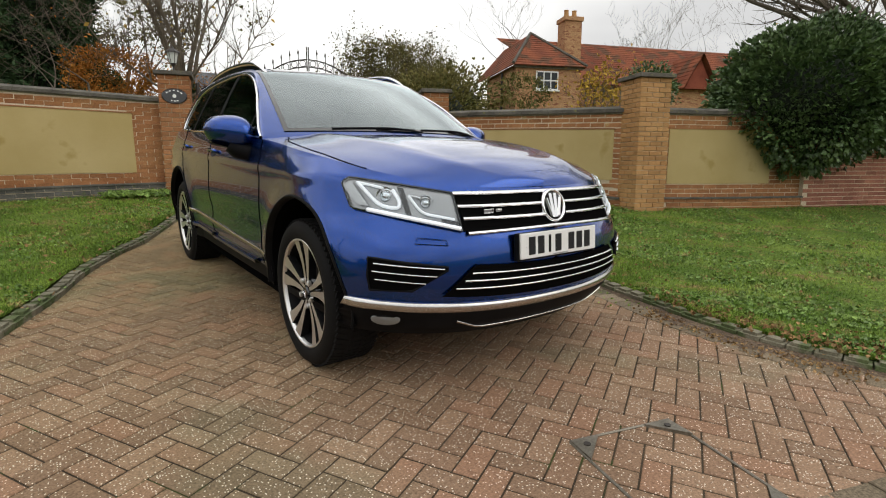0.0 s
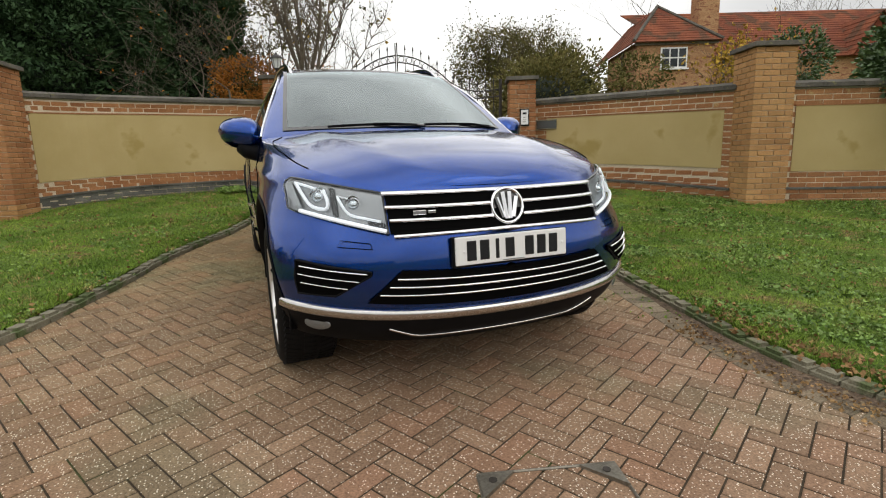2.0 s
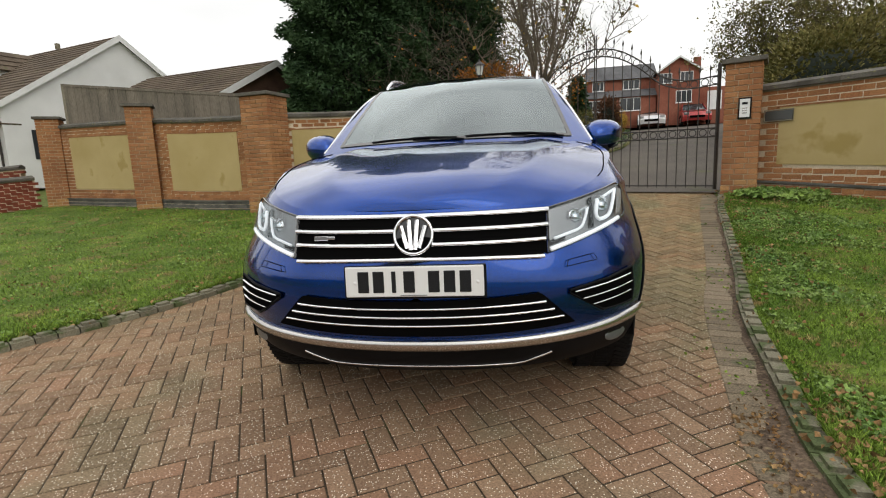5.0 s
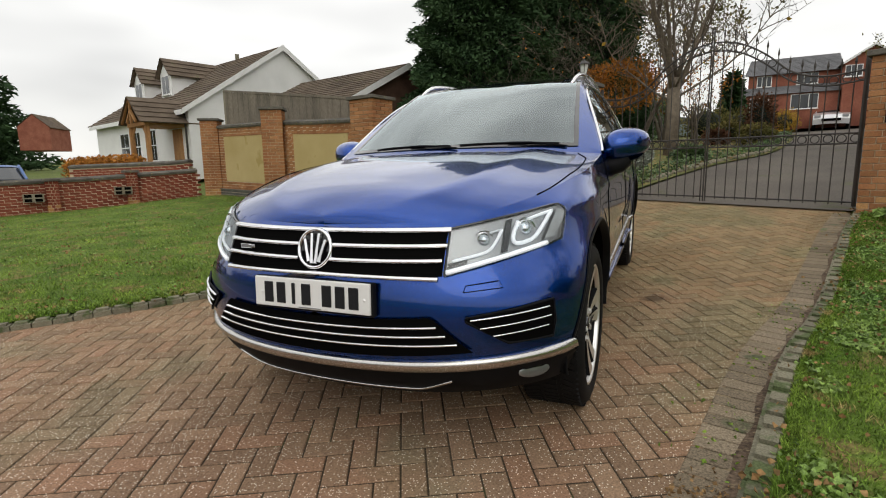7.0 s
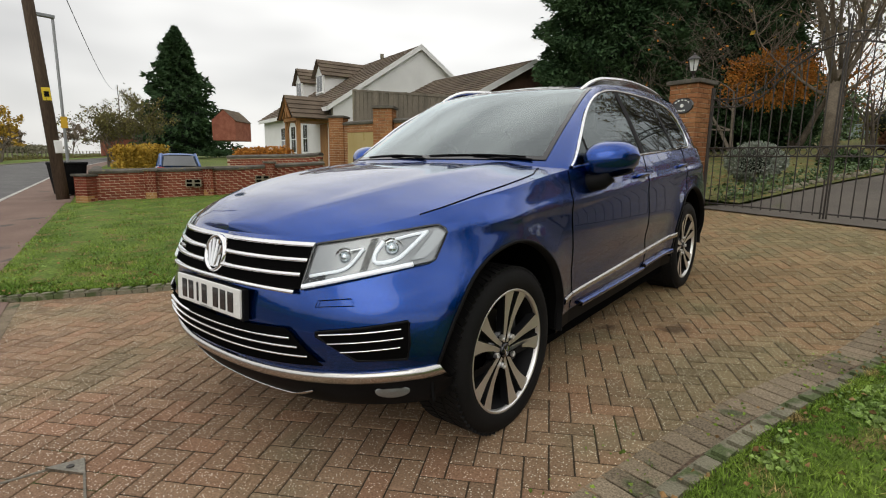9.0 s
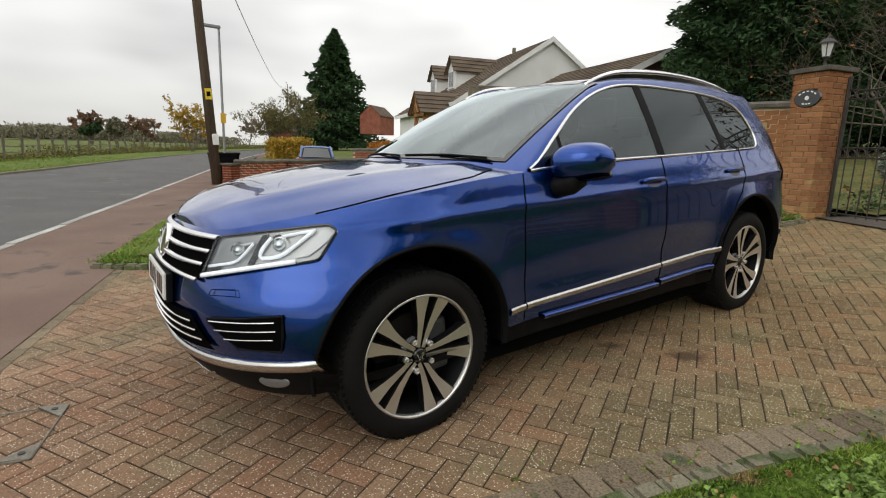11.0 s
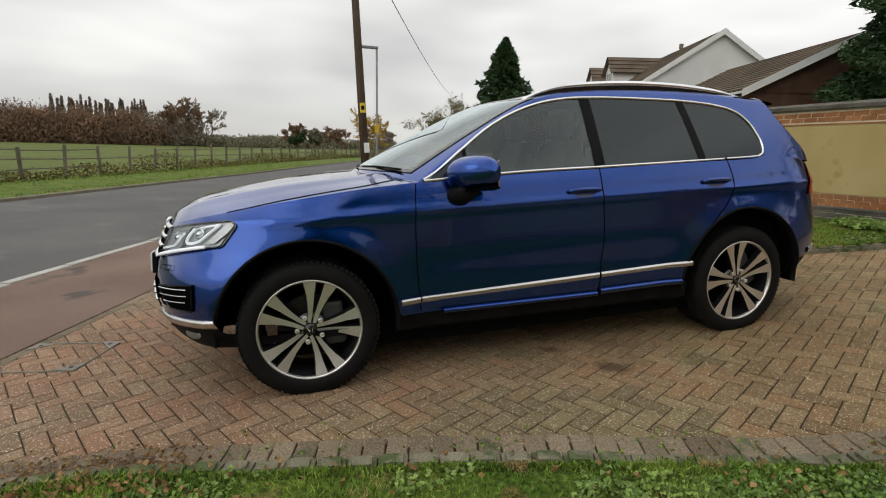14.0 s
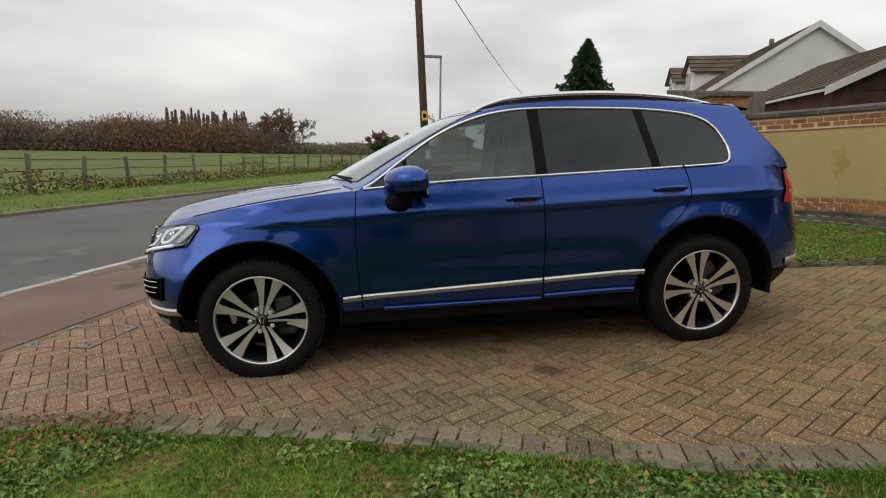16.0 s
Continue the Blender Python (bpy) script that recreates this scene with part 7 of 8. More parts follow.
for p in spline(LAWN_EDGE[1:8], 60):
    bm = bmesh.new()
    bmesh.ops.create_icosphere(bm, subdivisions=2, radius=0.075, matrix=Matrix.Diagonal((rk.uniform(0.8, 1.5), rk.uniform(0.7, 1.2), rk.uniform(0.6, 1.0), 1)))
    for v in bm.verts:
        v.co += v.co.normalized() * 0.05 * noise.noise(v.co * 6 + Vector((p[0], p[1], 0)))
    part("stone", bm, CONCRETE, stones, m=Matrix.Translation((p[0] - 0.15, p[1] + 0.1, float(ground_z(p[0], p[1])) + 0.07)))
tagged(part("garden_bank", loft(spline(LAWN_EDGE, 30), spline([(-6, 8), (-7, 12), (-6, 18), (-4, 30), (-3, 42)], 30), 10, 0.05, 0.12), LEAFY_TURF, smooth=True), "rough lawn strewn with leaves inside the gate", "lawn", kind="structure")

rng = np.random.default_rng(31)
edge = spline(LAWN_EDGE[:8], 200)[rng.integers(0, 200, 5200)] + rng.normal(0, 0.16, (5200, 2)) * 0.7 + np.array((-0.26, 0.16))
tagged(leaf_mesh("ground_cover", np.column_stack([edge, ground_z(edge[:, 0], edge[:, 1]) + 0.05 + 0.26 * rng.random(5200) ** 1.5]), 0.04, LEAF_IVY, None, seed=32), "dark trailing ground cover along the stone edging", "undergrowth", kind="stuff")
spot = np.column_stack([rng.uniform(-3.5, 6.5, 1500), rng.uniform(7, 26, 1500)])
spot = spot[spot[:, 0] < np.interp(spot[:, 1], [5, 11.3, 21, 27], [0.0, 3.5, 6.4, 7.6])]
tagged(leaf_mesh("fallen_leaves", np.column_stack([spot, ground_z(spot[:, 0], spot[:, 1]) + 0.14]), 0.055, DRY_LEAF, None, np.tile((0.9, 0.3, 0.05), (len(spot), 1)), seed=33), "scattered dry yellow leaves on the lawn", "leaves", kind="stuff")

# along the road: hedges, woods, hazy distance
# distance haze is put into these three wood colours
HAZE_WOOD = mat("distant_wood", (0.17, 0.132, 0.10), (0.26, 0.205, 0.155), 0.15, 0.95, 0, each=0.3)
HAZE_RUST = mat("distant_rust_wood", (0.18, 0.11, 0.072), (0.27, 0.17, 0.11), 0.2, 0.95, 0, each=0.3)
HAZE_OLIVE = mat("distant_olive_wood", (0.16, 0.15, 0.10), (0.22, 0.205, 0.14), 0.2, 0.95, 0, each=0.3)


def wood_belt(line, depth, height, n, size, material, label, seed, spiky=0.0, tall=2.2):
    """A far belt of trees: many small clumps of twigs between the ground and an uneven top."""
    rng = np.random.default_rng(seed)
    run = spline(line, 200)
    i = rng.integers(0, 200, n)
    p = run[i] + rng.normal(0, depth, (n, 2))
    k = i / 200
    top = height * (0.66 + 0.17 * np.sin(k * 23 + seed) + 0.12 * np.sin(k * 61) + 0.08 * np.sin(k * 147 + 1) + 0.05 * np.sin(k * 350)) + spiky * np.abs(np.sin(k * 400)) ** 3
    z = ground_z(p[:, 0], p[:, 1]) + top * rng.random(n) ** 0.75
    return tagged(leaf_mesh("far_wood", np.stack([p[:, 0], p[:, 1], z], axis=1), size, material, None, np.tile((0.0, 0.0, 0.9), (n, 1)), tall, seed=seed), label, "woodland", kind="stuff")


wood_belt([(-129.55, -141.50), (-144.99, -102.39), (-157.37, -77.52), (-169.62, -50.65), (-178.14, -28.03)], 3.0, 8.5, 110000, 0.3, HAZE_WOOD, "hazy brown leafless woodland across the field", 81, 3.0)
wood_belt([(-72.00, -180.40), (-105.27, -153.14), (-128.89, -131.52)], 3.0, 8.5, 45000, 0.3, HAZE_WOOD, "hazy brown leafless woodland across the field", 82, 2.0)
wood_belt([(-154.98, -71.66), (-163.76, -53.04), (-170.82, -38.54)], 2.2, 10.5, 26000, 0.32, HAZE_RUST, "russet oaks at the field's edge", 83)
wood_belt([(-179.87, -23.91), (-200.10, 3.49), (-223.38, 30.09), (-236.69, 56.03)], 4.0, 4.5, 30000, 0.38, HAZE_OLIVE, "low hedges and trees at the end of the field", 84)
wood_belt([(-129.29, -137.51), (-146.72, -98.27), (-171.35, -46.52), (-179.74, -21.91)], 1.2, 2.2, 9000, 0.55, HAZE_OLIVE, "dark hedge along the far side of the field", 85)
for k, (x, y, h, m, n) in enumerate(((-144.96, -26.43, 15, HAZE_RUST, 5000), (-145.48, -19.18, 14, HAZE_WOOD, 2500), (-107.00, 1.82, 5, LEAF_DARK, 2500), (-120.01, 2.18, 8, HAZE_RUST, 2500), (-104.51, 9.17, 7, HAZE_RUST, 1500), (-97.79, 4.71, 5, HAZE_OLIVE, 2000), (-69.32, 10.84, 7.5, LEAF_YELLOW, 700), (-128.66, 22.80, 8, HAZE_WOOD, 1500), (-147.56, 40.09, 9, HAZE_WOOD, 1500), (-139.57, 9.49, 6, HAZE_WOOD, 1500))):
    bare_tree("roadside_tree", (x, y), h, "autumn tree beside the road in the distance", 90 + k, 0.55, 4, 0.14, 0.4, m, int(n * 2.2), 0.22, 2, 0.02)
for k, (x, y, h) in enumerate(((-45.97, 15.30, 6.5), (-47.60, 14.60, 6.0), (-49.5, 14.2, 5.6), (-25.55, 20.96, 5.5))):
    bare_tree("roadside_tree", (x, y), h, "bare brownish tree beside the road", 110 + k, 0.5, 5, 0.1, 0.5, LEAF_OLIVE, 2600, 0.11, 3, 0.008)


def hedge(name, a, b, width, height, material, label, seed, n=5000, size=0.07, lift=0.0):
    rng = np.random.default_rng(seed)
    root = thing(name, label, "hedge")
    a, b = np.array(a), np.array(b)
    t = rng.random(n)
    w = (rng.random(n) - 0.5)
    h = rng.random(n) ** 0.6
    p = a + (b - a) * t[:, None]
    q = (b - a) / np.linalg.norm(b - a)
    p = p + np.stack([-q[1] * w, q[0] * w], axis=1) * width * (1 + 0.15 * np.sin(t * 40))[:, None]
    z = ground_z(p[:, 0], p[:, 1]) + lift + h * height * (1 + 0.08 * np.sin(t * 55 + seed))
    leaf_mesh("foliage", np.stack([p[:, 0], p[:, 1], z], axis=1), size, material, root, seed=seed)
    return root


hedge("hedge", (-26.5, 9.0), (-25.7, 6.4), 0.8, 1.62, LEAF_YELLOW, "clipped golden green hedge behind the red wall", 121, 5000, 0.09)
hedge("hedge", (-17.74, 10.42), (-25.12, 12.41), 0.7, 1.35, LEAF_RUST, "clipped reddish brown beech hedge", 122, 5000, 0.09)
hedge("hedge", (-29.31, 9.69), (-39.12, 12.84), 1.5, 1.6, LEAF_IVY, "dark green hedge beside the road", 123, 5000, 0.11)

hedge("hedge", (-2.95, 22.59), (1.67, 32.99), 1.6, 2.6, LEAF_IVY, "dark evergreen hedge at the back of the garden", 124, 9000, 0.13)

hedge("hedge", (-2.92, 19.39), (0.88, 18.91), 1.5, 2.5, LEAF_DARK, "deep shaded evergreen thicket under the conifers", 125, 15000, 0.11)
# a row of leafless poplars in the wood
rng = np.random.default_rng(31)
stems = [np.array((-183.5, -67.0)) * (1 - k) + np.array((-191.5, -43.0)) * k + rng.normal(0, 0.5, 2) for k in np.linspace(0, 1, 30)]
tops = rng.uniform(11.5, 14.5, 30)
pick = rng.integers(0, 30, 24000)
up = rng.random(24000)
c = np.array(stems)[pick] + rng.normal(0, 1, (24000, 2)) * (0.62 * (1.08 - up))[:, None]
z = ground_z(c[:, 0], c[:, 1]) + 2 + (tops[pick] - 2) * up
tagged(leaf_mesh("far_poplars", np.stack([c[:, 0], c[:, 1], z], axis=1), 0.3, HAZE_WOOD, None, np.tile((0.0, 0.0, 0.9), (24000, 1)), 3.0, seed=31), "row of slim leafless poplars across the field", "woodland", kind="stuff")

# field fence: posts and rails
post_line = [road_at(u, 12.1 - bend(u)) for u in np.arange(4, 150, 2.3)]
fence = thing("field_fence", "weathered post and rail fence along the field", "fence")
fr = random.Random(5)
for p, q in zip(post_line, post_line[1:]):
    zp, zq = float(ground_z(*p)), float(ground_z(*q))
    lean = fr.uniform(-4, 4)
    part("post", box_bm(-0.065, -0.065, -0.1, 0.065, 0.065, 1.36 + fr.uniform(-0.05, 0.06)), WOOD, fence, m=pose(p[0], p[1], zp, lean, fr.uniform(-3, 3), 15))
    for h in (0.42, 0.82, 1.22):
        if fr.random() < 0.86:
            part("rail", tube([(p[0], p[1], zp + h + fr.uniform(-0.04, 0.04)), (q[0], q[1], zq + h + fr.uniform(-0.04, 0.04))], 0.035, 4), WOOD, fence)
rng = np.random.default_rng(9)
i = rng.integers(0, len(post_line) - 1, 22000)
along = rng.random((22000, 1))
c = np.array(post_line)[i] * (1 - along) + np.array(post_line)[i + 1] * along + rng.normal(0, 0.4, (22000, 2))
z = ground_z(c[:, 0], c[:, 1]) + (0.3 + 0.75 * np.abs(np.sin(c[:, 0] * 0.47)) * np.abs(np.sin(c[:, 0] * 0.19 + 1))) * rng.random(22000) ** 1.3
tagged(leaf_mesh("rough_growth", np.stack([c[:, 0], c[:, 1], z], axis=1), 0.085, LEAF_OLIVE, None, seed=9), "brambles and rough grass under the fence", "undergrowth", kind="stuff")

# poles, lamp, wires, bins
pole = thing("telegraph_pole", "leaning brown wooden telegraph pole with yellow sign", "pole", pose(-15.9, 1.51, -0.25, 3.2, -0.5))
POLE_WOOD = mat("pole_wood", (0.07, 0.05, 0.036), (0.125, 0.09, 0.065), 3, 0.9, 0.6, 50, stretch=(1, 1, 0.12))
part("shaft", tube([(0, 0, 0), (0, 0, 4.5), (0, 0, 9.0)], [0.165, 0.145, 0.125], 14), POLE_WOOD, pole, smooth=True)
part("junction_box", box_bm(0.1, -0.03, 1.5, 0.22, 0.16, 1.86, 0.02), WHITE, pole)
part("warning_sign", box_bm(0.12, -0.09, 2.95, 0.15, 0.11, 3.3, 0.004), plain("sign_yellow", (0.75, 0.55, 0.03), 0.5), pole)
part("sign_bar", box_bm(0.151, -0.05, 3.05, 0.154, 0.07, 3.2), TRIM_BLACK, pole)
lamp_post = thing("street_lamp", "slim grey steel street lamp with a flat head", "street lamp", pose(-17.6, 2.19, -0.35))
part("column", tube([(0, 0, 0), (0, 0, 1.3), (0, 0, 1.35), (0, 0, 5.7)], [0.07, 0.07, 0.045, 0.04], 10), plain("galvanised", (0.32, 0.33, 0.34), 0.5, 0.7), lamp_post)
part("lamp_head", box_bm(-0.08, -0.66, 5.65, 0.08, 0.05, 5.75, 0.02), plain("lamp_grey", (0.25, 0.26, 0.27), 0.5), lamp_post)
part("number_sign", box_bm(0.045, -0.09, 2.4, 0.06, 0.09, 2.75), plain("sign_amber", (0.7, 0.42, 0.03), 0.5), lamp_post)
far_pole = thing("telegraph_pole", "distant thin wooden telegraph pole", "pole", pose(-149.3, 51.9, 13.06))
part("shaft", tube([(0, 0, -1), (0, 0, 6.8)], [0.13, 0.10], 8), POLE_WOOD, far_pole)
wire = thing("overhead_wire", "thin black overhead wire slung between the poles", "wire")
part("strand", tube([(-15.96 + -133.30 * k, 0.99 + 50.86 * k, 9.1 + 10.66 * k - 12.0 * k * (1 - k)) for k in np.linspace(0, 1, 40)], 0.022, 5), TRIM_BLACK, wire)
for x, y, t in ((-17.23, 1.98, 10), (-18.11, 2.43, -5)):
    bin_ob = thing("wheelie_bin", "black plastic wheeled bin standing on the footway", "bin", pose(x, y, float(ground_z(x, y)) + 0.01, 0, 0, t), group="wheelie bins")
    part("bin_body", sheet([[(sx * w, sy * d, z) for sx, sy in ((-1, -1), (1, -1), (1, 1), (-1, 1))] for w, d, z in ((0.22, 0.26, 0.06), (0.29, 0.36, 0.95))], close_v=True), TRIM_BLACK, bin_ob)
    part("lid", box_bm(-0.31, -0.38, 0.95, 0.31, 0.4, 1.04, 0.03), TRIM_BLACK, bin_ob)
    for s in (-1, 1):
        part("bin_wheel", lathe([(0, 0.03), (0.1, 0.03), (0.1, -0.03), (0, -0.03)], 14, "X"), RUBBER, bin_ob, m=Matrix.Translation((s * 0.26, 0.28, 0.1)))

# ---- kerbs ----
MOSSY_KERB = mat("mossy_kerb_concrete", (0.155, 0.145, 0.10), (0.25, 0.23, 0.165), 3, 0.9, 0.6, 120, vary=0.14, each=0.15, spots=(0.10, 0.125, 0.055), spot_scale=7, spot_at=0.5, speck=0.3)
def kerb_run(line, label, length=0.127, width=0.10, high=0.055):
    root = thing("kerb", label, "kerb", kind="structure")
    run = np.concatenate([[0], np.cumsum(np.linalg.norm(np.diff(line, axis=0), axis=1))])
    bm = box_bm(-length / 2 + 0.004, -width / 2, -0.14, length / 2 - 0.004, width / 2, high)
    bmesh.ops.bevel(bm, geom=[e for e in bm.edges if min(v.co.z for v in e.verts) > 0], offset=0.018, segments=2, affect="EDGES")
    me = bpy.data.meshes.new("kerb_block")
    bm.to_mesh(me)
    bm.free()
    me.materials.append(MOSSY_KERB)
    s = length / 2
    while s < run[-1]:
        p = [np.interp(s, run, line[:, k]) for k in (0, 1)]
        q = [np.interp(min(s + 0.1, run[-1]), run, line[:, k]) - np.interp(max(s - 0.1, 0), run, line[:, k]) for k in (0, 1)]
        slope = math.degrees(math.atan2(float(ground_z(p[0] + q[0], p[1] + q[1]) - ground_z(*p)), math.hypot(*q)))
        put(me, "kerb_block", root, pose(p[0], p[1], float(ground_z(*p)) + random.uniform(-0.004, 0.004), random.uniform(-1, 1), -slope, math.degrees(math.atan2(q[1], q[0])) + random.uniform(-1, 1)))
        s += length


kerb_run(KERB_L, "row of weathered grey concrete kerb blocks")
kerb_run(KERB_R, "row of weathered grey concrete kerb blocks")
PALE_KERB = mat("pale_kerb", (0.33, 0.32, 0.295), (0.46, 0.45, 0.42), 2, 0.9, 0.4, 60, vary=0.16)
road_kerb = thing("kerb", "flush pale concrete kerb stones at the road's edge", "kerb", kind="structure")
for u0, u1 in ((-160, -9.2), (14.3, 260)):
    rows = []
    for u in np.linspace(u0, u1, 50):
        a, b = road_at(u, -0.07 - bend(u)), road_at(u, 0.05 - bend(u))
        g = float(ground_z(*a))
        rows.append([(*a, g - 0.1), (*a, g + 0.022), (*b, g + 0.016), (*b, g - 0.1)])
    part("kerb_strip", sheet(rows), PALE_KERB, road_kerb)
STONE = bpy.data.meshes.new("kerb_stone")
bm = box_bm(-0.44, -0.06, -0.12, 0.44, 0.06, 0.02, 0.008)
bm.to_mesh(STONE)
bm.free()
STONE.materials.append(PALE_KERB)
for u in np.arange(-8.75, 14.2, 0.9):
    p = road_at(u, -0.01 + random.uniform(-0.012, 0.012))
    put(STONE, "kerb_stone", road_kerb, pose(p[0], p[1], float(ground_z(*p)) + random.uniform(-0.004, 0.006), 0, 0, math.degrees(math.atan2(ROAD_D[1], ROAD_D[0])) + random.uniform(-0.8, 0.8)))
rows = []
for u in us:
    a, b = road_at(u, 6.53 - bend(u)), road_at(u, 6.69 - bend(u))
    g = float(ground_z(*a))
    rows.append([(*a, g - 0.1), (*a, g + 0.08), (*b, g + 0.085), (*b, g - 0.1)])
tagged(part("kerb", sheet(rows), CONCRETE, None), "grey kerb on the far side of the road", "kerb", kind="structure")

# ---- block paving: herringbone ----
ANG = math.radians(26.8)
E1, E2 = np.array((math.cos(ANG), math.sin(ANG))), np.array((-math.sin(ANG), math.cos(ANG)))
ORIGIN = np.array((-0.4142, -2.3792))
U = 0.099


def block_bm(length, width, height=0.05, joint=0.0072, chamfer=0.004):
    l, w = length / 2 - joint / 2, width / 2 - joint / 2
    bm = bmesh.new()
    rings = [[bm.verts.new((sx * (l - i), sy * (w - i), z)) for sx, sy in ((-1, -1), (1, -1), (1, 1), (-1, 1))] for i, z in ((0, -height), (0, -chamfer * 0.7), (chamfer, 0))]
    for a, b in zip(rings, rings[1:]):
        for k in range(4):
            bm.faces.new((a[k], a[(k + 1) % 4], b[(k + 1) % 4], b[k]))
    bm.faces.new(rings[-1])
    return bm


def side_of(line, p):
    """Distance from the line, positive to its right."""
    d = np.hypot(line[:, 0] - p[0], line[:, 1] - p[1])
    i = int(np.argmin(d))
    a, b = line[max(i - 1, 0)], line[min(i + 1, len(line) - 1)]
    t = (b - a) / np.linalg.norm(b - a)
    r = p - line[i]
    return float(r[0] * t[1] - r[1] * t[0])


def on_drive(p, inset=0.0):
    if (p - ROAD_O) @ ROAD_N > -1.80 - inset:
        return False
    g0, g1 = np.array(HINGE_L[:2]), np.array(HINGE_R[:2])
    t = (g1 - g0) / np.linalg.norm(g1 - g0)
    if (p - g0) @ np.array((-t[1], t[0])) > 0.1:
        return False
    return side_of(KERB_L, p) < 0.04 - inset and side_of(KERB_R, p) > 0.15 + inset


blocks = []
for i in range(-60, 70):
    for j in range(-14, 16):
        base = np.array((i + 4 * j, i), float)
        for cx, cy, turn in ((1.0, 0.5, 0), (2.5, 0.0, 90)):
            q = base + (cx, cy)
            p = ORIGIN + U * (q[0] * E1 + q[1] * E2)
            if -6.5 < p[0] < 5 and -7 < p[1] < 7 and on_drive(p):
                blocks.append((p[0], p[1], math.degrees(ANG) + turn))
# soldier course along the east kerb, and along the footway
run = np.concatenate([[0], np.cumsum(np.linalg.norm(np.diff(KERB_R, axis=0), axis=1))])
soldiers = []
for s in np.arange(0.06, run[-1], 0.1005):
    p = np.array([np.interp(s, run, KERB_R[:, k]) for k in (0, 1)])
    q = np.array([np.interp(min(s + 0.1, run[-1]), run, KERB_R[:, k]) - np.interp(max(s - 0.1, 0), run, KERB_R[:, k]) for k in (0, 1)])
    q /= np.linalg.norm(q)
    c = p + 0.152 * np.array((q[1], -q[0]))
    if (c - ROAD_O) @ ROAD_N < -1.86:
        soldiers.append((c[0], c[1], math.degrees(math.atan2(q[1], q[0])) + 90))
for u in np.arange(-6, 4, 0.2):
    p = road_at(u, -1.80)
    if side_of(KERB_L, p) < -0.05 and side_of(KERB_R, p) > 0.05:
        soldiers.append((p[0], p[1], math.degrees(math.atan2(ROAD_D[1], ROAD_D[0]))))
drive = thing("paved_drive", "brown red block paving laid in herringbone, chipped and mossy", "paving", kind="structure")
bm = block_bm(2 * U, U)
BLOCK = bpy.data.meshes.new("paving_block")
bm.to_mesh(BLOCK)
bm.free()
BLOCK.materials.append(PAVER)
EDGE = BLOCK.copy()
EDGE.materials.clear()
EDGE.materials.append(mat("grey_paving_block", (0.155, 0.122, 0.082), (0.225, 0.18, 0.125), 1.5, 0.9, 0.5, 120, vary=0.2, spots=(0.10, 0.11, 0.06), spot_scale=5, speck=0.45))
blocks.sort(key=lambda b: (b[0] - 0.7) ** 2 / 2.2 + (b[1] + 2.6) ** 2)
br = random.Random(3)
rest = ([], [])
for k, (x, y, turn) in enumerate(blocks):
    z = float(ground_z(x, y)) + br.uniform(-0.0012, 0.0012)
    gx, gy = float(ground_z(x + 0.1, y) - ground_z(x - 0.1, y)) / 0.2, float(ground_z(x, y + 0.1) - ground_z(x, y - 0.1)) / 0.2
    m = Matrix.Translation((x, y, z)) @ Vector((0, 0, 1)).rotation_difference(Vector((-gx, -gy, 1))).to_matrix().to_4x4() @ pose(0, 0, 0, br.uniform(-0.35, 0.35), br.uniform(-0.35, 0.35), turn)
    if k < 300:
        put(BLOCK, "paving_block", drive, m)
    else:
        v0 = len(rest[0])
        rest[0].extend(tuple(m @ v.co) for v in BLOCK.vertices)
        rest[1].extend(tuple(v0 + i for i in f.vertices) for f in BLOCK.polygons)
me = bpy.data.meshes.new("paving")
me.from_pydata(rest[0], [], rest[1])
me.materials.append(PAVER)
paving = new("paving", me)
paving.parent = drive
tagged(paving, kind="stuff")
for x, y, turn in soldiers:
    gx, gy = float(ground_z(x + 0.1, y) - ground_z(x - 0.1, y)) / 0.2, float(ground_z(x, y + 0.1) - ground_z(x, y - 0.1)) / 0.2
    put(EDGE, "edging_block", drive, Matrix.Translation((x, y, float(ground_z(x, y)) + 0.004)) @ Vector((0, 0, 1)).rotation_difference(Vector((-gx, -gy, 1))).to_matrix().to_4x4() @ pose(0, 0, 0, br.uniform(-0.4, 0.4), br.uniform(-0.4, 0.4), turn + br.uniform(-1.5, 1.5)))

# soil and litter washed against the kerb
SOIL = mat("gutter_soil", (0.085, 0.06, 0.042), (0.16, 0.115, 0.08), 9, 0.95, 0.9, 60, 0.01, spots=(0.17, 0.13, 0.08), spot_scale=30, spot_at=0.58, speck=0.5)
rows = []
for k, (p, q) in enumerate(zip(KERB_R[3:54], KERB_R[4:55])):
    t = (q - p) / np.linalg.norm(q - p)
    side = np.array((t[1], -t[0]))
    wide = 0.045 + 0.02 * math.sin(k * 1.7) + 0.16 * math.exp(-(((p[0] - 1.42) ** 2 + (p[1] + 2.55) ** 2) ** 0.5 / 0.5) ** 2) * (1 + 0.25 * math.sin(k * 2.3))
    rows.append([])
    for s in np.linspace(0.03, 0.06 + wide, 6):
        c = p + side * s
        h = 0.018 - 0.026 * ((s - 0.03) / (0.03 + wide)) ** 1.5 + 0.005 * noise.noise(Vector((c[0] * 9, c[1] * 9, 0)))
        rows[-1].append((c[0], c[1], float(ground_z(*c)) + h))
tagged(part("soil", sheet(rows), SOIL, None, smooth=True), "brown soil and leaf litter washed along the kerb", "soil", kind="structure")

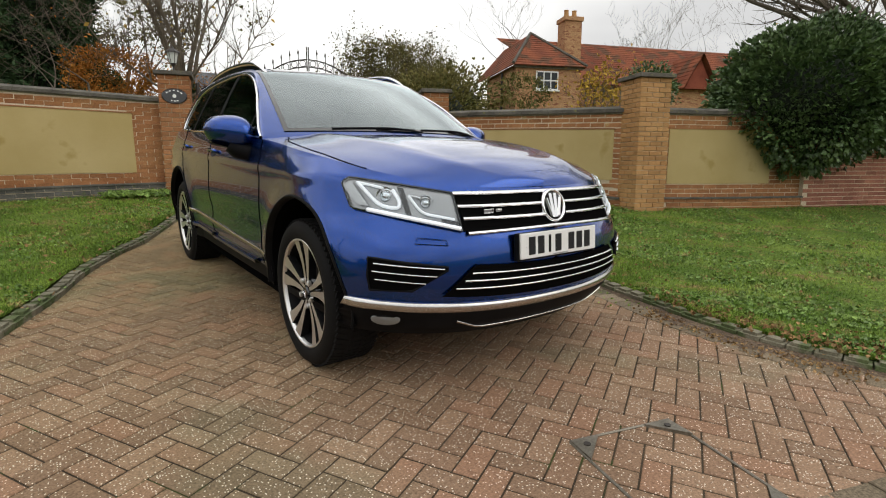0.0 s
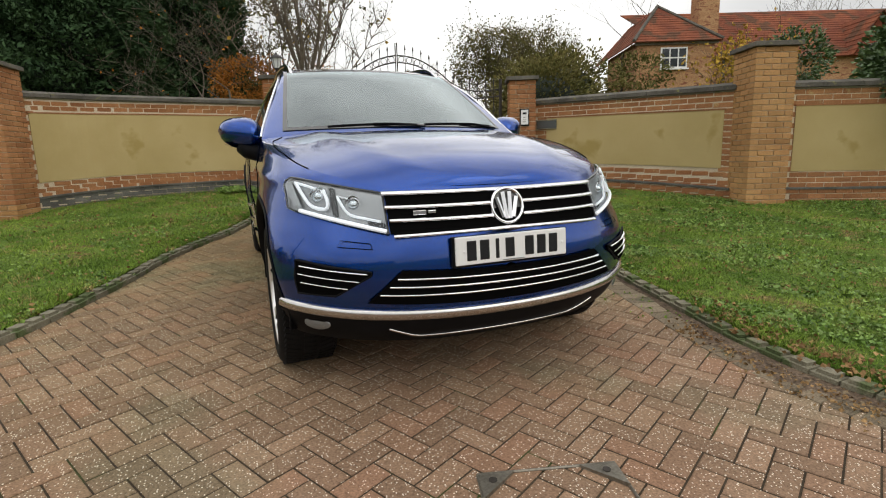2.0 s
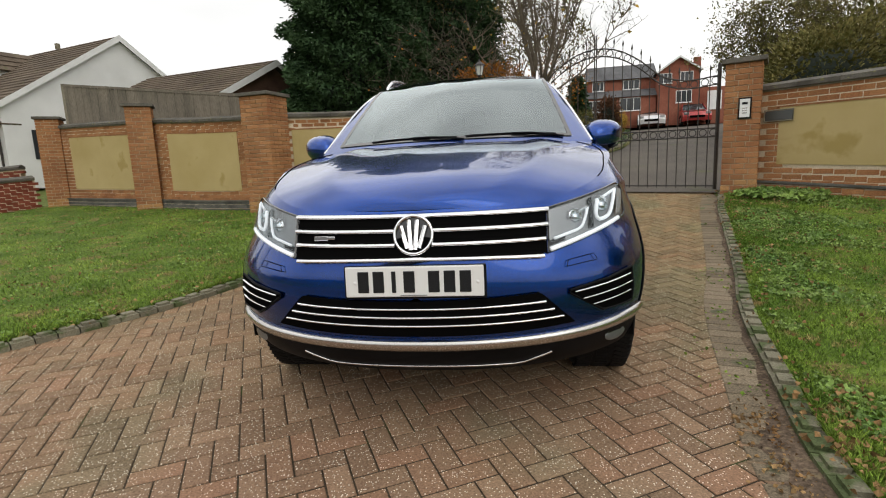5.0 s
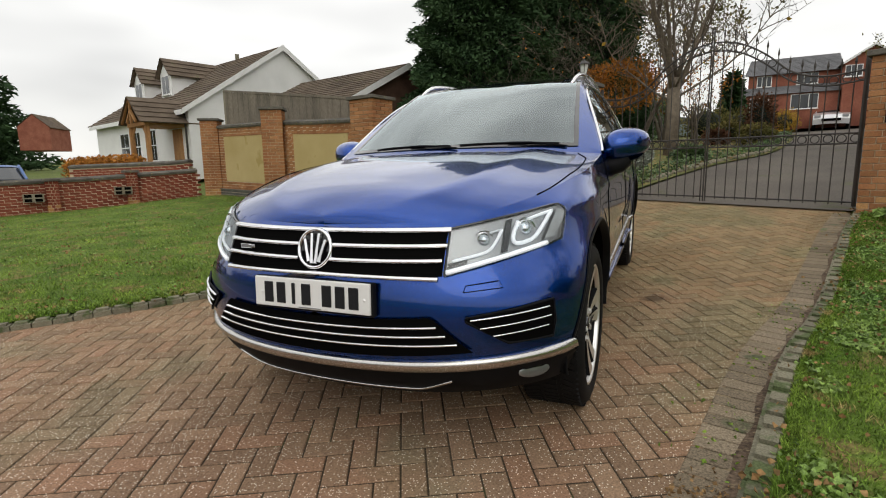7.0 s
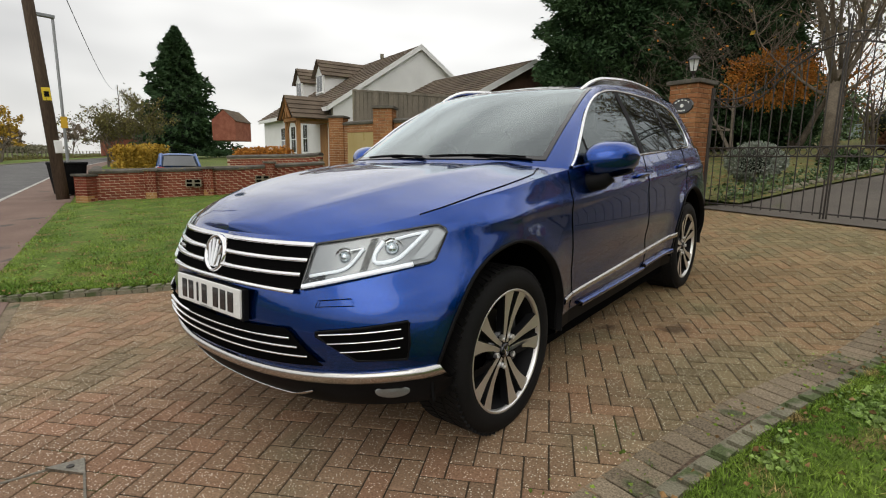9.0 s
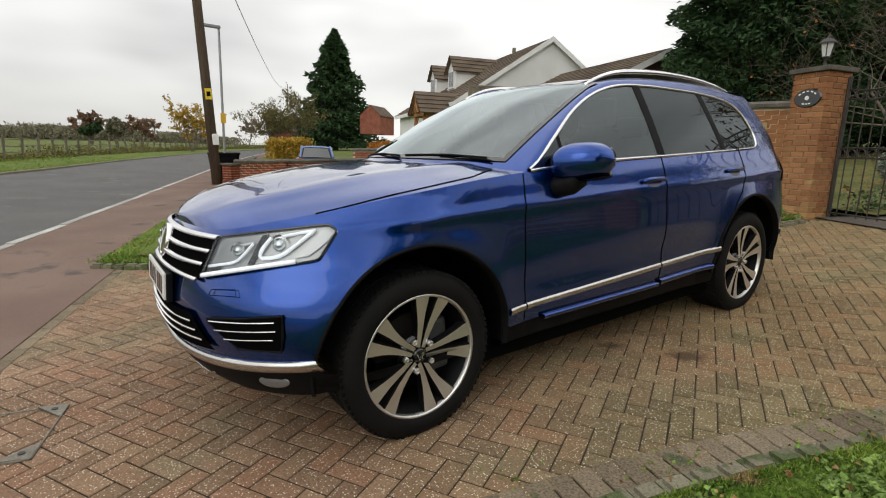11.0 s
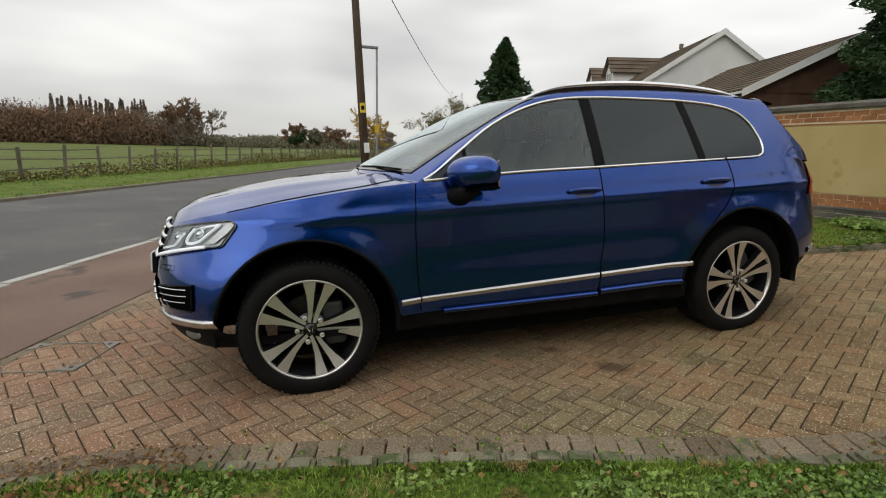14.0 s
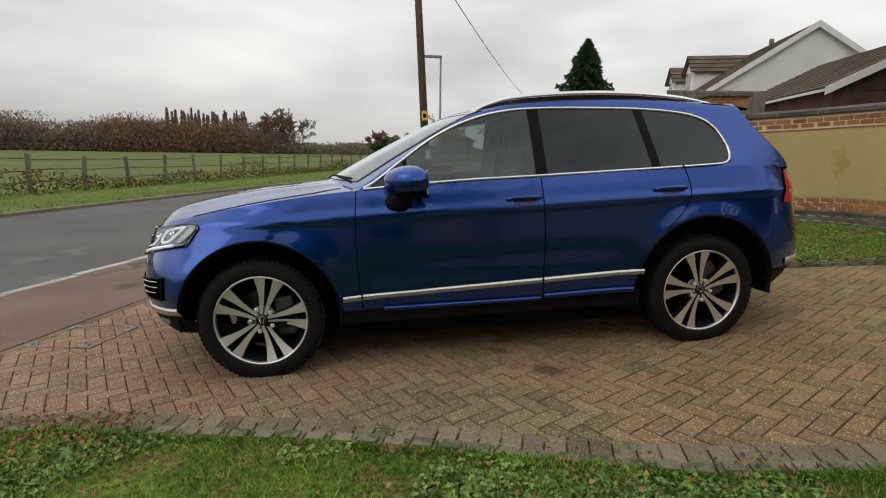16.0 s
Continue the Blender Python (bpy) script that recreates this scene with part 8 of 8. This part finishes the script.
# inspection cover let into the paving: thin frame and steel corner plates
cover = thing("inspection_cover", "paved inspection cover with steel frame and corner plates", "cover")
COVER_STEEL = mat("weathered_steel", (0.15, 0.138, 0.11), (0.25, 0.23, 0.19), 8, 0.42, 0.3, 90, metal=0.75)
corners = [np.array(p) for p in ((-0.376, -2.735), (0.09, -2.87), (-0.075, -3.42), (-0.55, -3.29))]
for k in range(4):
    a, b, c = corners[k], corners[(k + 1) % 4], corners[k - 1]
    part("frame_bar", tube([(*a, float(ground_z(*a)) + 0.004), (*b, float(ground_z(*b)) + 0.001)], 0.0055, 6), COVER_STEEL, cover)
    ea, ec = (b - a) / np.linalg.norm(b - a), (c - a) / np.linalg.norm(c - a)
    part("corner_plate", prism([tuple(a), tuple(a + 0.13 * ea), tuple(a + 0.13 * ec)], float(ground_z(*a)) - 0.02, float(ground_z(*a)) + 0.009), COVER_STEEL, cover)
    hole = a + 0.045 * (ea + ec)
    part("bolt", tube([(*hole, float(ground_z(*a))), (*hole, float(ground_z(*a)) + 0.0125)], 0.014, 12), IRON, cover)

# ---- grass, clover and fallen leaves ----
def blades(name, edge_a, edge_b, n, height, width, material, label, seed, near=1.0, lift=0.045, keep=None):
    """Grass between two edges, denser near the first."""
    rng = np.random.default_rng(seed)
    i = rng.random(n) * (len(edge_a) - 1)
    t = rng.random(n) ** near
    lo, fr_ = i.astype(int), (i % 1)[:, None]
    a = edge_a[lo] * (1 - fr_) + edge_a[np.minimum(lo + 1, len(edge_a) - 1)] * fr_
    b = edge_b[lo] * (1 - fr_) + edge_b[np.minimum(lo + 1, len(edge_b) - 1)] * fr_
    p = a + (b - a) * t[:, None]
    if keep is not None:
        p = p[keep(p)]
        n = len(p)
    z = ground_z(p[:, 0], p[:, 1]) + lift - 0.005
    th = rng.random(n) * 2 * math.pi
    clump = 0.55 + 0.6 * np.abs(np.sin(p[:, 0] * 2.3 + 1.3 * np.sin(p[:, 1] * 1.9)) * np.cos(p[:, 1] * 2.7))
    h = height * rng.uniform(0.5, 1.25, n) * clump
    w = width * rng.uniform(0.7, 1.3, n)
    base = np.stack([p[:, 0], p[:, 1], z], axis=1)
    side = np.stack([np.cos(th) * w, np.sin(th) * w, np.zeros(n)], axis=1)
    lean = np.stack([rng.normal(0, 0.55, n) * h, rng.normal(0, 0.55, n) * h, h], axis=1)
    v = np.stack([base - side, base + side, base + lean * 0.55 + side * 0.6, base + lean * 0.55 - side * 0.6, base + lean * (1, 1, 0.92)], axis=1).reshape(-1, 3)
    q = np.arange(n)[:, None] * 5
    faces = (q + np.array((0, 1, 2, 3))).tolist() + (q + np.array((3, 2, 4))).tolist()
    me = bpy.data.meshes.new(name)
    me.from_pydata(v.tolist(), [], faces)
    me.materials.append(material)
    return tagged(new(name, me), label, "grass", kind="stuff")


blades("grass", KERB_R + np.array((0.045, 0)), fit_r, 170000, 0.038, 0.0028, GRASS, "short damp grass of the lawn", 1, 2.2)
blades("grass", KERB_L + np.array((-0.07, 0)), fit_l, 130000, 0.046, 0.0032, GRASS, "short damp grass of the lawn", 2, 1.7)
blades("grass", strip_a, strip_b, 14000, 0.05, 0.004, GRASS, "short grass of the verge", 3, 1.0, 0.03)
blades("grass", verge_l, np.array([road_at(u, 12 - bend(u)) for u in us]), 40000, 0.12, 0.012, GRASS, "rough grass of the road verge", 4, 1.0, 0.05, keep=lambda p: (p[:, 0] > -60) & (p[:, 0] < 2))


def scatter(name, edge_a, edge_b, n, size, material, label, seed, near, lift, patchy=0.0):
    rng = np.random.default_rng(seed)
    i = rng.integers(0, len(edge_a), n)
    t = rng.random(n)[:, None] ** near
    p = edge_a[i] + (edge_b[i] - edge_a[i]) * t + rng.normal(0, 0.06, (n, 2))
    if patchy:
        f = np.sin(p[:, 0] * 3.1 + 1) * np.cos(p[:, 1] * 2.3) + 0.6 * np.sin(p[:, 0] * 7 + p[:, 1] * 5)
        p = p[f > patchy]
    z = ground_z(p[:, 0], p[:, 1]) + lift
    rng2 = np.random.default_rng(seed + 1)
    flat = rng2.normal(size=(len(p), 3)) * (1, 1, 0.25)
    return tagged(leaf_mesh(name, np.stack([p[:, 0], p[:, 1], z], axis=1), size, material, None, flat * 3, 1.2, seed=seed), label, "leaves", kind="stuff")


scatter("clover", KERB_R + np.array((0.18, 0)), fit_r, 42000, 0.022, CLOVER, "clover among the lawn grass", 5, 2.4, 0.062, -0.1)
scatter("clover", KERB_L + np.array((-0.1, 0)), fit_l, 12000, 0.026, CLOVER, "clover among the lawn grass", 15, 1.7, 0.065, 0.2)
scatter("broad_weeds", KERB_R + np.array((0.26, 0)), fit_r, 5200, 0.042, CLOVER, "broad-leaved weeds in the lawn", 16, 2.4, 0.06, 0.25)
scatter("fallen_leaves", KERB_R + np.array((0.0, 0)), fit_r, 1500, 0.022, DEAD_LEAF, "dry brown leaves fallen on the lawn", 6, 2.0, 0.075)
scatter("fallen_leaves", KERB_R[43:56] + np.array((0.03, 0)), KERB_R[43:56] + np.array((0.26, 0.05)), 420, 0.024, DEAD_LEAF, "dry leaf litter on the lawn's edge behind the kerb", 9, 1.4, 0.07)
scatter("fallen_leaves", KERB_L, fit_l, 1300, 0.026, DEAD_LEAF, "dry brown leaves fallen on the lawn", 7, 1.5, 0.075)
scatter("fallen_leaves", KERB_R[43:53] + np.array((-0.04, 0)), KERB_R[43:53] + np.array((-0.26, 0)), 700, 0.016, DEAD_LEAF, "leaf litter along the kerb", 8, 1.8, 0.012)
scatter("joint_moss", KERB_R + np.array((-0.06, 0)), KERB_R + np.array((-0.3, 0)), 900, 0.016, GRASS, "moss and weeds in the paving joints by the kerb", 10, 2.0, 0.008, 0.2)
scatter("weeds", WALL_R[:8] + np.array((-0.12, -0.16)), WALL_R[:8] + np.array((-0.4, -0.5)), 700, 0.06, CLOVER, "leafy weeds at the foot of the gate pier", 11, 1.5, 0.12)
scatter("weeds", WALL_L[1:9] + np.array((0.05, -0.16)), WALL_L[1:9] + np.array((0.15, -0.5)), 700, 0.06, CLOVER, "leafy weeds at the foot of the gate pier", 12, 1.5, 0.12)
